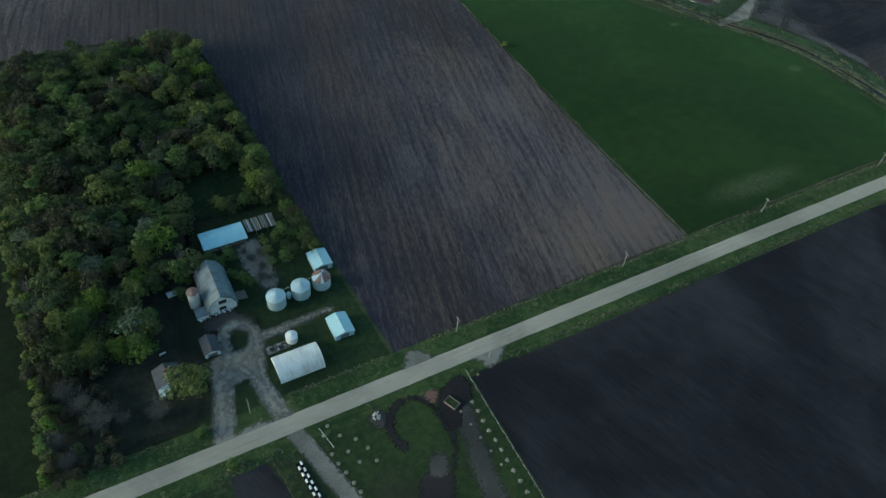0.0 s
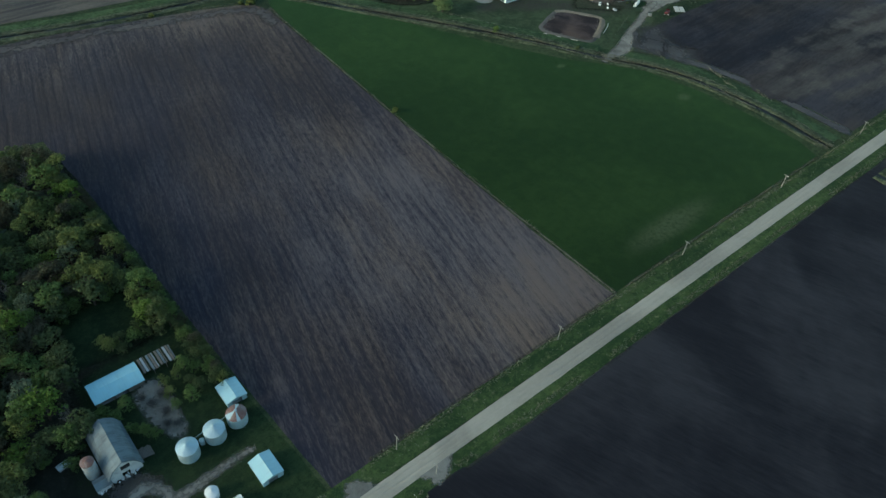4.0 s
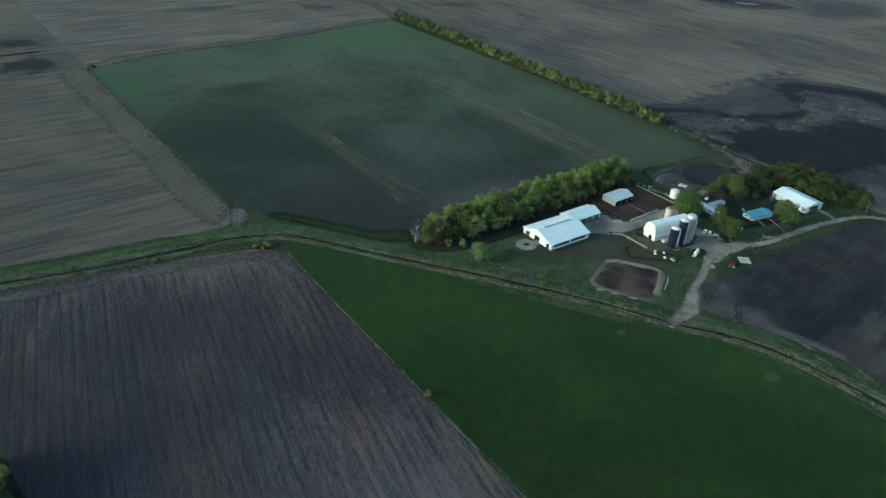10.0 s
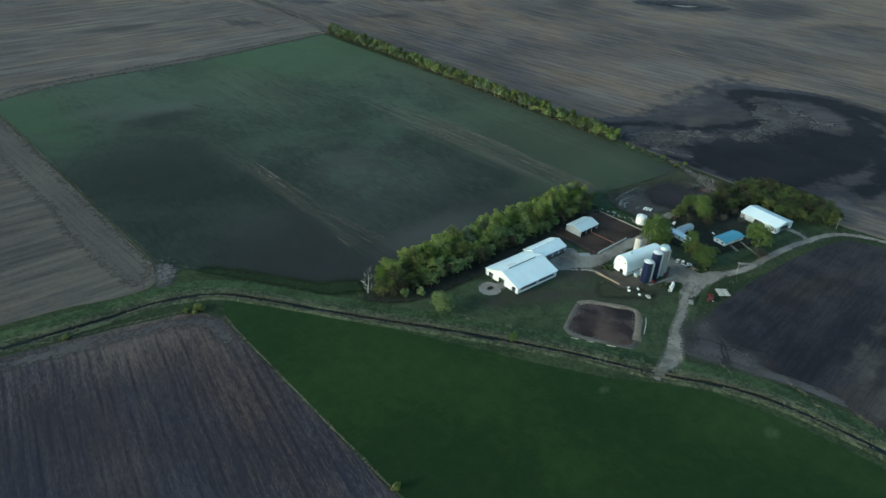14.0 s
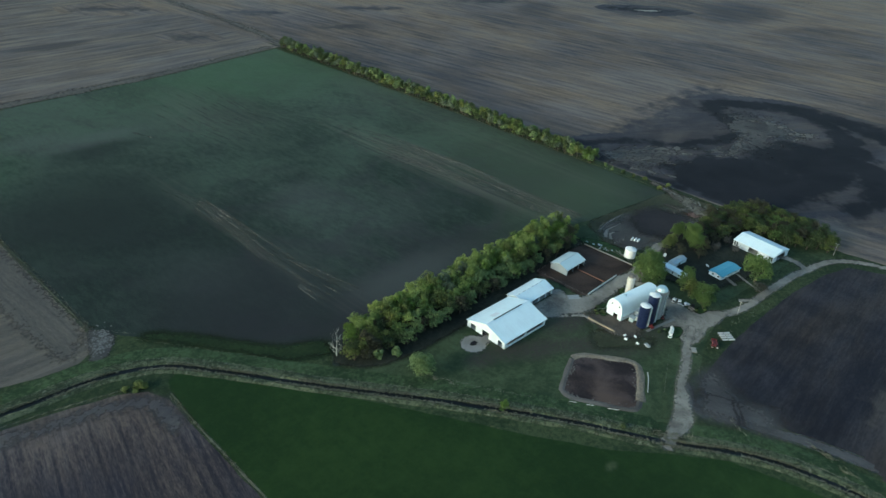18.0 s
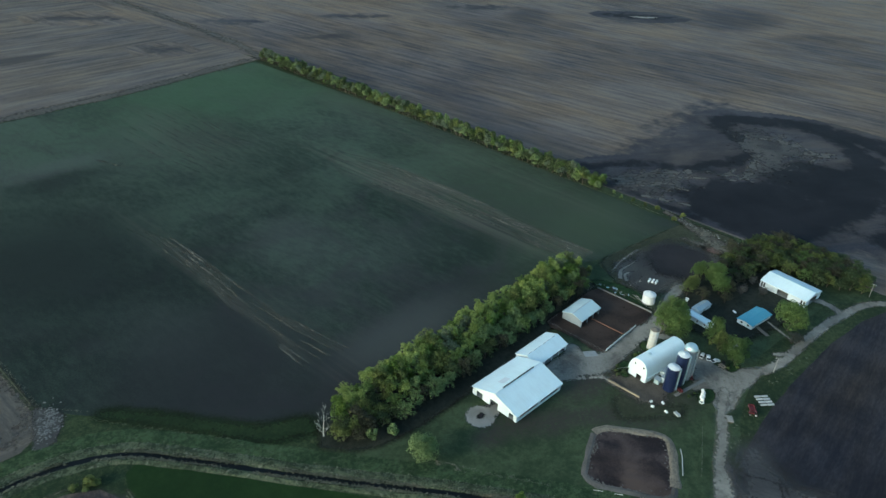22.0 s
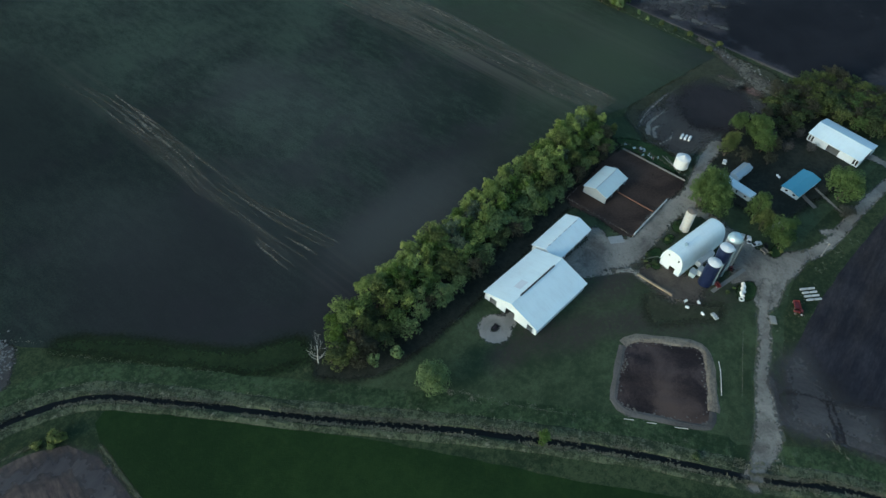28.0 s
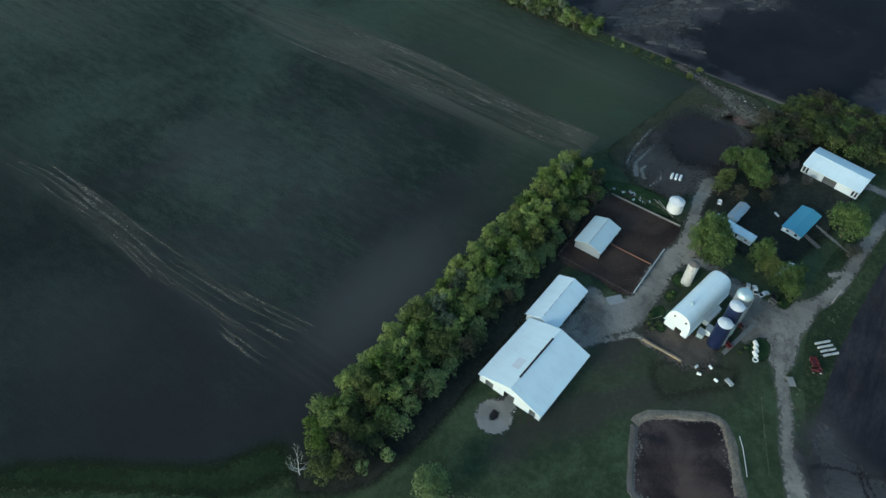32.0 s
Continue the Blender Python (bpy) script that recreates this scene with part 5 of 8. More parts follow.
# north farm: the large free-stall barn
barn = gable_barn("livestock_barn", 399.5, 398.0, 34.5, 27.6, 4.4, 8.9, 0, "white", "roof_white", "long low white steel cattle barn with an open ridge slot", over=0.7,
                  holes={"west": [(-11.8, -9.0, 0, 3.3), (-2.2, 2.6, 0, 3.8), (7.5, 11.2, 0, 3.3)], "south": [(-15, -1, 1.4, 3.8), (1, 15, 1.4, 3.8)], "north": [(-15, 15, 1.4, 3.8)], "east": [(-11, -8, 0, 3.3)]},
                  doors=[("west", 2.8, 5.0, 0.1, 3.9, "white", "sliding_door")])
bm = bmesh.new()
box(bm, -11.7, 12.0, -0.42, 0.42, 9.02, 9.16)
part("ridge_slot", bm, "dark", barn, "open dark ridge vent")
bm = bmesh.new()
for sgn in (-0.5, 0.44):
    box(bm, -11.7, 12.0, sgn, sgn + 0.06, 8.95, 9.3)
part("slot_curb", bm, "roof_white", barn)
bm = bmesh.new()
prism(bm, [(2.6, 8.25), (6.0, 7.15), (6.0, 7.17), (2.6, 8.27)], -8.5, -3.0, 0)
part("roof_patch", bm, "roof_repair", barn, "slightly greyer replaced roof sheets")
barn.rotation_euler = (0, 0, radians(-2.5))
annex = gable_barn("barn_annex", 432.5, 406.7, 26.5, 13.4, 4.0, 6.6, 0, "white", "roof_white", "white steel annex with an open shaded side", over=0.6,
                   holes={"south": [(-12.4, -6.6, 0, 3.2), (-5.8, 0, 0, 3.2), (0.8, 6.2, 0, 3.2), (7, 12.2, 0, 3.2)], "east": [(-4, 1, 0, 3.4)]})
annex.rotation_euler = (0, 0, radians(-1.0))
for k in range(6):
    bm = bmesh.new()
    box(bm, -11.6 + 4.0 * k, -11.6 + 4.0 * k + (2.9 if k % 2 else 2.2), -0.12, 0.12, 6.80, 6.86)
    part("ridge_vent", bm, "wall_grey", annex, "thin grey ridge vent")
gable_barn("pen_shed", 479, 411.6, 19.5, 12.6, 4.2, 6.4, 0, "wall_grey", "roof_galv", "galvanised roof shed in a cattle yard, open to one side", "shed", over=0.5,
                   holes={"south": [(-9.2, -3.4, 0, 3.4), (-2.8, 2.8, 0, 3.4), (3.4, 9.2, 0, 3.4)]}, roofs=("roof_pale", "roof_pale"))

# arched dairy barn
def arch(half, eave, top, n=9):
    """Half of a pointed barn arch from the eave to the peak."""
    pts = []
    for i in range(n + 1):
        a = i / n
        pts.append((half * math.cos(a * math.pi / 2) ** 0.72, eave + (top - eave) * math.sin(a * math.pi / 2) ** 0.95))
    return pts


def arched_barn(name, x, y, length, width, eave, top, axis, walls, roof, label, holes=(), group="", category="barn", gambrel=False):
    ob = thing(name, x, y, label=label, category=category, group=group)
    half, run = width / 2, length / 2
    left = [(half, eave), (half * 0.86, eave + 0.30 * (top - eave)), (half * 0.66, eave + 0.60 * (top - eave)), (half * 0.36, eave + 0.82 * (top - eave)), (0, top)] if gambrel else arch(half, eave, top)
    outline = [(u, z) for u, z in left] + [(-u, z) for u, z in left[-2::-1]]
    for sgn in (-1, 1):
        bm = bmesh.new()
        a, b = (-run, -run + 0.2) if sgn < 0 else (run - 0.2, run)
        wall(bm, 1 - axis, a, 0.2, -half, half, eave, holes if sgn < 0 else ())
        prism(bm, outline, a, b, axis)
        part("end_wall", bm, walls, ob)
    for sgn in (-1, 1):
        bm = bmesh.new()
        at = sgn * half - (0.2 if sgn > 0 else 0)
        wall(bm, axis, at, 0.2, -run + 0.2, run - 0.2, eave, [(u, u + 0.9, 1.3, 2.1) for u in np.arange(-run + 2, run - 2, 3.0)])
        part("side_wall", bm, walls, ob)
        bm = bmesh.new()
        shell = [(sgn * (u + 0.25), z) for u, z in left] + [(sgn * max(0.0, u - 0.02), z - 0.12) for u, z in reversed(left)]
        shell = [(sgn * (half + 0.7), eave - 0.35)] + shell[:len(left)] + shell[len(left):]
        prism(bm, shell, -run - 0.5, run + 0.5, axis)
        part("roof_slope", bm, roof, ob)
    if gambrel:
        bm = bmesh.new()
        prism(bm, [(-0.3, top + 0.02), (0.3, top + 0.02), (0, top + 0.2)], -run - 0.5, run + 0.5, axis)
        part("ridge_cap", bm, roof, ob)
    return ob


dairy = arched_barn("dairy_barn", 468.6, 358.5, 31.8, 10.8, 3.6, 11.8, 0, "white", "roof_white", "white arched-roof dairy barn with small ventilators", holes=[(-2.6, 0.4, 0, 2.8)])
for u in (-8.5,):
    bm = bmesh.new()
    lathe(bm, [(0.55, 11.5), (0.55, 12.4), (0.9, 12.45), (0.9, 12.6), (0, 13.2)], 14, u, 0)
    part("roof_ventilator", bm, "galv", dairy)
for u, z in ((-2.9, 7.7), (2.4, 7.7)):
    bm = bmesh.new()
    box(bm, -15.98, -15.9, u - 0.35, u + 0.35, z, z + 0.9)
    part("gable_window", bm, "glass", dairy)
bm = bmesh.new()
prism(bm, [(-8.6, 2.6), (-5.9, 3.5), (-5.9, 3.6), (-8.6, 2.72)], -3.5, 7.5, 0)
dairy.rotation_euler = (0, 0, radians(-9.5))
lean = thing("milk_house", 468.6, 359.0, label="low lean-to milk house with a grey-blue roof", category="shed")
part("roof", bm, "roof_galv", lean)
bm = bmesh.new()
wall(bm, 0, -8.5, 0.2, -3.4, 7.4, 2.55, [(-1, 0.2, 0, 2.1), (3, 4.4, 1, 2)])
wall(bm, 1, -3.4, 0.2, -8.3, -5.9, 2.6)
wall(bm, 1, 7.2, 0.2, -8.3, -5.9, 2.6)
part("wall_panel", bm, "white", lean)
lean.rotation_euler = (0, 0, radians(-9.5))
for x, y, lx, ly, h, mat in ((457.6, 351.6, 3.2, 2.6, 2.4, "galv"), (461.0, 349.4, 3.6, 2.4, 2.8, "white")):
    bm = bmesh.new()
    box(bm, -lx / 2, lx / 2, -ly / 2, ly / 2, 0, h)
    bevel(bm, 0.06)
    sb = thing("feed_hopper_shed", x, y, label="small pale lean-to shed beside the silos", category="shed", group="lean-tos by the silos")
    part("walls", bm, mat, sb)
    bm = bmesh.new()
    prism(bm, [(-ly / 2 - 0.3, h - 0.1), (ly / 2 + 0.3, h + 0.4), (ly / 2 + 0.3, h + 0.5), (-ly / 2 - 0.3, h)], -lx / 2 - 0.3, lx / 2 + 0.3, 0)
    part("roof", bm, "roof_galv", sb)


def silo(x, y, r, h, body, cap, label, rings=True, dome=False, ladder=True):
    ob = thing("silo", x, y, label=label, category="silo", group="upright silos")
    bm = bmesh.new()
    lathe(bm, [(r, 0), (r, h)], 32)
    part("barrel", bm, body, ob)
    bm = bmesh.new()
    if dome:
        lathe(bm, [(r + 0.08, h), (r + 0.08, h + 0.2)] + [(r * math.cos(a * math.pi / 2 / 6), h + 0.2 + r * 0.75 * math.sin(a * math.pi / 2 / 6)) for a in range(1, 6)] + [(0, h + 0.2 + r * 0.75)], 32)
    else:
        lathe(bm, [(r + 0.1, h), (r + 0.1, h + 0.15), (r * 0.5, h + 0.65), (r * 0.22, h + 0.8), (r * 0.22, h + 1.0), (0, h + 1.05)], 32)
    part("cap", bm, cap, ob)
    if rings:
        z = 1.4
        while z < h - 0.5:
            bm = bmesh.new()
            lathe(bm, [(r, z), (r + 0.05, z + 0.02), (r + 0.05, z + 0.12), (r, z + 0.14)], 32, cap=False)
            part("hoop", bm, body if body != "silo_pale" else "galv", ob)
            z += 1.4 if body != "silo_pale" else 2.4
    if ladder:
        bm = bmesh.new()
        for s in (-0.22, 0.22):
            rod(bm, (s, -r - 0.35, 0.5), (s, -r - 0.35, h + 0.8), 0.04)
        for k in range(int(h / 0.6)):
            rod(bm, (-0.22, -r - 0.35, 0.8 + k * 0.6), (0.22, -r - 0.35, 0.8 + k * 0.6), 0.03, seg=4)
        part("ladder", bm, "galv", ob)
        bm = bmesh.new()
        lathe(bm, [(0.42, 0.5), (0.42, h)], 10, 1.4, -r - 0.25)
        part("chute", bm, "galv" if body == "navy" else "concrete", ob)
    return ob


silo(457.3, 345.3, 3.0, 14.0, "navy", "plastic", "navy blue enamelled steel silo with a white roof")
silo(464.6, 344.6, 3.0, 18.3, "navy", "plastic", "taller navy blue enamelled steel silo with a white roof")
silo(471.9, 344.2, 3.3, 18.6, "silo_grey", "galv", "grey concrete stave silo with a domed steel roof", dome=True)
silo(481.2, 367.9, 2.3, 12.5, "silo_pale", "wood", "pale old concrete silo without a bright roof", ladder=False)


def grain_bin(x, y, r, h, label, roof="galv", body="galv", peak=1.7, group="grain bins", skirt=False):
    ob = thing("grain_bin", x, y, label=label, category="grain bin", group=group)
    bm = bmesh.new()
    lathe(bm, [(r, 0), (r, h)], 32)
    part("barrel", bm, body, ob)
    z = 0.8
    while z < h:
        bm = bmesh.new()
        lathe(bm, [(r, z - 0.05), (r + 0.035, z), (r, z + 0.05)], 32, cap=False)
        part("hoop", bm, body, ob)
        z += 0.8
    for k in range(16):
        a0, a1 = 2 * math.pi * k / 16, 2 * math.pi * (k + 1) / 16
        bm = bmesh.new()
        q = [bm.verts.new(p) for p in (((r + 0.15) * math.cos(a0), (r + 0.15) * math.sin(a0), h - 0.02), ((r + 0.15) * math.cos(a1), (r + 0.15) * math.sin(a1), h - 0.02),
                                       (0.4 * math.cos(a1), 0.4 * math.sin(a1), h + peak), (0.4 * math.cos(a0), 0.4 * math.sin(a0), h + peak))]
        bm.faces.new(q)
        top = bmesh.ops.extrude_face_region(bm, geom=bm.faces[:])
        bmesh.ops.translate(bm, verts=[v for v in top["geom"] if isinstance(v, bmesh.types.BMVert)], vec=(0, 0, 0.04 + 0.03 * (k % 2)))
        mat = roof if roof != "rust" else ("galv" if k in (2, 7, 8, 11) else "rust")
        part("roof_sheet", bm, mat, ob)
    bm = bmesh.new()
    lathe(bm, [(0.55, h + peak - 0.05), (0.55, h + peak + 0.3), (0, h + peak + 0.5)], 16)
    part("roof_cap", bm, body, ob)
    bm = bmesh.new()
    box(bm, -0.5, 0.5, -r - 0.12, -r + 0.1, 0.2, 2.0)
    part("hatch", bm, body, ob)
    return ob


grain_bin(522, 391.2, 3.7, 5.6, "white steel grain bin with a low cone roof", "plastic", "plastic", 1.4, "")
grain_bin(41.9, 186.6, 3.9, 5.4, "galvanised steel grain bin", group="grain bins in a row")
grain_bin(52.8, 187.6, 3.9, 5.4, "galvanised steel grain bin with a dent in the roof", group="grain bins in a row")
grain_bin(62.3, 188.8, 3.8, 5.2, "galvanised grain bin with a rust-red roof", "rust", group="grain bins in a row")
grain_bin(41.2, 167.0, 2.3, 3.2, "small white hopper bin", "plastic", "plastic", 0.8, "")
grain_bin(47.6, 187.9, 0.9, 2.2, "small galvanised feed bin between larger bins", peak=0.5, group="")
augur = thing("grain_auger", 52, 190, label="long steel pipe joining grain bins", category="auger")
bm = bmesh.new()
rod(bm, (-10, -3.2, 7.1), (10.5, -1.1, 7.0), 0.07, seg=6)
part("pipe", bm, "galv", augur)

# mobile home, camper shed, blue-roofed house, machine shed
def mobile_home(x, y, lx, ly, h, label):
    ob = thing("mobile_home", x, y, label=label, category="mobile home")
    bm = bmesh.new()
    wall(bm, 0, -ly / 2, 0.15, -lx / 2, lx / 2, h), wall(bm, 0, ly / 2 - 0.15, 0.15, -lx / 2, lx / 2, h)
    wall(bm, 1, -lx / 2, 0.15, -ly / 2 + 0.15, ly / 2 - 0.15, h, [(-8, -6.8, 1.2, 2.2), (-3, -2.1, 0.4, 2.4), (2, 3.4, 1.2, 2.2), (6, 7.2, 1.2, 2.2)])
    wall(bm, 1, lx / 2 - 0.15, 0.15, -ly / 2 + 0.15, ly / 2 - 0.15, h)
    part("walls", bm, "white", ob)
    bm = bmesh.new()
    prism(bm, [(-lx / 2 - 0.2, h), (-lx / 4, h + 0.4), (0, h + 0.5), (lx / 4, h + 0.4), (lx / 2 + 0.2, h), (lx / 2 + 0.2, h - 0.08), (-lx / 2 - 0.2, h - 0.08)], -ly / 2 - 0.2, ly / 2 + 0.2, 1)
    part("roof", bm, "roof_white_y", ob)
    return ob


trailer = mobile_home(525.8, 362.6, 5.2, 20.5, 2.9, "long white mobile home half hidden by trees")
trailer.rotation_euler = (0, 0, radians(-9))
garden_shed = gable_barn("garden_shed", 538.6, 365.2, 13.0, 5.0, 2.5, 3.5, 0, "white", "roof_galv", "grey metal roofed outbuilding behind a mobile home", "shed", over=0.3, holes={"south": [(-2, 0.4, 0, 2.0)]})
garden_shed.rotation_euler = (0, 0, radians(-7))
house = gable_barn("blue_roofed_house", 551.4, 338.2, 20.6, 9.2, 2.7, 3.6, 0, "white", "roof_blue", "white single-storey house under a bright blue steel roof", "house", over=0.6,
                   holes={"west": [(-3, -1.6, 1.0, 2.2), (1.2, 2.6, 1.0, 2.2)], "south": [(-8, -6.4, 1, 2.2), (-3, -1.4, 1, 2.2), (1, 2, 0, 2.1), (5, 7, 1, 2.2)]})
for side_y in (-2.3, 1.9):
    bm = bmesh.new()
    box(bm, -10.02, -9.95, side_y - 0.7, side_y + 0.7, 1.0, 2.2)
    part("window_pane", bm, "glass", house)
house.rotation_euler = (0, 0, radians(-9.5))
deck = thing("deck", 544, 331, label="narrow grey wooden deck by a house", category="deck")
for k in range(14):
    bm = bmesh.new()
    box(bm, -5 + 0.72 * k, -5 + 0.72 * k + 0.66, -1.2, 1.2, 0.45, 0.52)
    part("board", bm, "wood", deck)
deck.matrix_basis = pose(543.5, 330.2, 0, 0, 0, 62)
mshed = gable_barn("machine_shed", 600.3, 334.4, 20, 29.6, 4.6, 7.0, 1, "white", "roof_white_y", "white steel machine shed with an open doorway", "shed", over=0.4,
                   holes={"west": [(-3.4, 3.4, 0, 3.9)], "south": [(-5.5, 5.5, 0, 4.2)]},
                   doors=[("west", -6.6, -3.5, 0.1, 4.0, "white", "sliding_door"), ("west", 3.5, 6.6, 0.1, 4.0, "white", "sliding_door")])
mshed.rotation_euler = (0, 0, radians(-7.5))
for u in (-13.8, -12.2, 12.0, 13.6):
    bm = bmesh.new()
    box(bm, -10.1, -10.0, u - 0.5, u + 0.5, 0.8, 3.9)
    part("wall_slot", bm, "dark", mshed, "dark upright vent slot")

# south farm buildings
old = arched_barn("old_barn", 21.4, 202.5, 20.5, 11.4, 3.0, 9.2, 1, "peeling", "roof_old", "weathered grey-roofed old barn with a peeling white front", holes=[(-1.4, 1.4, 0, 2.6)], gambrel=True)
bm = bmesh.new()
box(bm, -1.2, 2.0, -10.35, -10.25, 4.6, 6.6)
part("hay_door", bm, "dark", old, "open dark hayloft hole")
silo(12.2, 199.5, 2.3, 8.6, "silo_pale", "rust", "short white silo with a rusty open top", ladder=False)
gable_barn("milk_shed", 13.4, 193.6, 5.2, 4.6, 2.0, 2.8, 0, "peeling", "roof_old", "small peeling lean-to by an old barn", "shed", over=0.2)
torn = random.Random(5)
scrap = thing("scrap_sheets", 19, 191.6, label="torn white metal sheets and boards heaped before an old barn", category="scrap")
for k in range(34):
    bm = bmesh.new()
    w, h = torn.uniform(0.3, 1.0), torn.uniform(0.6, 1.9)
    prism(bm, [(-w / 2, 0), (w / 2, 0), (w / 2 * torn.uniform(0.5, 1), h * torn.uniform(0.7, 1)), (0, h), (-w / 2 * torn.uniform(0.4, 1), h * torn.uniform(0.5, 1))], -0.03, 0.03)
    u = torn.random()
    part("sheet", bm, torn.choice(("peeling", "plastic", "peeling", "wood")), scrap, at=pose(-7.4 + 14.0 * u, -0.6 + 0.8 * u + torn.gauss(0, 0.4), torn.uniform(0.0, 0.15), torn.uniform(-75, -15), torn.uniform(-15, 15), torn.uniform(-40, 60)))
ramp = thing("broken_lean_to", 29.5, 196.5, label="collapsed grey lumber lean-to beside a barn", category="shed")
for k in range(9):
    bm = bmesh.new()
    box(bm, -2.6 + 0.6 * k, -2.6 + 0.6 * k + 0.5, -2.3, 2.3 + 0.3 * math.sin(k * 2.1), 0.5 + 0.12 * (8 - k), 0.58 + 0.12 * (8 - k))
    part("plank", bm, "wood", ramp)
bm = bmesh.new()
for px, py in ((-2.4, -2), (-2.4, 2), (2.4, -2), (2.4, 2)):
    box(bm, px - 0.1, px + 0.1, py - 0.1, py + 0.1, 0, 0.6 if px > 0 else 1.5)
part("posts", bm, "wood", ramp)
long_shed = gable_barn("long_shed", 32.5, 230, 18.5, 10, 2.8, 4.0, 0, "wood", "roof_teal", "long shed with a pale teal metal roof", "shed", over=0.4, holes={"south": [(-8, -3, 0, 2.3), (-2, 3, 0, 2.3)]})
ruin = thing("roofless_shed_end", 50, 231.5, label="half-collapsed shed end with bare rafters", category="shed")
for k in range(13):
    bm = bmesh.new()
    box(bm, -8 + 1.15 * k, -8 + 1.15 * k + (0.9 if k % 3 else 0.35), -4.2 + 0.3 * math.sin(k), 4.0, 2.9 + 0.05 * k % 0.2, 2.98 + 0.05 * k % 0.2)
    part("roof_board", bm, ("roof_old", "wood", "wall_grey", "wood")[k % 4], ruin)
bm = bmesh.new()
for u in (-8, -3, 2, 6.5):
    box(bm, u - 0.12, u + 0.12, -4.1, -3.9, 0, 2.9), box(bm, u - 0.12, u + 0.12, 3.7, 3.9, 0, 2.9)
part("posts", bm, "wood", ruin)
gable_barn("tin_shed", 66.0, 200.5, 8.0, 9.4, 2.9, 4.0, 1, "tin_wall", "roof_tin", "small pale steel shed at a field edge", "shed", "pale steel sheds", over=0.3, holes={"south": [(-2, 2, 0, 2.5)]})
gable_barn("tin_shed", 60.6, 164.2, 8.0, 10.0, 2.9, 4.2, 1, "tin_wall", "roof_tin", "pale steel shed with a dark slot in its roof", "shed", "pale steel sheds", over=0.3, holes={"south": [(-1.8, 1.8, 0, 2.4)]})
garage = gable_barn("garage", 11.6, 176.4, 5.8, 8.2, 2.4, 3.9, 1, "white", "shingle", "small garage with a grey shingle roof", "garage", over=0.3, holes={"south": [(-1.8, 1.8, 0, 2.1)]})
farmhouse = gable_barn("farmhouse", -6.2, 168.6, 8.8, 8.4, 3.4, 5.6, 1, "white", "shingle", "small white farmhouse with a dark shingle roof", "house", over=0.4, holes={"south": [(-3, -2, 0.9, 2.2), (-0.5, 0.5, 0, 2.1), (2, 3, 0.9, 2.2)]})
bm = bmesh.new()
box(bm, -0.5, 0.5, 0.4, 1.3, 4.6, 6.6)
part("chimney", bm, "brick_red", farmhouse)
gable_barn("porch", -8.6, 163.0, 3.4, 2.6, 2.2, 2.8, 0, "white", "roof_white", "little white porch of a farmhouse", "porch", over=0.2, holes={"south": [(-0.5, 0.5, 0, 2.0)]})

# half-round shed, lying along the road
quon = thing("quonset_shed", 39.6, 155.6, label="white half-round steel shed streaked with rust", category="shed")
out = [(6.0 * math.cos(a * math.pi / 14), 4.9 * math.sin(a * math.pi / 14)) for a in range(15)]
inn = [(u * 0.985, z * 0.985) for u, z in reversed(out)]
for k in range(18):
    bm = bmesh.new()
    prism(bm, [(u * (1 + 0.006 * (k % 2)), z * (1 + 0.006 * (k % 2))) for u, z in out] + inn, -8.9 + k * 0.99, -8.9 + k * 0.99 + 0.985, 0)
    part("arch_sheet", bm, "roof_streaked", quon)
for at in (-8.7, 8.5):
    bm = bmesh.new()
    prism(bm, [(u * 0.98, z * 0.98) for u, z in out], at, at + 0.15, 0)
    part("end_wall", bm, "white", quon)
slab = thing("lumber_pile", 35.2, 166.0, turn=2, label="scrap lumber and rubbish heaped along a dark slab", category="pile")
bm = bmesh.new()
box(bm, -4.6, 4.4, -1.9, 1.7, 0.0, 0.08)
part("slab", bm, "worn_concrete", slab)
heap = random.Random(17)
for k in range(52):
    bm = bmesh.new()
    a, b = heap.uniform(-4.4, 3.6), heap.uniform(-1.7, 1.2)
    box(bm, a, a + heap.uniform(0.3, 1.3), b, b + heap.uniform(0.15, 0.5), 0.08, heap.uniform(0.25, 0.8))
    part("board", bm, heap.choice(("wood", "dark", "peeling", "black", "wood", "stave")), slab)

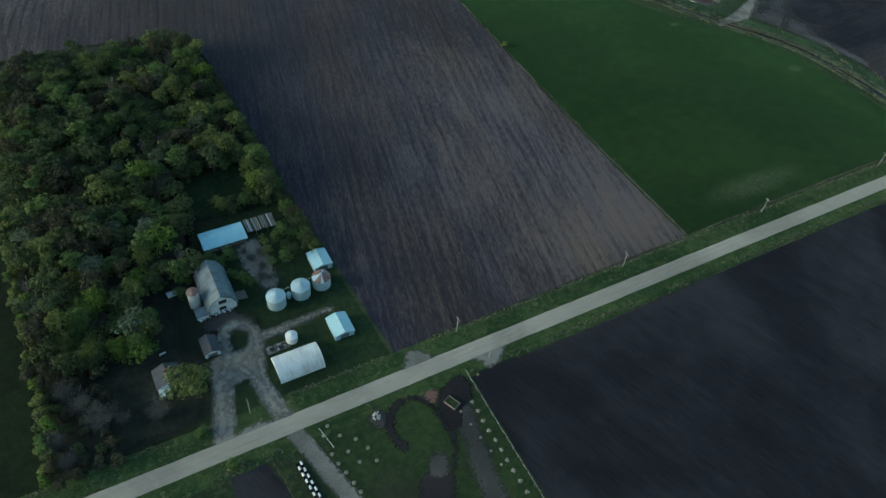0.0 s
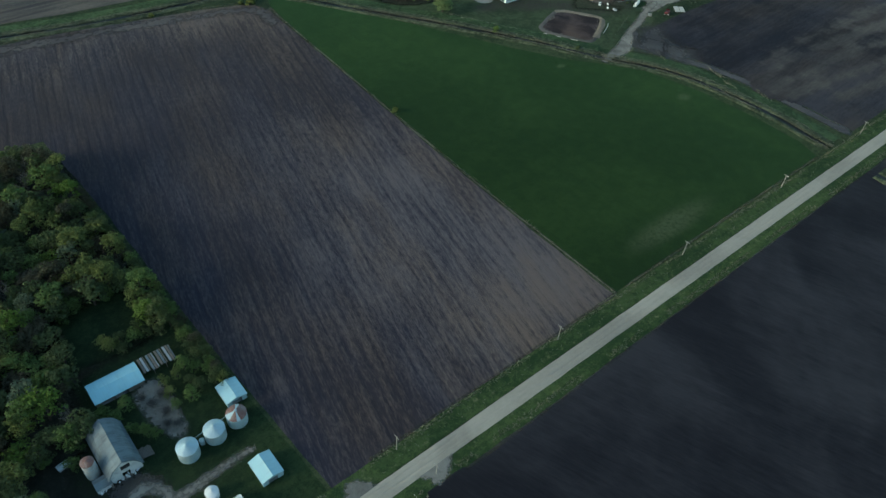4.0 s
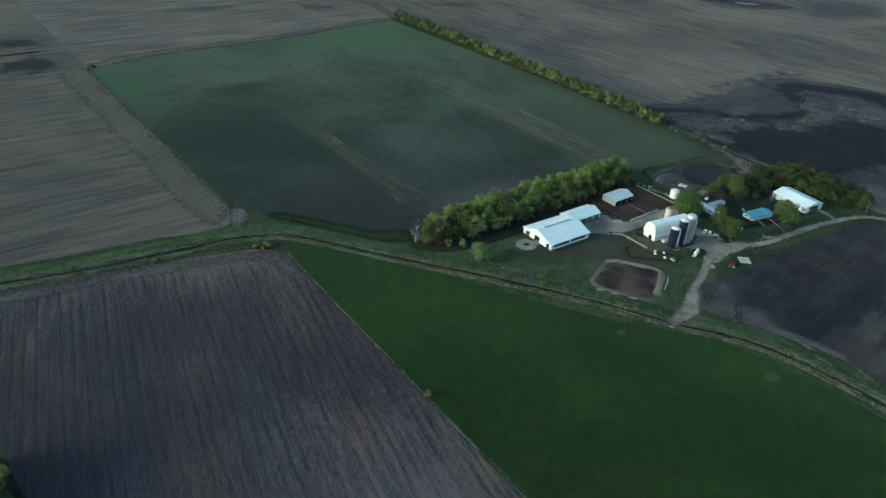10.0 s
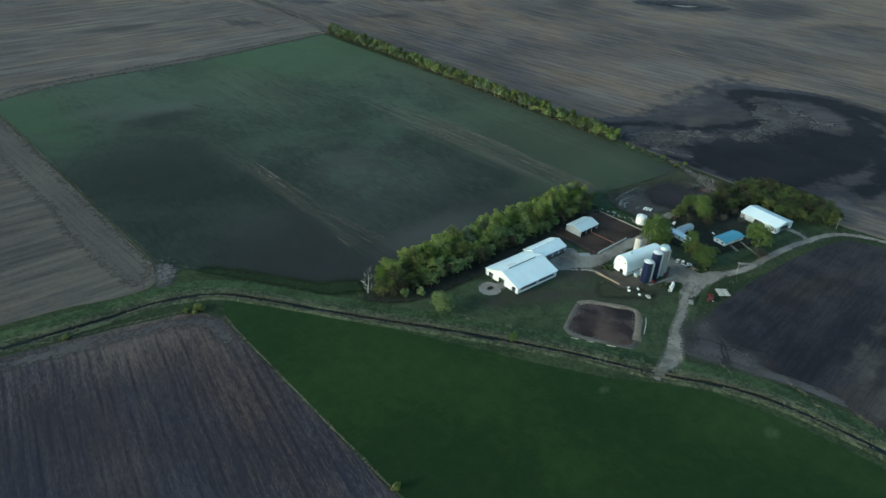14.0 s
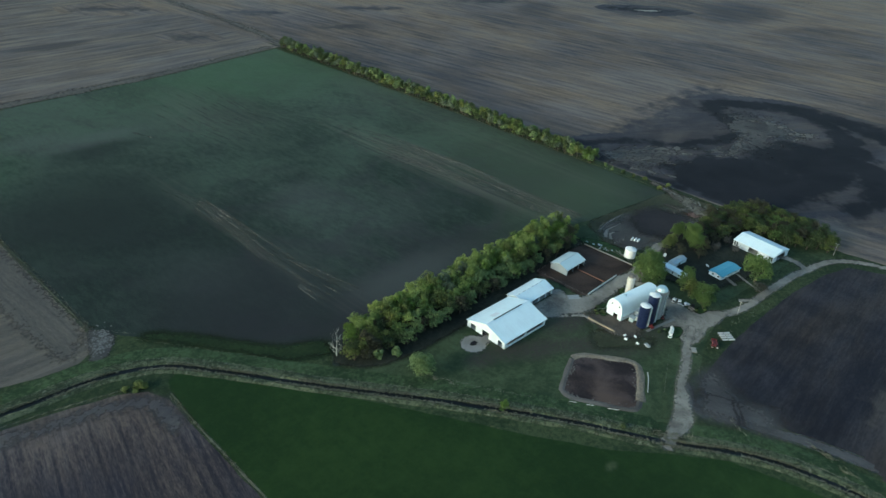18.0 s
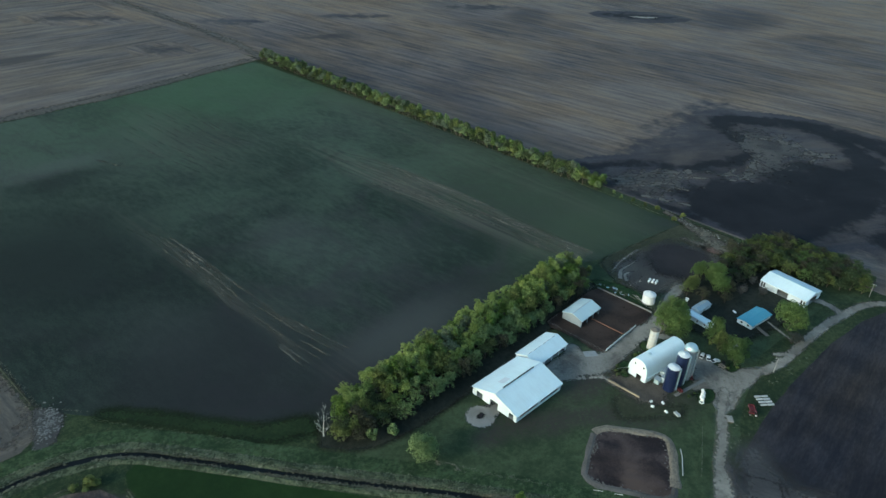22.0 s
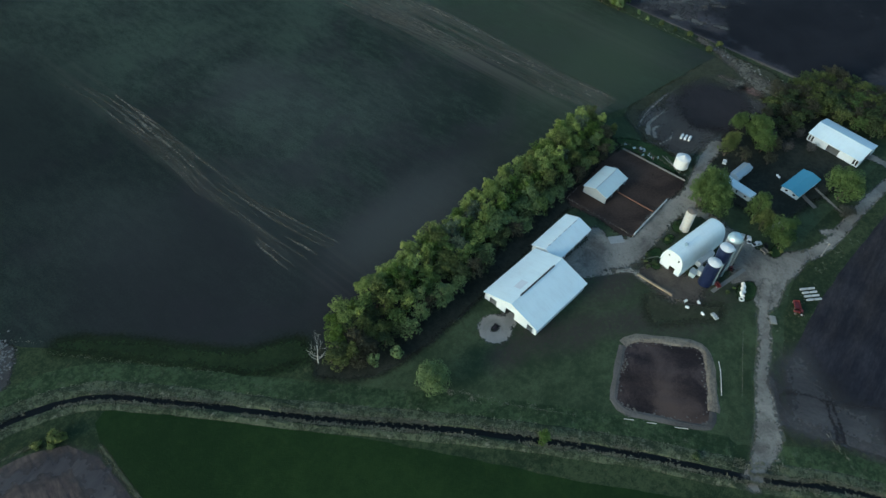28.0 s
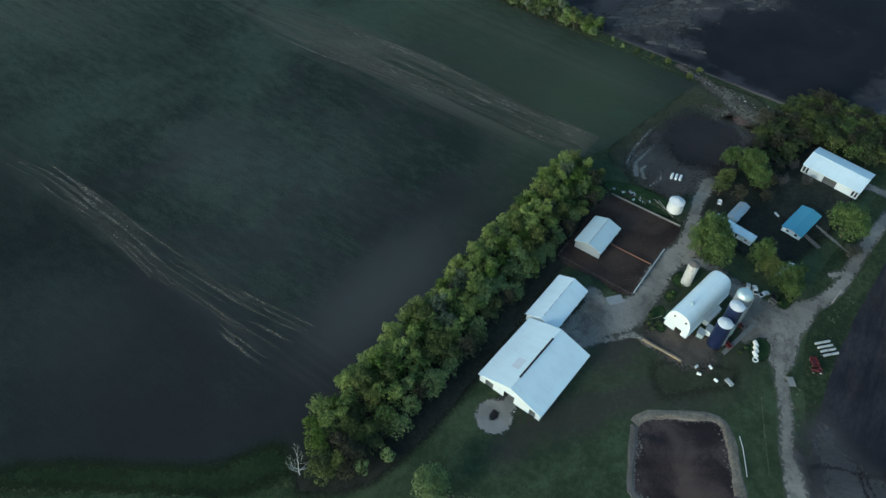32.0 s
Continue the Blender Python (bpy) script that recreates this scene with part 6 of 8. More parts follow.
# ---- trees ----
def crown_mesh(seed, r, h, lobes, leaves, size, base=0.25, florets=0):
    """A crown of many small bent leaf clumps gathered on uneven lobes, each lobe of rounded clusters. Returns a bmesh with its foot at z 0."""
    rnd = random.Random(seed)
    bm = bmesh.new()
    balls = [(Vector((0, 0, h * 0.68)), r * 0.62)]
    for k in range(lobes):
        a = 2.399 * k + rnd.uniform(-0.5, 0.5)
        zz = rnd.uniform(base + 0.12, 0.88)
        d = r * rnd.uniform(0.35, 0.72) * (1.0 if zz < 0.65 else 0.7)
        balls.append((Vector((d * math.cos(a), d * math.sin(a), h * zz)), r * rnd.uniform(0.26, 0.48) * (0.85 if lobes > 16 else 1)))
    if florets:
        small = []
        for c, br in balls:
            for k in range(max(3, int(florets * (br / (r * 0.42)) ** 1.7))):
                u, v = rnd.uniform(-0.35, 1.0), 2.399 * k + rnd.uniform(-0.5, 0.5)
                q = math.sqrt(1 - u * u)
                small.append((c + Vector((q * math.cos(v), q * math.sin(v), u)) * br * rnd.uniform(0.72, 1.0), r * rnd.uniform(0.13, 0.25)))
        balls = small
    per, usual = leaves / len(balls), sum(br for c, br in balls) / len(balls)
    for c, br in balls:
        for _ in range(int(per * (br / usual) ** 1.6) + (1 if florets else 8)):
            u, v = rnd.uniform(-0.5 if florets else -0.7, 1), rnd.uniform(0, 2 * math.pi)
            s = math.sqrt(1 - u * u)
            nrm = Vector((s * math.cos(v), s * math.sin(v), u))
            puff = noise.noise(nrm * 4.6 + c * 1.7)
            p = c + nrm * br * rnd.uniform(0.84, 1.04) * (1 + 0.14 * noise.noise(nrm * 2.0 + c) + 0.17 * puff)
            p.z = max(p.z, h * base * 0.6)
            tilt = (nrm + Vector((rnd.uniform(-0.5, 0.5), rnd.uniform(-0.5, 0.5), rnd.uniform(-0.2, 0.6)))).normalized()
            q = tilt.to_track_quat("Z", "Y")
            ln = size * rnd.uniform(0.6, 1.3)
            wd = ln * rnd.uniform(0.55, 0.95)
            tw = rnd.uniform(0, 6.28)
            cs, sn = math.cos(tw), math.sin(tw)
            pts = [(-ln, -wd * 0.4, 0), (0.1 * ln, -wd, 0.12 * ln), (ln, wd * 0.2, -0.15 * ln), (-0.2 * ln, wd, 0.1 * ln)]
            bm.faces.new([bm.verts.new(p + q @ Vector((x * cs - y * sn, x * sn + y * cs, z))) for x, y, z in pts])
    return bm


def trunk_mesh(seed, r, h, thick, twigs=0, limbs=7):
    rnd = random.Random(seed + 77)
    bm = bmesh.new()
    p, rr = Vector((0, 0, -0.15)), thick
    spine = [(p.copy(), rr)]
    for k in range(5):
        q = p + Vector((rnd.uniform(-0.25, 0.25), rnd.uniform(-0.25, 0.25), h * 0.16))
        rod(bm, p, q, rr, rr * 0.78, 7)
        p, rr = q, rr * 0.78
        spine.append((p.copy(), rr))
    for k in range(limbs):
        a = 2.4 * k + rnd.uniform(-0.4, 0.4)
        s, sr = spine[1 + k % 4 + (1 if k > 5 else 0)]
        e = s + Vector((math.cos(a) * r * rnd.uniform(0.4, 0.7), math.sin(a) * r * rnd.uniform(0.4, 0.7), h * rnd.uniform(0.15, 0.32)))
        m = s.lerp(e, 0.5) + Vector((0, 0, -0.04 * h))
        rod(bm, s, m, sr * 0.55, sr * 0.38, 5)
        rod(bm, m, e, sr * 0.38, sr * 0.12, 5)
        for j in range(twigs):
            st = s.lerp(e, rnd.uniform(0.4, 1.0))
            en = st + Vector((rnd.uniform(-1, 1) * r * 0.35, rnd.uniform(-1, 1) * r * 0.35, h * rnd.uniform(0.02, 0.2)))
            rod(bm, st, en, 0.05, 0.015, 3)
            for _ in range(2):
                e2 = en + Vector((rnd.uniform(-1, 1) * r * 0.16, rnd.uniform(-1, 1) * r * 0.16, h * rnd.uniform(0.0, 0.09)))
                rod(bm, st.lerp(en, rnd.uniform(0.4, 0.9)), e2, 0.03, 0.012, 3)
    return bm


def as_mesh(name, bm, mat):
    me = bpy.data.meshes.new(name)
    bm.to_mesh(me)
    bm.free()
    me.materials.append(M[mat])
    return me


CROWNS = [as_mesh("crown", crown_mesh(s, 4.0, 11.0, lobes, 1020, 0.295, 0.25, 7), "leaf_mid") for s, lobes in ((1, 9), (2, 11), (3, 8), (4, 12), (5, 10))]
TALL = [as_mesh("crown", crown_mesh(s, 3.3, 13.0, lobes, 1050, 0.295, 0.14, 6), "leaf_mid") for s, lobes in ((11, 12), (12, 14), (13, 11))]
ROUND = [as_mesh("crown", crown_mesh(s, 4.6, 9.5, 16, 4400, 0.21, 0.12, 9), "leaf_mid") for s in (21, 22)]
BUSHES = [as_mesh("crown", crown_mesh(s, 1.8, 3.0, 6, 220, 0.3, 0.02), "leaf_mid") for s in (31, 32, 33)]
TRUNKS = [as_mesh("trunk", trunk_mesh(s, 4.0, 11.0, 0.30), "bark") for s in (1, 2, 3)]
STEMS = [as_mesh("stem", trunk_mesh(s, 1.6, 2.6, 0.08, 0, 5), "bark") for s in (1, 2)]
BARE = [as_mesh("bare_crown", trunk_mesh(s, 4.2, 10.0, 0.26, 7, 12), "bare_bark") for s in (41, 42, 43)]
TWIGGY = [as_mesh("crown", trunk_mesh(s, 4.6, 7.0, 0.14, 10, 22), "fine_twig") for s in (61, 62, 63)]
FAR = [as_mesh("crown", crown_mesh(s, 4.0, 11.0, lobes, 340, 0.54), "leaf_mid") for s, lobes in ((71, 7), (72, 9), (73, 8), (74, 6))]
LEAF_LABEL = {"leaf_mid": "broadleaf tree in fresh green leaf", "leaf_dark": "broadleaf tree with dark green leaves", "leaf_lime": "tree with bright yellow-green young leaves",
              "leaf_belt": "tall broadleaf tree in fresh green leaf, coloured pale as if sunlit", "leaf_cool": "rounded broadleaf tree with blue-green leaves", "leaf_twig": "shrubby tree of bare grey twigs", "leaf_brown": "tree with brown budding twigs", "leaf_grey": "tree with pale grey-green opening leaves", "leaf_olive": "tree in olive-green early leaf"}
tree_rnd = random.Random(9)
swaps = {}


def coloured(me, leaf):
    """The same crown with another leaf."""
    key = (me.name, leaf)
    if key not in swaps:
        c = me.copy()
        c.materials.clear()
        c.materials.append(M[leaf])
        swaps[key] = c
    return swaps[key]


def tree(x, y, radius, height, shapes, leaf, group, name="tree", label="", category="tree"):
    """A tree with its trunk and its crown, standing at x, y."""
    crown = tree_rnd.choice(shapes)
    ref_r, ref_h = {id(CROWNS): (4.0, 11.0), id(TALL): (3.3, 13.0), id(ROUND): (4.6, 9.5), id(BUSHES): (1.8, 3.0), id(BELT): (4.4, 14.0)}[id(shapes)]
    ob = thing(name, x, y, turn=tree_rnd.uniform(0, 360), label=label or LEAF_LABEL[leaf], category=category, group=group)
    sx, sz = radius / ref_r, height / ref_h
    stem = new("trunk", tree_rnd.choice(STEMS if shapes is BUSHES else TRUNKS))
    stem.parent = ob
    base = (1.6, 2.6) if shapes is BUSHES else (4.0, 11.0)
    stem.scale = (radius / base[0], radius / base[0], height / base[1])
    top = new("crown", coloured(crown, leaf))
    top.parent, top.scale = ob, (sx * tree_rnd.uniform(0.92, 1.08), sx * tree_rnd.uniform(0.92, 1.08), sz)
    return ob


def twig_shrub(x, y, radius, height, group, label):
    """A wide shrub of bare fine twigs with few leaves low in it."""
    ob = thing("shrub", x, y, turn=tree_rnd.uniform(0, 360), label=label, category="shrub", group=group)
    for k in range(2):
        top = new("branch", tree_rnd.choice(TWIGGY))
        top.parent, top.rotation_euler = ob, (0, 0, 2.1 * k + tree_rnd.uniform(0, 1))
        s = (1.0, 0.85)[k] * radius / 4.6
        top.scale = (s, s, (1.0, 0.8)[k] * height / 7.0)
    return ob


joined = {}


def far_tree(x, y, radius, height, shapes, leaf, bag):
    """One of the trees of a stand too deep to tell apart: kept as a placement, joined later."""
    ref_r, ref_h = {id(CROWNS): (4.0, 11.0), id(FAR): (4.0, 11.0), id(TALL): (3.3, 13.0), id(BUSHES): (1.8, 3.0)}[id(shapes)]
    s = radius / ref_r
    m = pose(x, y, 0, 0, 0, tree_rnd.uniform(0, 360)) @ Matrix.Diagonal((s, s, height / ref_h, 1))
    joined.setdefault(bag, []).append((tree_rnd.choice(shapes), m, leaf))
    s = radius / (1.6 if shapes is BUSHES else 4.0)
    m = pose(x, y, 0, 0, 0, tree_rnd.uniform(0, 360)) @ Matrix.Diagonal((s, s, height / (2.6 if shapes is BUSHES else 11.0), 1))
    joined[bag].append((tree_rnd.choice(STEMS if shapes is BUSHES else TRUNKS), m, "bark"))


def join_stand(bag, label, category):
    """All placements of a stand as one mesh."""
    mats, verts, faces, slots, base = [], [], [], [], 0
    for me, m, leaf in joined[bag]:
        if leaf not in mats:
            mats.append(leaf)
        co = np.empty(len(me.vertices) * 3, np.float32)
        me.vertices.foreach_get("co", co)
        rot = np.array(m)
        verts.append(co.reshape(-1, 3) @ rot[:3, :3].T + rot[:3, 3])
        faces += [[base + v for v in p.vertices] for p in me.polygons]
        slots += [mats.index(leaf)] * len(me.polygons)
        base += len(me.vertices)
    me = bpy.data.meshes.new(bag)
    me.from_pydata(np.concatenate(verts).tolist(), [], faces)
    for leaf in mats:
        me.materials.append(M[leaf])
    me.polygons.foreach_set("material_index", slots)
    return tagged(new(bag, me), label, category, "", "stuff")


def bare_tree(x, y, s, shapes, group="", label="bare grey leafless tree", h=1.0, name="bare_tree"):
    ob = thing(name, x, y, turn=tree_rnd.uniform(0, 360), label=label, category="tree" if name == "bare_tree" else "shrub", group=group)
    br = new("bare_crown", tree_rnd.choice(shapes))
    br.parent, br.scale = ob, (s, s, s * h)
    return ob


def scatter(n, x0, x1, y0, y1, gap, ok, tries=6000, seed=1):
    rnd, pts = random.Random(seed), []
    for _ in range(tries):
        if len(pts) >= n:
            break
        p = (rnd.uniform(x0, x1), rnd.uniform(y0, y1))
        if ok(*p) and all((p[0] - q[0]) ** 2 + (p[1] - q[1]) ** 2 > gap * gap for q in pts):
            pts.append(p)
    return pts


BELT = [as_mesh("crown", crown_mesh(s, 4.4, 14.0, lobes, 1700, 0.265, 0.16, 6), "leaf_mid") for s, lobes in ((61, 13), (62, 15), (63, 12), (64, 16), (65, 14))]


def in_poly(x, y, line):
    """Whether a point lies inside a closed outline."""
    odd = False
    for a, b in zip(line, line[1:] + line[:1]):
        if (a.y > y) != (b.y > y) and x < a.x + (b.x - a.x) * (y - a.y) / (b.y - a.y):
            odd = not odd
    return odd


def in_woods(x, y):
    east = 60 - max(0, (y - 330)) * 0.06
    if y > 388 or x > east:
        return False
    if y > 262:
        return not (24 < x < 53 and 250 < y < 274)
    if y > 246:
        return x < 22 or x > 55
    if y > 238:
        return x < 20 or x > 63
    if y > 212:
        return x < 17 or x > 63
    if y > 183:
        return x < -6
    return False


pick = random.Random(4)
wood_trees = []
for x, y in scatter(300, -46, 62, 150, 388, 5.9, in_woods, 30000, 5):
    leaf = pick.choices(("leaf_mid", "leaf_dark", "leaf_olive", "leaf_grey", "leaf_lime", "leaf_brown"), (2, 6, 3, 0.5, 0.3, 4.0) if y > 262 else (5, 5, 4, 0.8, 1.4, 0.5) if x > 4 else (2, 7, 3, 0.6, 0.5, 2.0))[0]
    hh = (pick.uniform(7, 11) if pick.random() < 0.4 else pick.uniform(11, 17.5)) * (0.85 if y < 200 else 1)
    if pick.random() < 0.05:
        bare_tree(x, y, pick.uniform(0.9, 1.2), BARE, "trees of the wood")
    elif (x > -2 and y < 345 or y < 215) and len(wood_trees) < 95:
        wood_trees.append(tree(x, y, pick.uniform(3.9, 7.4), hh, CROWNS if pick.random() < 0.75 else TALL, leaf, "trees of the wood"))
    else:
        far_tree(x, y, pick.uniform(3.9, 7.4), hh, CROWNS if pick.random() < 0.75 else TALL, leaf, "woodland")
for x, y in scatter(150, -46, 62, 186, 388, 5.0, in_woods, 20000, 15):
    far_tree(x, y, pick.uniform(2.0, 3.6), pick.uniform(3.0, 6.0), BUSHES, pick.choice(("leaf_dark", "leaf_olive", "leaf_mid", "leaf_brown")), "woodland")
# hedge of younger trees along the field
for k, yy in enumerate(np.arange(206, 352, 4.2)):
    xx = 66.5 - max(0, yy - 215) * 0.035 + pick.uniform(-1.2, 0.6)
    if not (194 < yy < 206):
        far_tree(xx, yy + pick.uniform(-1, 1), pick.uniform(2.4, 3.6), pick.uniform(5.5, 8.0), CROWNS, pick.choice(("leaf_olive", "leaf_mid", "leaf_dark", "leaf_brown")), "hedge")
for x, y in scatter(34, 36, 64, 206, 252, 4.6, lambda x, y: not (20 < x < 62 and 222 < y < 243) and not (36 < x < 47 and y < 224), 4000, 8):
    tree(x, y, pick.uniform(2.2, 3.6), pick.uniform(4.5, 8.5), CROWNS, pick.choice(("leaf_mid", "leaf_olive", "leaf_dark")), "trees round the old sheds")
for x, y in ((27, 216), (22, 218), (32, 218), (12, 212), (8, 206), (30, 207), (33, 203), (36, 200), (24, 221)):
    tree(x, y, pick.uniform(2.4, 3.4), pick.uniform(4.5, 7.5), CROWNS, "leaf_mid", "trees round the old sheds")
tree(0.4, 160.0, 9.4, 13, BELT, "leaf_olive", "", label="large rounded olive-green yard tree")
for x, y, r, h in ((-12.5, 155, 6.4, 5.5), (-31, 161, 8.0, 7.5), (-36, 169, 6.0, 7), (-46, 158, 5.4, 6), (-44, 149, 5.2, 6), (-40, 176, 5.5, 8), (-24, 158, 4.0, 5)):
    twig_shrub(x, y, r, h, "leafless yard shrubs", "wide grey-brown shrub of bare twigs on dark grass")
for x, y, r, h, leaf in ((-24, 210, 7.0, 14, "leaf_lime"), (-30, 203, 6.0, 13, "leaf_mid"), (-13, 186, 5.4, 11, "leaf_mid"), (-8, 194, 5.6, 11, "leaf_mid"), (-28, 189, 5.0, 11, "leaf_olive"), (-19, 187, 4.6, 10, "leaf_lime"), (-37, 196, 5.0, 11, "leaf_olive")):
    tree(x, y, r, h, ROUND, leaf, "tall trees behind the farmhouse")
for x, y, r, h in ((40, 214, 2.4, 2.6), (43, 208, 2.2, 2.2), (41, 203, 2.0, 2.0), (45, 216, 2.4, 2.6), (44, 201, 1.8, 1.8), (38, 219, 2.2, 2.6)):
    twig_shrub(x, y, r * 1.3, h, "brush between the sheds", "grey leafless brush on bare ground")
tree(-1, 142, 2.6, 3.4, BUSHES, "leaf_mid", "", "shrub", "low green shrub by the road", "shrub")
tree(5, 125.5, 2.4, 3.4, BUSHES, "leaf_mid", "", "shrub", "low green shrub by the road ditch", "shrub")
for k in range(46):
    far_tree(-49.0 + pick.uniform(-2.4, 2.4), 141 + k * 3.2 + pick.uniform(-1.5, 1.5), pick.uniform(2.2, 3.6), pick.uniform(5, 9), FAR, pick.choices(("leaf_olive", "leaf_lime", "leaf_dark", "leaf_brown", "leaf_mid"), (3, 1.5, 3, 2, 2))[0], "woodland")
for x, y in scatter(26, -47, -28, 143, 186, 4.2, lambda x, y: True, 3000, 41):
    far_tree(x, y, pick.uniform(1.8, 3.0), pick.uniform(2.5, 5.0), BUSHES, pick.choice(("leaf_brown", "leaf_brown", "leaf_dark")), "woodland")

# shelterbelt: low dark rounded trees on the yard side, tall ones on the field side, pale leaves painting sunlight there
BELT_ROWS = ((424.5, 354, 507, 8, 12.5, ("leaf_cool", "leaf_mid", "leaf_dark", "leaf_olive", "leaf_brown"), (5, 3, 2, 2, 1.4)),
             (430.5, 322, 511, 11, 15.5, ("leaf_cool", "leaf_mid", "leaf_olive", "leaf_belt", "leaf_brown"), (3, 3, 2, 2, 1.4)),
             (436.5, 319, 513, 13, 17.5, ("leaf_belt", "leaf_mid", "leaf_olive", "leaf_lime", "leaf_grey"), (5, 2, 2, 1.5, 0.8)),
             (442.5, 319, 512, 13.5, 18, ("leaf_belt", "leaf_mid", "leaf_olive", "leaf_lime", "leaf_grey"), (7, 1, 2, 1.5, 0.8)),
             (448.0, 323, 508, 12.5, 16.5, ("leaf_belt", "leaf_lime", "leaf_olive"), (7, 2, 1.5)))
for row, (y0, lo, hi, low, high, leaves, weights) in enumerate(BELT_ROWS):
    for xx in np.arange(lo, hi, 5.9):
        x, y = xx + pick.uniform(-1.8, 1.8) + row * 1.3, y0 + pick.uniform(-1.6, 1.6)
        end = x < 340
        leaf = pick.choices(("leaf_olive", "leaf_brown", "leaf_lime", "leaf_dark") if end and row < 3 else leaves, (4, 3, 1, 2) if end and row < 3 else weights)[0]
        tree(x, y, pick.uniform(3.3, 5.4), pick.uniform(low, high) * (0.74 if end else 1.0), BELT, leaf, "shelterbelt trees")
bare_tree(312.6, 440.6, 1.0, [as_mesh("bare_crown", trunk_mesh(47, 6.0, 15.0, 0.26, 2, 9), "white_bark")], "", "dead white-barked tree at the end of a shelterbelt", 1.0)
for x, y, r, h, leaf in ((317, 432, 4.2, 7, "leaf_olive"), (322, 439.5, 4.4, 10, "leaf_lime"), (316, 436.5, 3.4, 6.5, "leaf_olive"), (322.5, 428.5, 4.2, 7, "leaf_brown"), (329.5, 429.5, 4.6, 8, "leaf_brown"), (336, 427, 4.2, 8, "leaf_dark"), (344, 427, 4.6, 9, "leaf_dark")):
    tree(x, y, r, h, CROWNS, leaf, "low trees at the end of the shelterbelt")
tree(334.5, 400.5, 7.0, 12.0, ROUND, "leaf_cool", "", label="lone rounded pale green tree in a yard")
for x, y, r in ((327.0, 424.5, 3.2), (336.0, 420.5, 3.0), (346.7, 423.2, 5.0)):
    tree(x, y, r, r * 1.7, BUSHES if r < 4 else CROWNS, "leaf_cool", "yard shrubs", "shrub", "small bright green shrub beside tall trees", "shrub")
tree(344, 355, 3.0, 6.4, TALL, "leaf_lime", "", "shrub", "bright yellow-green shrub on the creek bank", "shrub")
tree(228.5, 484.0, 4.0, 4.6, BUSHES, "leaf_olive", "", "shrub", "olive shrub at the creek bend", "shrub")
tree(223, 487, 2.0, 2.6, BUSHES, "leaf_olive", "", "shrub", "olive shrub at the creek bend", "shrub")
tree(231.8, 318.5, 2.6, 3.6, BUSHES, "leaf_olive", "", "shrub", "lone shrub on a field boundary", "shrub")
tree(165, 503, 2.4, 2.6, BUSHES, "leaf_olive", "", "shrub", "olive shrub on the creek bank", "shrub")
tree(377, 309, 2.0, 2.4, BUSHES, "leaf_dark", "", "shrub", "dark shrub near a culvert", "shrub")

for x, y, r in ((453.7, 372.4, 1.5), (447.8, 368.9, 1.3), (451.6, 367.8, 1.7), (449.6, 371.4, 1.0), (468.8, 370.6, 1.4), (472.0, 370.0, 1.0), (481.8, 372.2, 1.3), (484.6, 369.4, 1.5), (478.0, 368.2, 0.9), (499.6, 326.8, 1.2), (495.8, 330.2, 1.0), (459.2, 335.0, 1.2), (463.2, 334.0, 0.9)):
    tree(x, y, r, r * 1.2, BUSHES, pick.choice(("leaf_dark", "leaf_olive", "leaf_mid")), "rank weeds by the dairy barn", "weed_clump", "low clump of dark green rank weeds beside gravel", "weeds")
for x, y, r, h in ((590.6, 354.7, 4.0, 5), (573.3, 355.1, 4.6, 6), (583, 345, 4.2, 5), (566, 364, 3.6, 6), (578, 366, 4.2, 6)):
    twig_shrub(x, y, r, h, "leafless shrubs between house and shed", "wide grey-brown shrub of bare twigs in a yard")
# trees among the farmyard
for x, y, r, h, leaf in ((498, 363, 7.6, 20, "leaf_mid"), (507, 371, 7.2, 20, "leaf_mid"), (505, 364, 7.0, 18, "leaf_mid"), (500, 371, 6.4, 17, "leaf_mid"), (514, 369, 6.0, 16, "leaf_mid"),
                         (511, 346, 5.6, 17, "leaf_mid"), (507, 341, 4.6, 13, "leaf_olive"), (506, 332, 6.0, 14, "leaf_mid"), (501, 329, 4.6, 11, "leaf_mid"), (512, 329, 4.4, 11, "leaf_mid"),
                         (556, 320, 10.2, 19, "leaf_mid"), (563, 365, 6.0, 14, "leaf_mid"), (570, 369.5, 6.4, 16, "leaf_mid"), (574, 374, 5.4, 14, "leaf_mid"), (549, 369, 4.4, 9, "leaf_brown"), (568, 362, 5.0, 10, "leaf_brown"), (556, 358, 4.2, 8, "leaf_brown"),
                         (546, 378, 4.4, 9, "leaf_olive"), (554, 379, 5.0, 10, "leaf_olive"), (572, 383, 4.8, 11, "leaf_mid"), (583, 361, 4.4, 8, "leaf_brown"), (545, 314, 4.0, 7, "leaf_twig"), (549, 311, 3.0, 5, "leaf_twig")):
    tree(x, y, r, h, ROUND if r > 4.5 else CROWNS, leaf, "farmyard trees")
grove_edge = closed([(586, 362), (590, 376), (610, 380), (640, 372), (657, 361), (661, 345), (660, 322), (650, 303), (634, 299), (628, 310), (618, 325), (616, 353)])
for x, y in scatter(84, 584, 664, 298, 382, 5.4, lambda x, y: in_poly(x, y, grove_edge), 8000, 12):
    far_tree(x, y, pick.uniform(4.2, 6.6), pick.uniform(7, 12), CROWNS, pick.choices(("leaf_dark", "leaf_mid", "leaf_olive", "leaf_brown"), (4, 0.8, 2.5, 2.5))[0], "grove")

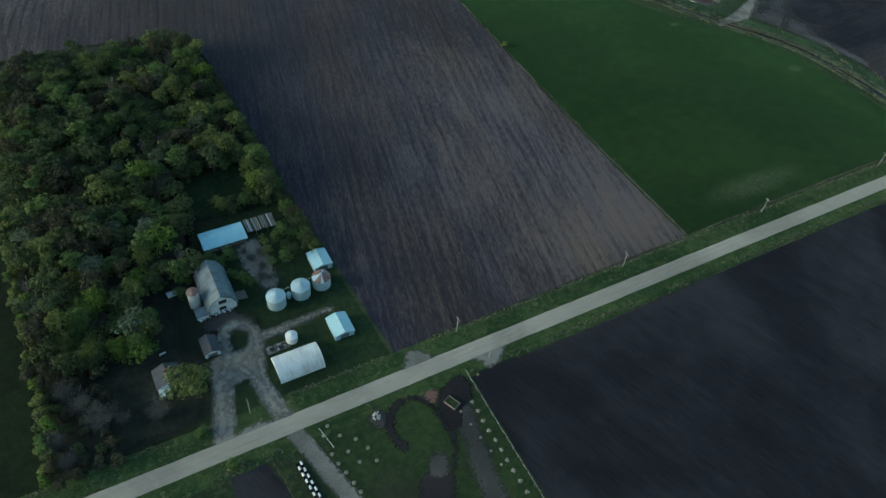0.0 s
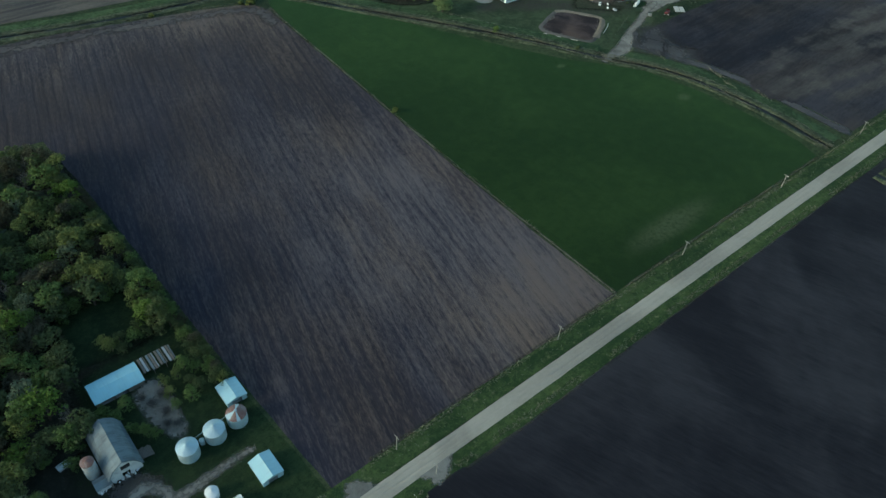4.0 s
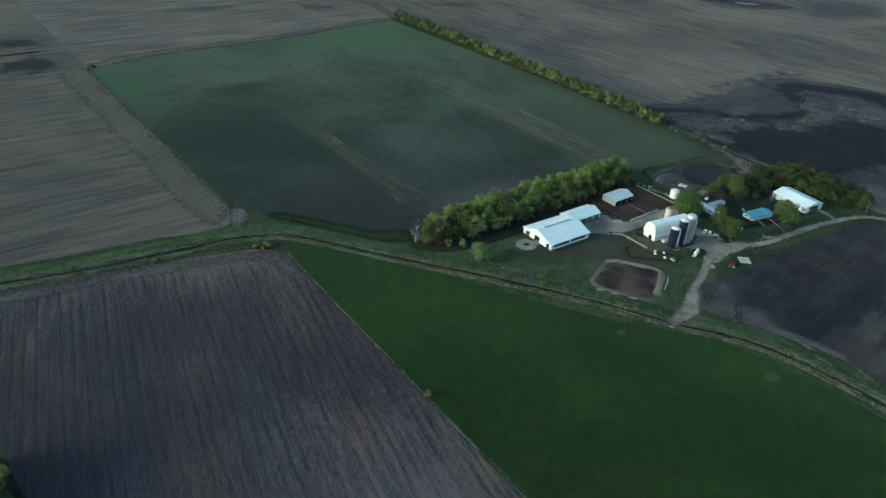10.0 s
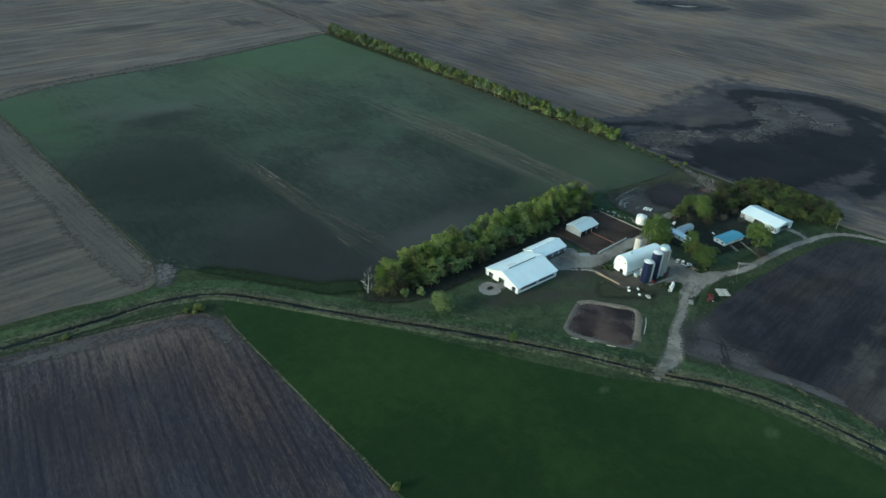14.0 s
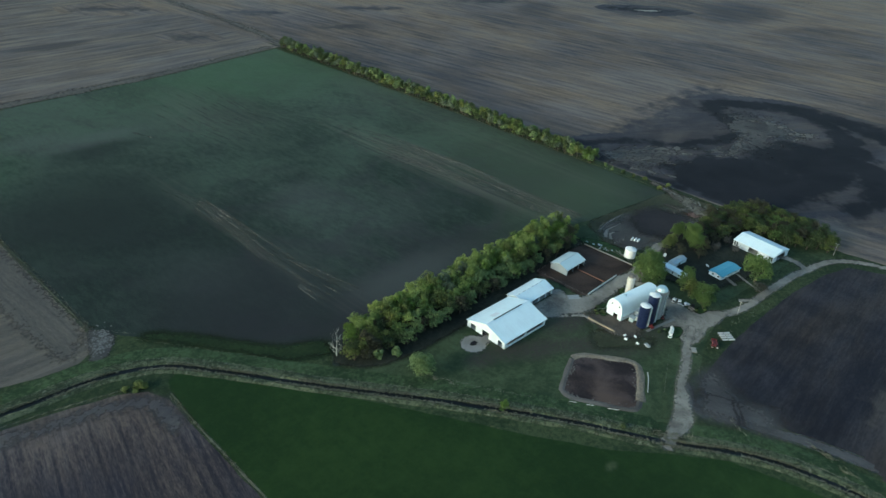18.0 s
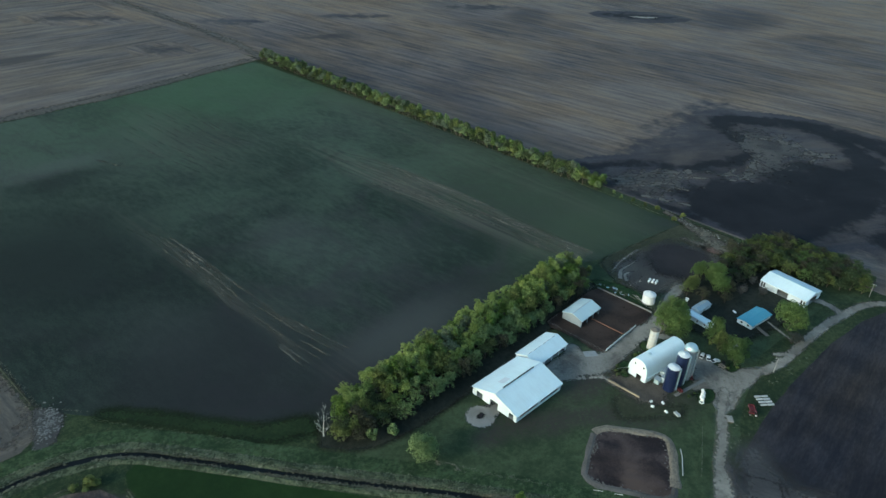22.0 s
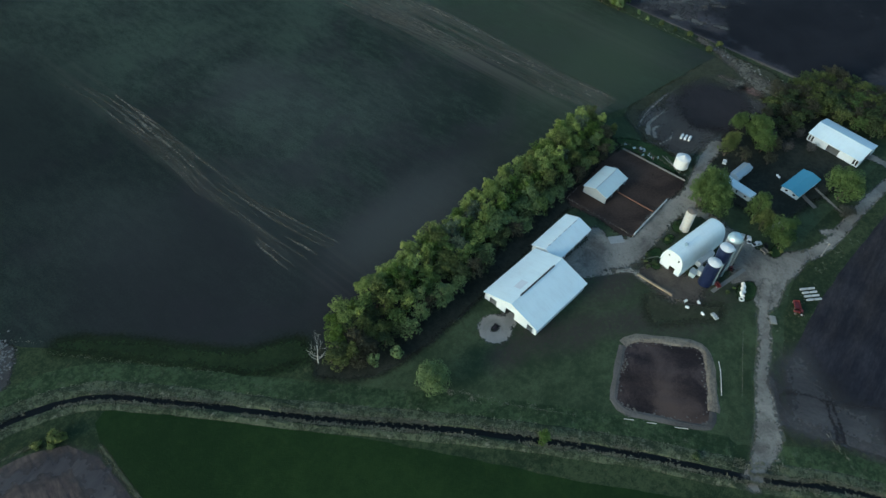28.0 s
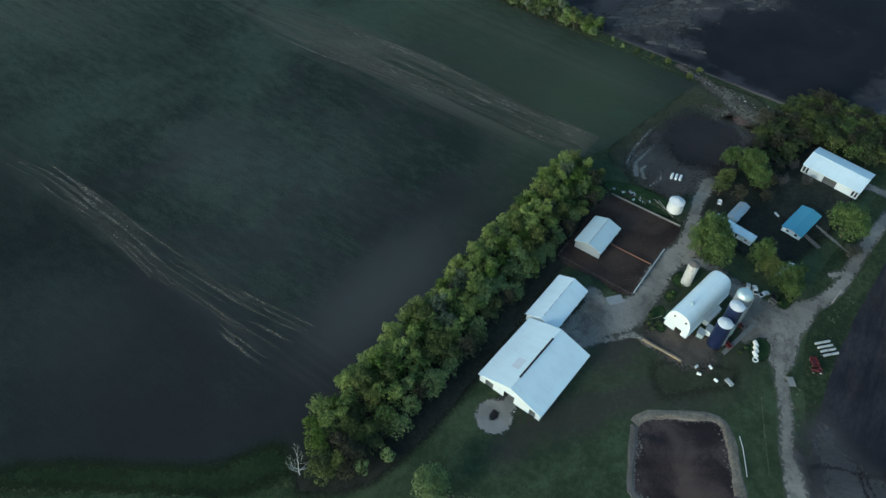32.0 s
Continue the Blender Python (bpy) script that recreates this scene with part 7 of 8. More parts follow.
# tree line along the field
yy = 456.0
while yy < 938:
    dense = yy > 492
    for side in ((-3.6, 0.2, 3.8) if dense else (0,)):
        far_tree(639.5 + side + pick.uniform(-1.4, 1.4), yy + pick.uniform(-2, 2), pick.uniform(3.4, 5.4) if dense else pick.uniform(1.4, 2.4), (pick.uniform(11, 16) if abs(side) < 1 else pick.uniform(7, 13)) if dense else pick.uniform(2.4, 4.6), FAR if dense else BUSHES,
                 pick.choices(("leaf_olive", "leaf_mid", "leaf_grey", "leaf_dark", "leaf_cool"), (1.5, 1.5, 2, 6, 1.5))[0], "tree_line")
    yy += pick.uniform(4.4, 6.2) if dense else pick.uniform(8, 12)
tree(637.5, 500, 5.6, 9.5, ROUND, "leaf_lime", "", label="large pale lime-green tree at a field boundary")
for x, y in ((641, 447), (644, 428), (634, 430)):
    tree(x, y, 2.4, 3.6, BUSHES, "leaf_olive", "field boundary shrubs", "shrub", "olive shrub on a field boundary", "shrub")

join_stand("woodland", "dense mixed wood in early spring leaf", "woodland")
join_stand("hedge", "row of young bright green trees along a field", "hedge")
join_stand("grove", "dark grove of broadleaf trees behind a shed", "grove")
join_stand("tree_line", "long line of olive-green trees between fields", "tree line")


# ---- lagoon ----
LAGOON = [(402.5, 354.6), (407.5, 352.6), (414.2, 345), (422.2, 333.4), (422.4, 329), (418.8, 325.6), (405.5, 317.2), (395.5, 312), (392.3, 312), (389, 316.2), (380.8, 331), (377.2, 338.4), (377.8, 343.2), (381.5, 346.2)]
loop = smooth_line(LAGOON + LAGOON[:1], 2.0)
rim = thing("slurry_lagoon", 0, 0, label="square earth-walled slurry lagoon with a dark brown crust", category="lagoon")
third = len(loop)
ribbon("earth_rim", loop[:int(third * 0.48)] , [(-3.3, 0.03), (-2.2, 0.34), (-0.9, 0.5), (0.2, 0.42), (1.2, 0.15)], "straw", "", "", 0.9, 2, rim)
ribbon("earth_rim", loop[int(third * 0.48) - 1:], [(-2.1, 0.03), (-1.2, 0.3), (-0.2, 0.4), (0.9, 0.15)], "earth", "", "", 0.6, 3, rim)
sheet("slurry", [(p.x, p.y) for p in loop[:-1:2]], 0.18, "slurry", "", "", 0, 0, 0, rim)
clod = random.Random(8)
bm = bmesh.new()
for k in range(260):
    q = loop[clod.randrange(len(loop) - 1)]
    inward = (Vector((400, 333, 0)) - q).normalized() * clod.uniform(-0.6, 1.7) * (1 if clod.random() < 0.8 else 1.6)
    c, w = q + inward + Vector((clod.gauss(0, 0.8), clod.gauss(0, 0.8), 0)), clod.uniform(0.15, 0.55)
    lathe(bm, [(w, 0.0), (w * 0.8, w * 0.35), (0.02, w * 0.55)], 6, c.x, c.y)
bmesh.ops.translate(bm, verts=bm.verts, vec=(0, 0, 0.17))
tagged(part("clods", bm, "earth", rim), kind="stuff")
for way in ([(422.4, 321.6), (418.6, 318.9), (415.0, 317.0), (411.5, 315.2), (408.3, 313.6)], [(373.1, 337.4), (375.2, 334.2)], [(377.6, 330.0), (379.8, 327.0)], [(383.1, 321.0), (386.0, 316.8)]):
    pipe = thing("pipe", way[0][0], way[0][1], label="pale plastic pipe lying on grass", category="pipe", group="pipes by the lagoon")
    for a, b in zip(way, way[1:]):
        bm = bmesh.new()
        rod(bm, (a[0] - way[0][0], a[1] - way[0][1], 0.2), (b[0] - way[0][0], b[1] - way[0][1], 0.2), 0.17, seg=8)
        part("tube", bm, "stave" if len(way) > 2 else "silo_pale", pipe)

# ---- ring track by the barn door ----
RING_X, RING_Y = 373.0, 399.4
ring = [(RING_X + 4.5 * math.cos(a * math.pi / 18), RING_Y + 4.1 * math.sin(a * math.pi / 18)) for a in range(37)]
worn("ring_track", 0.09, "ring_soft", "round trodden track by a barn door", "track", strokes=[(ring, 5.7, 5.7), ([(RING_X + 5, RING_Y - 1.0), (379.5, 397.2), (383.5, 397.6)], 7.0, 5.0)], soft=0.7, cell=0.4, step=1.0)
worn("ring_middle", 0.10, "loam_soft", "dark trodden soil inside a ring track", "soil", areas=[[(RING_X + 0.4 + 2.3 * math.cos(a), RING_Y + 0.2 + 1.3 * math.sin(a)) for a in np.arange(0, 6.2, 0.6)]], soft=0.7, cell=0.4)
worn("door_apron", 0.08, "earth_soft", "trodden earth at a barn door", "track", areas=[[(375, 402.5), (384, 402), (384, 395), (377, 394.5)]], soft=1.0, cell=0.5)

# ---- cattle yard ----
def post_fence(name, pts, step, h, label, rails=(0.5, 1.0), mat="wood", r=0.07, rail_r=0.03):
    ob = thing(name, pts[0][0], pts[0][1], label=label, category="fence")
    o = Vector((*pts[0], 0))
    pm = bmesh.new()
    rod(pm, (0, 0, -0.1), (0, 0, h), r, r * 0.85, 6)
    me = bpy.data.meshes.new("post")
    pm.to_mesh(me), pm.free(), me.materials.append(M[mat])
    for a, b in zip(pts, pts[1:]):
        a, b = Vector((*a, 0)) - o, Vector((*b, 0)) - o
        k = max(1, round((b - a).length / step))
        for i in range(k + (1 if b == Vector((*pts[-1], 0)) - o else 0)):
            p = new("post", me)
            p.parent, p.location = ob, a.lerp(b, i / k)
        for z in rails:
            bm = bmesh.new()
            rod(bm, a + Vector((0, 0, z)), b + Vector((0, 0, z)), rail_r, seg=4)
            part("rail", bm, mat, ob)
    return ob


wallc = thing("concrete_wall", 477, 383.8, label="low pale concrete wall of a cattle yard", category="wall")
for k in range(8):
    bm = bmesh.new()
    box(bm, -16.2 + 4.05 * k, -16.2 + 4.05 * k + 4.0, -0.2, 0.2, 0, 1.3)
    bevel(bm, 0.04)
    part("wall_block", bm, "stave", wallc)
wallw = thing("concrete_wall", 512.6, 402, label="low grey concrete wall along a cattle yard", category="wall")
for k in range(9):
    bm = bmesh.new()
    box(bm, -0.12 - 0.06 * k, 0.12 - 0.06 * k, -18 + 4.05 * k, -18 + 4.05 * k + 4.0, 0, 1.1)
    bevel(bm, 0.03)
    part("wall_block", bm, "worn_concrete", wallw)
bunk = thing("feed_rail", 481.3, 395, label="rusty brown feed rail across a cattle yard", category="feed rail")
for k in range(7):
    bm = bmesh.new()
    box(bm, -0.25 - 0.02 * k, 0.25 - 0.02 * k, -10.2 + 3 * k, -10.2 + 3 * k + 2.95, 0, 0.6)
    bevel(bm, 0.05)
    part("rail_section", bm, "rust_rail", bunk)
post_fence("pen_fence", [(459.4, 384), (459.4, 421), (468, 421)], 3.0, 1.4, "grey wooden rail fence of a cattle yard")
post_fence("pen_fence", [(516, 383.5), (518.5, 404), (517, 422), (505, 423)], 3.0, 1.4, "grey wooden rail fence behind a cattle yard")
plank = thing("plank_barrier", 440.4, 361.5, label="tan plank barrier before a barn", category="barrier")
for k in range(9):
    bm = bmesh.new()
    box(bm, -0.45, 0.45, -8.8 + 1.95 * k, -8.8 + 1.95 * k + 1.85, 0.0, 0.8 + 0.08 * math.sin(k))
    bevel(bm, 0.05)
    part("plank", bm, "tan_wood", plank)
slab2 = thing("concrete_slab", 452.5, 388.5, label="cracked pale concrete slab", category="slab")
bm = bmesh.new()
box(bm, -3.6, 3.6, -2.2, 2.2, 0.0, 0.16)
bevel(bm, 0.04)
part("slab", bm, "concrete", slab2)
slab2.rotation_euler = (0, 0, radians(-38))
rampc = thing("concrete_ramp", 468, 337.4, label="long low concrete strip below silos", category="slab")
for k in range(6):
    bm = bmesh.new()
    box(bm, -13.5 + 3.9 * k, -13.5 + 3.9 * k + 3.85, -0.9, 0.9, 0, 0.18)
    bevel(bm, 0.03)
    part("slab", bm, "worn_concrete", rampc)
rampc.rotation_euler = (0, 0, radians(-13))

# ---- small things ----
def hutch(x, y, turn, group="calf hutches", s=1.0, label="white plastic calf hutch with a dark doorway"):
    ob = thing("calf_hutch", x, y, turn=turn, label=label, category="calf hutch", group=group)
    prof = [(-0.65 * s, 0), (-0.65 * s, 0.8 * s), (-0.42 * s, 1.2 * s), (0, 1.38 * s), (0.42 * s, 1.2 * s), (0.65 * s, 0.8 * s), (0.65 * s, 0)]
    bm = bmesh.new()
    prism(bm, prof, -1.15 * s, 1.15 * s, 0)
    bevel(bm, 0.05)
    part("shell", bm, "plastic", ob)
    bm = bmesh.new()
    prism(bm, [(-0.35 * s, 0.05), (-0.35 * s, 0.9 * s), (0, 1.1 * s), (0.35 * s, 0.9 * s), (0.35 * s, 0.05)], 1.14 * s, 1.17 * s, 0)
    part("doorway", bm, "dark", ob)
    return ob


for x, y, a in ((462.4, 329.6, 40), (465.0, 330.2, 40), (467.6, 331.2, 40), (441.6, 346.8, 160), (439.0, 344.6, 100), (445.0, 342.0, 60), (440.4, 337.9, 75)):
    hutch(x, y, a, "hutches by the lane", 1.2 if x > 450 else 0.72)
for k in range(6):
    hutch(511.5 + 2.1 * k, 336.4 - 0.6 * k, 110, "row of hutches under trees", 1.1)
for k in range(12):
    for j in range(2):
        x, y = 24.9 + 0.14 * k + 1.35 * j, 116.0 - 1.35 * k + 0.15 * j
        if (k + j) % 2:
            hutch(x, y, 96, "hutch rows by a drive", 0.62)
        else:
            # dark square cell of four black panels, alternating with the white hutches
            ob = thing("dark_cell", x, y, turn=6, label="small dark panelled cell between calf hutches", category="pen", group="pens between the hutches")
            bm = bmesh.new()
            box(bm, -0.55, 0.55, -0.55, 0.55, 0.0, 0.08)
            part("bedding", bm, "dark", ob)
            for a, b, c, d in ((-0.58, 0.58, -0.58, -0.54), (-0.58, 0.58, 0.54, 0.58), (-0.58, -0.54, -0.54, 0.54), (0.54, 0.58, -0.54, 0.54)):
                bm = bmesh.new()
                box(bm, a, b, c, d, 0.0, 0.7)
                part("panel", bm, "black", ob)


def tyre(x, y, r=0.8, group="tyres", mat="plastic", label="white-painted tyre lying flat"):
    ob = thing("tyre", x, y, label=label, category="tyre", group=group)
    bm = bmesh.new()
    rings = [(r + 0.28 * math.cos(t * math.pi / 4), 0.25 + 0.22 * math.sin(t * math.pi / 4)) for t in range(9)]
    lathe(bm, rings, 18, cap=False)
    part("ring", bm, mat, ob)


crate = thing("grey_crate", 442.8, 333.3, turn=65, label="low grey weathered crate on trodden grass", category="crate")
bm = bmesh.new()
box(bm, -1.7, 1.7, -0.9, 0.9, 0.0, 0.7)
bevel(bm, 0.06)
part("box", bm, "grey_wrap", crate)
for u in (-1.2, 0.0, 1.2):
    bm = bmesh.new()
    box(bm, u - 0.08, u + 0.08, -0.93, 0.93, 0.702, 0.74)
    part("batten", bm, "wood", crate)
tyre(460.0, 328.6, 1.0, "", "plastic", "white ring feeder lying on grass")
for x, y in ((37.1, 114.8), (37.8, 110.5), (38.9, 106.4), (39.8, 101.7), (40.6, 97.7), (49.4, 111.5), (42.6, 113.3), (42.3, 120.3), (46.9, 116.6), (44.6, 107.9), (50.2, 105.8), (37.1, 122.8), (39.7, 125.8)):
    tyre(x, y, 0.45, "old feeder rings in a pasture", "dull_hay", "pale old feeder ring in the grass")
for k in range(13):
    ob = thing("hay_pile", 92.3 - 0.03 * k + 0.2 * math.sin(k * 1.7), 111.8 - 4.35 * k, label="small pale heap of hay on cattle ground", category="hay pile", group="hay heaps along a fence")
    bm = bmesh.new()
    lathe(bm, [(0.85, 0), (0.75, 0.2), (0.4, 0.4), (0, 0.46)], 12)
    for v in bm.verts:
        v.co.x *= 1 + 0.25 * math.sin(3 * v.co.y + k)
        v.co.y *= 1 + 0.2 * math.sin(4 * v.co.x + 2 * k)
    part("heap", bm, "dull_hay", ob)
for k in range(5):
    ob = thing("hay_pile", 86.5 + 0.7 * k, 110 - 6.2 * k, label="scattered pale hay heap", category="hay pile", group="scattered hay heaps")
    bm = bmesh.new()
    lathe(bm, [(0.6, 0), (0.5, 0.15), (0.3, 0.3), (0, 0.34)], 10)
    part("heap", bm, "dull_hay", ob)
feeder = thing("hay_feeder", 85, 114.5, label="rectangular wooden hay feeder standing in black mud", category="feeder")
for x0, x1, y0, y1 in ((-1.7, 1.7, -2.6, -2.4), (-1.7, 1.7, 2.4, 2.6), (-1.7, -1.5, -2.4, 2.4), (1.5, 1.7, -2.4, 2.4)):
    bm = bmesh.new()
    box(bm, x0, x1, y0, y1, 0.1, 1.1)
    part("side", bm, "wood", feeder)
bm = bmesh.new()
box(bm, -1.45, 1.45, -2.35, 2.35, 0.1, 0.8)
part("hay", bm, "pasture", feeder)
feeder.rotation_euler = (0, 0, radians(25))
pile = thing("stone_heap", 57.6, 122.0, label="heap of grey field stones on a pale patch", category="stone heap")
srnd = random.Random(3)
for k in range(26):
    bm = bmesh.new()
    bmesh.ops.create_icosphere(bm, subdivisions=1, radius=srnd.uniform(0.25, 0.6))
    for v in bm.verts:
        v.co *= srnd.uniform(0.8, 1.15)
    a, d = srnd.uniform(0, 6.28), srnd.uniform(0, 1.9)
    ob = part("stone", bm, "concrete", pile)
    ob.location = (d * math.cos(a), d * math.sin(a), 0.25 + max(0, 0.7 - d * 0.35))
rk = thing("rock_pile", 231.5, 527, label="pile of pale field stones at a field corner", category="rock pile")
for k in range(240):
    bm = bmesh.new()
    bmesh.ops.create_icosphere(bm, subdivisions=1, radius=srnd.uniform(0.18, 0.5))
    for v in bm.verts:
        v.co *= srnd.uniform(0.75, 1.2)
    u, w = srnd.gauss(0, 1) * 6.0, srnd.gauss(0, 1) * 2.4
    ob = part("stone", bm, "field_stone", rk)
    ob.location, ob.scale = (u * 0.5 - w * 0.86, 4.0 + u * 0.86 + w * 0.5, 0.1), (1.2, 1.0, 0.55)


def wheel(bm_list, parent, x, y, r, w):
    bm = bmesh.new()
    lathe(bm, [(r * 0.55, -w / 2), (r * 0.9, -w / 2), (r, -w / 3), (r, w / 3), (r * 0.9, w / 2), (r * 0.55, w / 2), (r * 0.55, -w / 2)], 18, cap=False)
    ob = part("tyre", bm, "black", parent)
    ob.matrix_basis = pose(x, y, r, 90, 0, 0)
    bm = bmesh.new()
    lathe(bm, [(0.0, -w / 4), (r * 0.56, -w / 4), (r * 0.56, w / 4), (0.0, w / 4)], 14, cap=False)
    rim_ob = part("rim", bm, "stave", ob)


def tractor(x, y, turn, label):
    ob = thing("tractor", x, y, turn=turn, label=label, category="tractor", group="red farm machines")
    bm = bmesh.new()
    box(bm, 0.2, 2.6, -0.45, 0.45, 0.9, 1.65)
    bevel(bm, 0.12, 2)
    part("bonnet", bm, "red", ob)
    bm = bmesh.new()
    box(bm, -1.1, 0.3, -0.7, 0.7, 0.8, 1.5), box(bm, -0.9, 0.15, -0.65, 0.65, 2.45, 2.6)
    for px in (-0.85, 0.1):
        for py in (-0.6, 0.6):
            box(bm, px - 0.04, px + 0.04, py - 0.04, py + 0.04, 1.5, 2.45)
    part("cab", bm, "red", ob)
    bm = bmesh.new()
    box(bm, -0.8, 0.05, -0.56, 0.56, 1.5, 2.44)
    part("cab_glass", bm, "glass", ob)
    for wx, wy, r, w in ((-0.7, -1.0, 0.85, 0.5), (-0.7, 1.0, 0.85, 0.5), (2.1, -0.8, 0.5, 0.3), (2.1, 0.8, 0.5, 0.3)):
        wheel(None, ob, wx, wy, r, w)
    bm = bmesh.new()
    rod(bm, (1.6, 0.25, 1.6), (1.6, 0.25, 2.5), 0.06)
    part("exhaust", bm, "black", ob)
    return ob


def wagon(x, y, turn, lx, ly, body, label, category="wagon", group=""):
    ob = thing("farm_wagon", x, y, turn=turn, label=label, category=category, group=group)
    bm = bmesh.new()
    box(bm, -lx / 2, lx / 2, -ly / 2, ly / 2, 0.7, 0.85)
    for a, b, c, d in ((-lx / 2, lx / 2, -ly / 2, -ly / 2 + 0.08), (-lx / 2, lx / 2, ly / 2 - 0.08, ly / 2), (-lx / 2, -lx / 2 + 0.08, -ly / 2 + 0.08, ly / 2 - 0.08), (lx / 2 - 0.08, lx / 2, -ly / 2 + 0.08, ly / 2 - 0.08)):
        box(bm, a, b, c, d, 0.85, 1.5)
    part("box_body", bm, body, ob)
    for wx in (-lx / 3, lx / 3):
        for wy in (-ly / 2 - 0.1, ly / 2 + 0.1):
            wheel(None, ob, wx, wy, 0.4, 0.25)
    bm = bmesh.new()
    rod(bm, (lx / 2, 0, 0.6), (lx / 2 + 1.8, 0, 0.35), 0.06)
    part("drawbar", bm, "black", ob)
    return ob


tractor(472.6, 340.2, 30, "red farm tractor parked below silos")
wagon(459.5, 340.2, 60, 3.0, 1.6, "red", "small red feed cart at the foot of a silo", group="red farm machines")
wagon(473.5, 308.6, 35, 4.6, 2.6, "red", "faded red farm implement parked on grass", group="red farm machines")
tractor(470.2, 306.2, 120, "old red tractor parked on grass")
pal = thing("pallet_stack", 458.5, 313.4, turn=35, label="weathered grey pallet platform on the lane", category="pallet")
for k in range(7):
    bm = bmesh.new()
    box(bm, -2.2, 2.2, -1.4 + 0.4 * k, -1.4 + 0.4 * k + 0.34, 0.5, 0.6)
    part("slat", bm, "pole_wood", pal)
for u in (-1.9, 0, 1.9):
    bm = bmesh.new()
    box(bm, u - 0.12, u + 0.12, -1.4, 1.36, 0.0, 0.5)
    part("bearer", bm, "wood", pal)
for k in range(4):
    for j in range(2):
        ob = thing("wrapped_bale", 481.0 + 1.3 * k + 2.9 * j, 305.4 + 1.55 * k - 2.5 * j, 0, -40, label="long white plastic-wrapped bale on grass", category="bale", group="white wrapped bales by the field")
        bm = bmesh.new()
        box(bm, -1.7, 1.7, -0.45, 0.45, 0, 0.9)
        bevel(bm, 0.16, 2)
        part("wrap", bm, "grey_wrap", ob)
for k in range(3):
    ob = thing("wrapped_bale", 544 + 0.7 * k, 402 - 2.0 * k, 0, 10, label="white plastic-wrapped round bale roll", category="bale", group="three white bale rolls")
    bm = bmesh.new()
    lathe(bm, [(0, -2.1), (0.55, -2.05), (0.7, -1.8), (0.7, 1.8), (0.55, 2.05), (0, 2.1)], 16)
    bmesh.ops.rotate(bm, verts=bm.verts[:], cent=(0, 0, 0), matrix=Matrix.Rotation(radians(90), 3, "Y"))
    bmesh.ops.translate(bm, verts=bm.verts[:], vec=(0, 0, 0.7))
    part("wrap", bm, "plastic", ob)


def pickup(x, y, turn, paint, label):
    ob = thing("pickup_truck", x, y, turn=turn, label=label, category="vehicle", group="parked vehicles")
    bm = bmesh.new()
    prism(bm, [(-2.6, 0.5), (2.6, 0.5), (2.6, 0.95), (1.2, 1.1), (0.7, 1.7), (-0.6, 1.7), (-0.8, 1.05), (-2.6, 1.05)], -0.95, 0.95, 1)
    bevel(bm, 0.06)
    part("body", bm, paint, ob)
    bm = bmesh.new()
    prism(bm, [(1.16, 1.12), (0.72, 1.66), (-0.55, 1.66), (-0.72, 1.12)], -0.97, 0.97, 1)
    part("windows", bm, "glass", ob)
    bm = bmesh.new()
    box(bm, -2.5, -0.9, -0.8, 0.8, 1.04, 1.07)
    part("bed", bm, "black", ob)
    for wx in (-1.6, 1.7):
        for wy in (-0.85, 0.85):
            wheel(None, ob, wx, wy, 0.38, 0.26)
    return ob


pickup(496.2, 341.5, 25, "plastic", "white car parked by the farm lane")
pickup(496.3, 337.5, -30, "plastic", "white pickup parked by the farm lane")
pickup(495.4, 344.6, 10, "grey_wrap", "grey car parked by the farm lane")
wagon(494.4, 333.0, 70, 3.4, 2.0, "wood", "weathered wooden cart beside parked vehicles")
wagon(497.5, 333.6, 20, 3.2, 1.8, "black", "dark cart beside parked vehicles")
wagon(540.5, 375.2, 15, 3.2, 1.8, "plastic", "small white wagon near trees")
pickup(5.0, 170.9, 20, "dark", "dark car parked beside a garage")
pickup(4.6, 167.6, 15, "black", "dark pickup parked beside a garage")
bench = thing("white_bench", -5.4, 181.4, turn=10, label="white garden bench on dark grass", category="bench")
bm = bmesh.new()
box(bm, -1.3, 1.3, -0.35, 0.35, 0.42, 0.5)
part("seat", bm, "plastic", bench)
for u in (-1.1, 1.1):
    bm = bmesh.new()
    box(bm, u - 0.08, u + 0.08, -0.3, 0.3, 0, 0.42)
    part("leg", bm, "plastic", bench)
cart = thing("small_coop", 5.0, 208.6, turn=10, label="small pale animal coop on dark grass", category="coop")
bm = bmesh.new()
box(bm, -1.9, 1.9, -1.0, 1.0, 0, 1.3)
part("walls", bm, "peeling", cart)
bm = bmesh.new()
prism(bm, [(-1.3, 1.25), (0, 1.8), (1.3, 1.25), (1.3, 1.33), (0, 1.88), (-1.3, 1.33)], -2.1, 2.1, 0)
part("roof", bm, "roof_galv", cart)
prop = thing("gas_tank", 551, 349.5, turn=60, label="small white bench beside a house", category="bench")
bm = bmesh.new()
box(bm, -1.4, 1.4, -0.4, 0.4, 0.0, 0.8)
bevel(bm, 0.12, 2)
part("tank", bm, "plastic", prop)
prop.name = "white_chest"

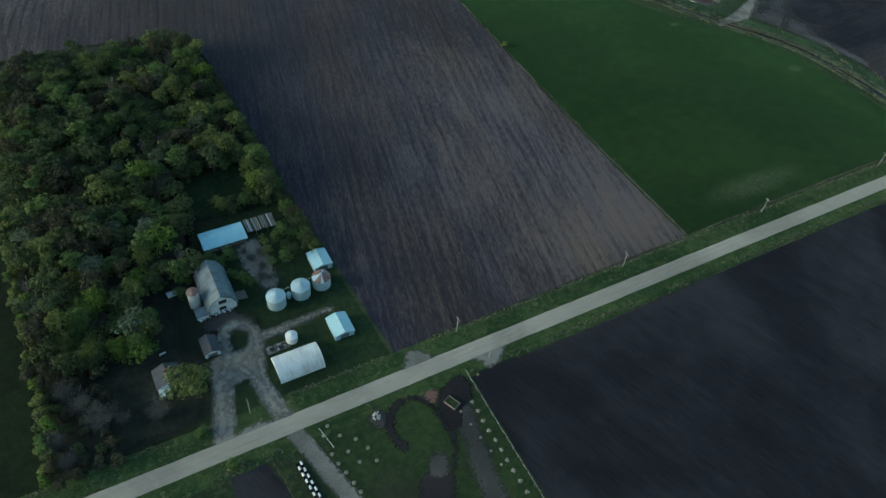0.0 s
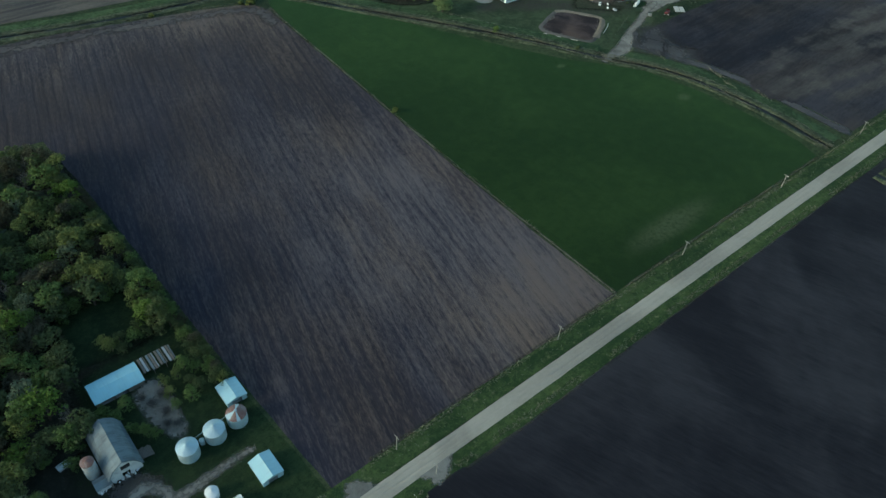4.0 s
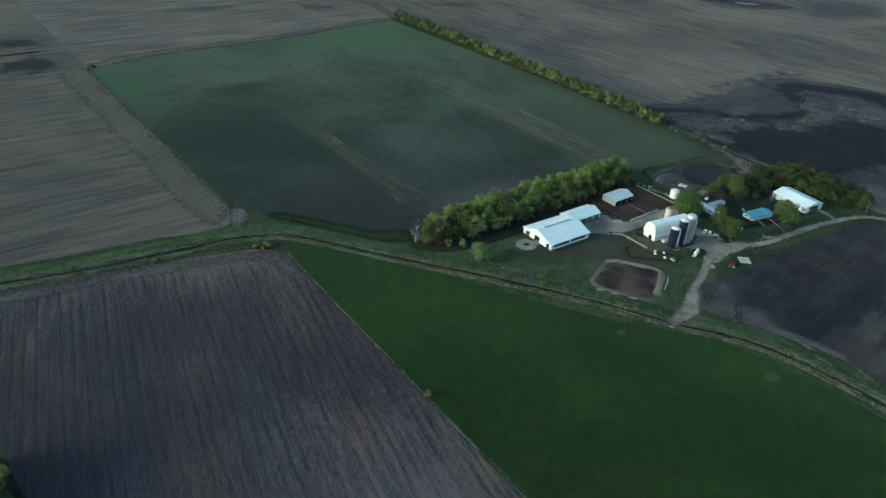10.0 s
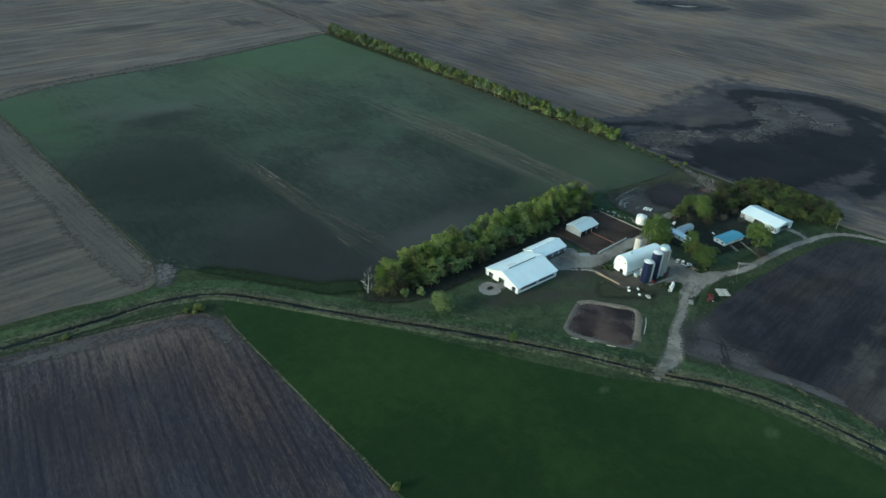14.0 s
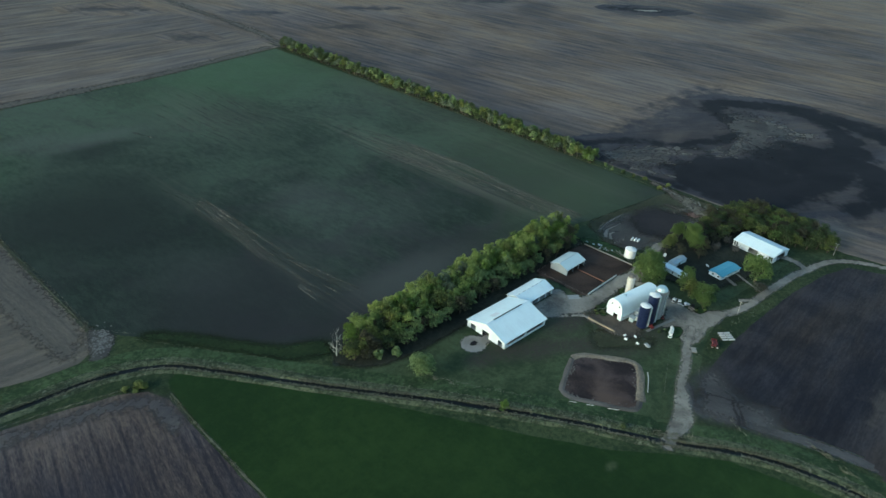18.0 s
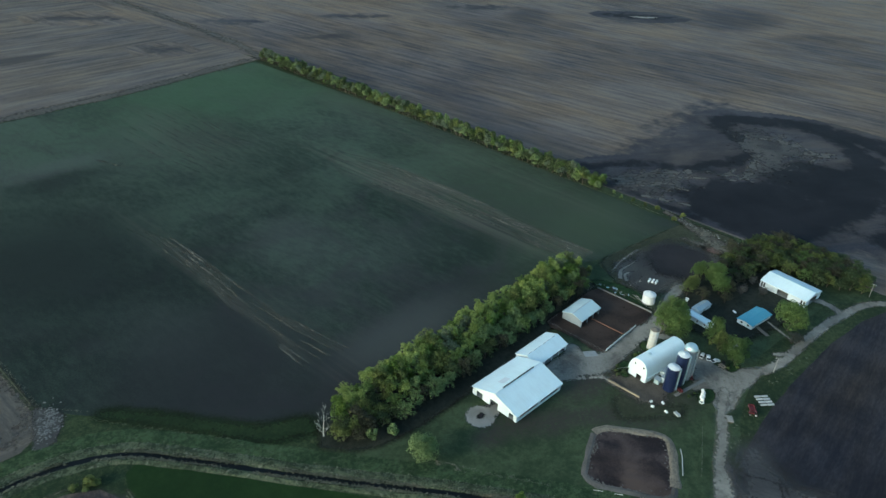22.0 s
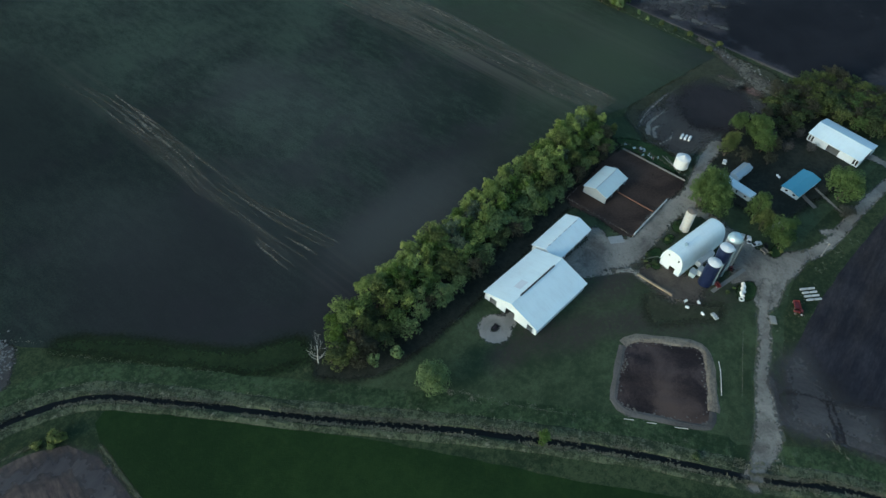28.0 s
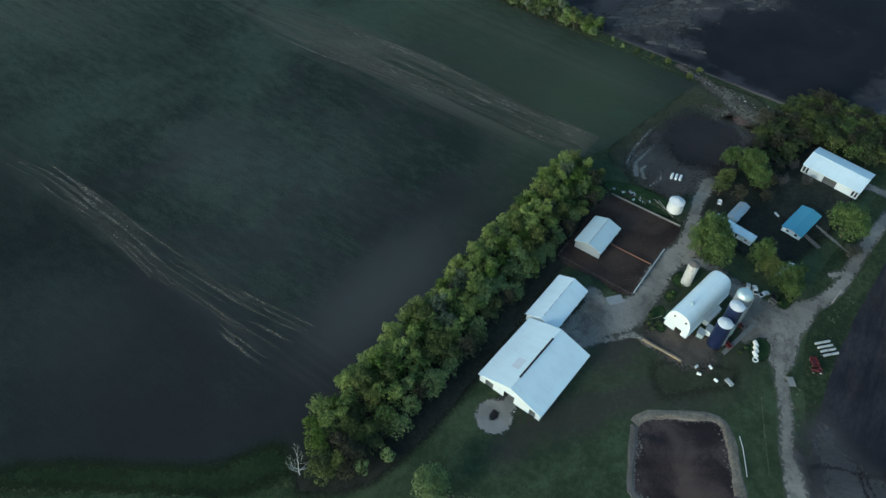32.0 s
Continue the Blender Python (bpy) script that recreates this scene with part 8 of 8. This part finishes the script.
# ---- utility poles ----
def utility_pole(x, y, h=9.5, arm=True, lean=0.0):
    ob = thing("utility_pole", x, y, label="weathered wooden utility pole beside the road", category="pole", group="utility poles")
    bm = bmesh.new()
    rod(bm, (0, 0, -0.2), (lean, 0, h), 0.17, 0.11, 8)
    part("shaft", bm, "pole_wood", ob)
    bm = bmesh.new()
    box(bm, lean - 0.06, lean + 0.06, -1.2, 1.2, h - 0.75, h - 0.6)
    part("crossarm", bm, "pole_wood", ob)
    for u in (-1.1, 0, 1.1):
        bm = bmesh.new()
        lathe(bm, [(0.05, h - 0.6), (0.07, h - 0.45), (0.03, h - 0.35)], 8, lean, u)
        part("insulator", bm, "plastic", ob)
    return ob


for x in (-70, 16.5, 102.3, 187.6, 273.9, 360, 446, 532):
    utility_pole(x, 142.6)
utility_pole(511, 311.5)
utility_pole(633.5, 295.8)
utility_pole(108, 126.3, 6.0)

# ---- fences ----
post_fence("pasture_fence", [(96.6, 124.5), (96.3, 100), (95.9, 70), (95, 20)], 4.0, 1.3, "old wire fence with pale posts along a pasture", (0.5, 0.9, 1.2), "stave", 0.06, 0.012)
post_fence("yard_fence", [(336, 398), (348, 374), (361, 352.7)], 4.0, 1.1, "thin wire fence across a meadow", (0.5, 0.9), "wood", 0.06, 0.012)
post_fence("lane_fence", [(443.2, 320.5), (432, 315.6), (414, 307.5)], 4.0, 1.2, "thin wire fence beside a farm lane", (0.5, 0.9), "wood", 0.06, 0.015)
post_fence("garden_fence", [(16.2, 128), (19, 112), (20, 90)], 4.0, 1.2, "thin wire fence round a garden plot", (0.5, 0.9), "wood", 0.06, 0.015)
post_fence("drive_fence", [(36.5, 126), (38.5, 117)], 1.8, 1.2, "short white rail fence by a drive", (0.5, 1.0), "stave", 0.06, 0.03)

# ---- dry grass tufts, too many to count ----
def tufts(name, spots, label, mat="tuft", seed=0):
    """Small fans of grass blades at (x, y, height, base)."""
    rnd = random.Random(seed)
    verts, faces = [], []
    for x, y, h, z in spots:
        for k in range(rnd.randint(3, 5)):
            a, w = rnd.uniform(0, 6.28), h * rnd.uniform(0.25, 0.5)
            dx, dy = math.cos(a), math.sin(a)
            ox, oy = rnd.uniform(-0.5, 0.5) * h, rnd.uniform(-0.5, 0.5) * h
            lx, ly = rnd.uniform(-1.1, 1.1) * h, rnd.uniform(-1.1, 1.1) * h
            i = len(verts)
            verts += [(x + ox - dx * w, y + oy - dy * w, z), (x + ox + dx * w, y + oy + dy * w, z), (x + ox + lx, y + oy + ly, z + 0.55 * h)]
            faces.append((i, i + 1, i + 2))
    me = bpy.data.meshes.new(name)
    me.from_pydata(verts, [], faces)
    me.materials.append(M[mat])
    return tagged(new(name, me), label, "grass", "", "stuff")


trnd = random.Random(21)
spots = []
for x in np.arange(-120, 640, 0.3):
    if not (3 < x < 31 or 74 < x < 91):
        if noise.noise(Vector((x * 0.06, 0, 0))) > -0.25:
            spots.append((x, 143.4 + trnd.gauss(0, 0.5), trnd.uniform(0.3, 0.9), 0.35))
        if trnd.random() < 0.4:
            spots.append((x, 140.5 + trnd.gauss(0, 1.2), trnd.uniform(0.2, 0.6), 0.2))
    if not (22 < x < 97 or 100 < x < 115):
        if noise.noise(Vector((x * 0.05, 9, 0))) > -0.15:
            spots.append((x, 123.6 + trnd.gauss(0, 0.7), trnd.uniform(0.3, 0.8), 0.35))
tufts("verge_grass_tufts", spots, "dry pale grass stems along a road verge", "tuft_pale", seed=1)
spots = []
for p, q in zip(creek[30:], creek[31:]):
    if p.y < 147:
        break
    side = (q - p).normalized().cross(Vector((0, 0, 1)))
    for k in range(95):
        o = trnd.choice((-1.6, -1.8, -1.9, -2.1, -2.3, -2.5, -2.8, -3.4, -4.4, -6.2, 1.7, 1.9, 2.1, 2.4)) + trnd.gauss(0, 0.4)
        if noise.noise(Vector((p.x * 0.05, p.y * 0.05, o * 0.3))) > -0.2:
            c = p.lerp(q, trnd.random()) + side * o
            spots.append((c.x, c.y, trnd.uniform(0.3, 0.9), 0.35))
tufts("creek_grass_tufts", spots, "pale dry tufts lining a creek", "tuft_pale", seed=2)
spots = []
for a, b in (((233, 545), (233, 884)), ((229.5, 546), (229.5, 884)), ((228.5, 146), (231.8, 345)), ((231.8, 345), (236, 470)), ((636, 440), (637, 930)), ((239.5, 535), (247, 525.5)), ((245.3, 520.6), (262.4, 496.5)), ((262.4, 496.5), (285.6, 463.3)), ((247, 483.5), (258.7, 471)), ((258.7, 471), (279.7, 438)), ((336, 398), (361, 353)), ((645, 300), (646, 450))):
    a, b = Vector((*a, 0)), Vector((*b, 0))
    for k in range(int((b - a).length * 3.2)):
        c = a.lerp(b, trnd.random())
        spots.append((c.x + trnd.gauss(0, 0.5), c.y + trnd.gauss(0, 0.5), trnd.uniform(0.12, 0.42), 0.02))
for k in range(46):
    x = trnd.uniform(440, 540)
    y = 304.5 + 4.0 * math.sin((x - 440) / 32) + trnd.gauss(0, 2.2)
    for _ in range(trnd.randint(2, 7)):
        spots.append((x + trnd.gauss(0, 0.4), y + trnd.gauss(0, 0.4), trnd.uniform(0.15, 0.4), 0.03))
for x, y, wide in ((340.5, 384.8, 0.8), (342.3, 378.9, 1.3), (343, 377, 1.0), (350.0, 369.2, 0.7), (352.9, 364.3, 1.2), (354, 366, 0.8), (357.3, 357.8, 1.0), (361.0, 351.2, 1.1), (337, 393.5, 0.6)):
    for k in range(26):
        spots.append((x + trnd.gauss(0, wide * 0.7), y + trnd.gauss(0, wide * 1.3), trnd.uniform(0.3, 0.7), 0.05))
tufts("field_edge_tufts", spots, "dry grass along field edges", "tuft_pale", seed=3)

# ---- poles, brush and litter lying about the yards ----
for x0, y0, x1, y1 in ((523.4, 400.2, 515.9, 388.7), (522.2, 402, 518, 391), (457, 368.5, 452, 372), (436, 378, 441, 371)):
    ob = thing("wooden_pole", x0, y0, label="long pale wooden pole lying on the ground", category="pole", group="poles lying in the yards")
    bm = bmesh.new()
    rod(bm, (0, 0, 0.18), (x1 - x0, y1 - y0, 0.16), 0.14, 0.1, 7)
    part("shaft", bm, "pole_wood", ob)
junk = random.Random(8)
for k in range(16):
    ob = thing("scrap_pile", 517.5 + junk.uniform(-2.5, 3), 399 + junk.uniform(0, 23), turn=junk.uniform(0, 180), label="dark scrap and broken boards in weeds", category="scrap", group="scrap behind the cattle yard")
    for j in range(3):
        bm = bmesh.new()
        a, b = junk.uniform(-0.9, 0.3), junk.uniform(-0.7, 0.3)
        box(bm, a, a + junk.uniform(0.5, 1.6), b, b + junk.uniform(0.2, 0.7), 0.02, junk.uniform(0.2, 0.8))
        part("board", bm, junk.choice(("wood", "black", "galv", "wood", "dark")), ob)
for k in range(34):
    t = junk.random()
    x, y = 642 - 14 * t + 6 * t * t, 436 - 56 * t
    size = junk.uniform(0.25, 0.75)
    ob = thing("rubble_block", x + junk.gauss(0, 2.2), y + junk.gauss(0, 2.2), turn=junk.uniform(0, 180), label="broken pale concrete lump in rough grass", category="rubble", group="rubble at the field corner")
    bm = bmesh.new()
    bmesh.ops.create_icosphere(bm, subdivisions=1, radius=size)
    for v in bm.verts:
        v.co = Vector((v.co.x * junk.uniform(0.8, 1.4), v.co.y * junk.uniform(0.7, 1.1), max(-0.05, v.co.z * junk.uniform(0.5, 0.8))))
    part("lump", bm, junk.choice(("concrete", "field_stone", "worn_concrete")), ob)
duct = thing("irrigation_pipe", 613.6, 365.7, label="long thin pale pipe lying over rough grass", category="pipe")
for k in range(4):
    bm = bmesh.new()
    rod(bm, (5.85 * k, -1.12 * k, 0.25), (5.85 * k + 5.8, -1.12 * k - 1.11, 0.25), 0.13, seg=8)
    part("pipe_length", bm, "pole_wood", duct)

# heaps of bleached reeds on the creek meadow
for x, y, a, n_stems in ((431, 235, 80, 46), (427, 222, 95, 26), (435, 203, 70, 24), (417, 269, 60, 14)):
    ob = thing("reed_heap", x, y, turn=a, label="long low heap of bleached dry reeds on a creek meadow", category="reed heap", group="reed heaps along the creek")
    for k in range(n_stems):
        u, w = junk.gauss(0, 3.2), junk.gauss(0, 0.7)
        bm = bmesh.new()
        rod(bm, (u - 1.0, w, 0.3 + junk.uniform(0.0, 0.4)), (u + 1.0, w + junk.uniform(-0.6, 0.6), 0.3 + junk.uniform(0.1, 0.5)), 0.13, 0.05, 4)
        part("reed", bm, "tuft_pale", ob)
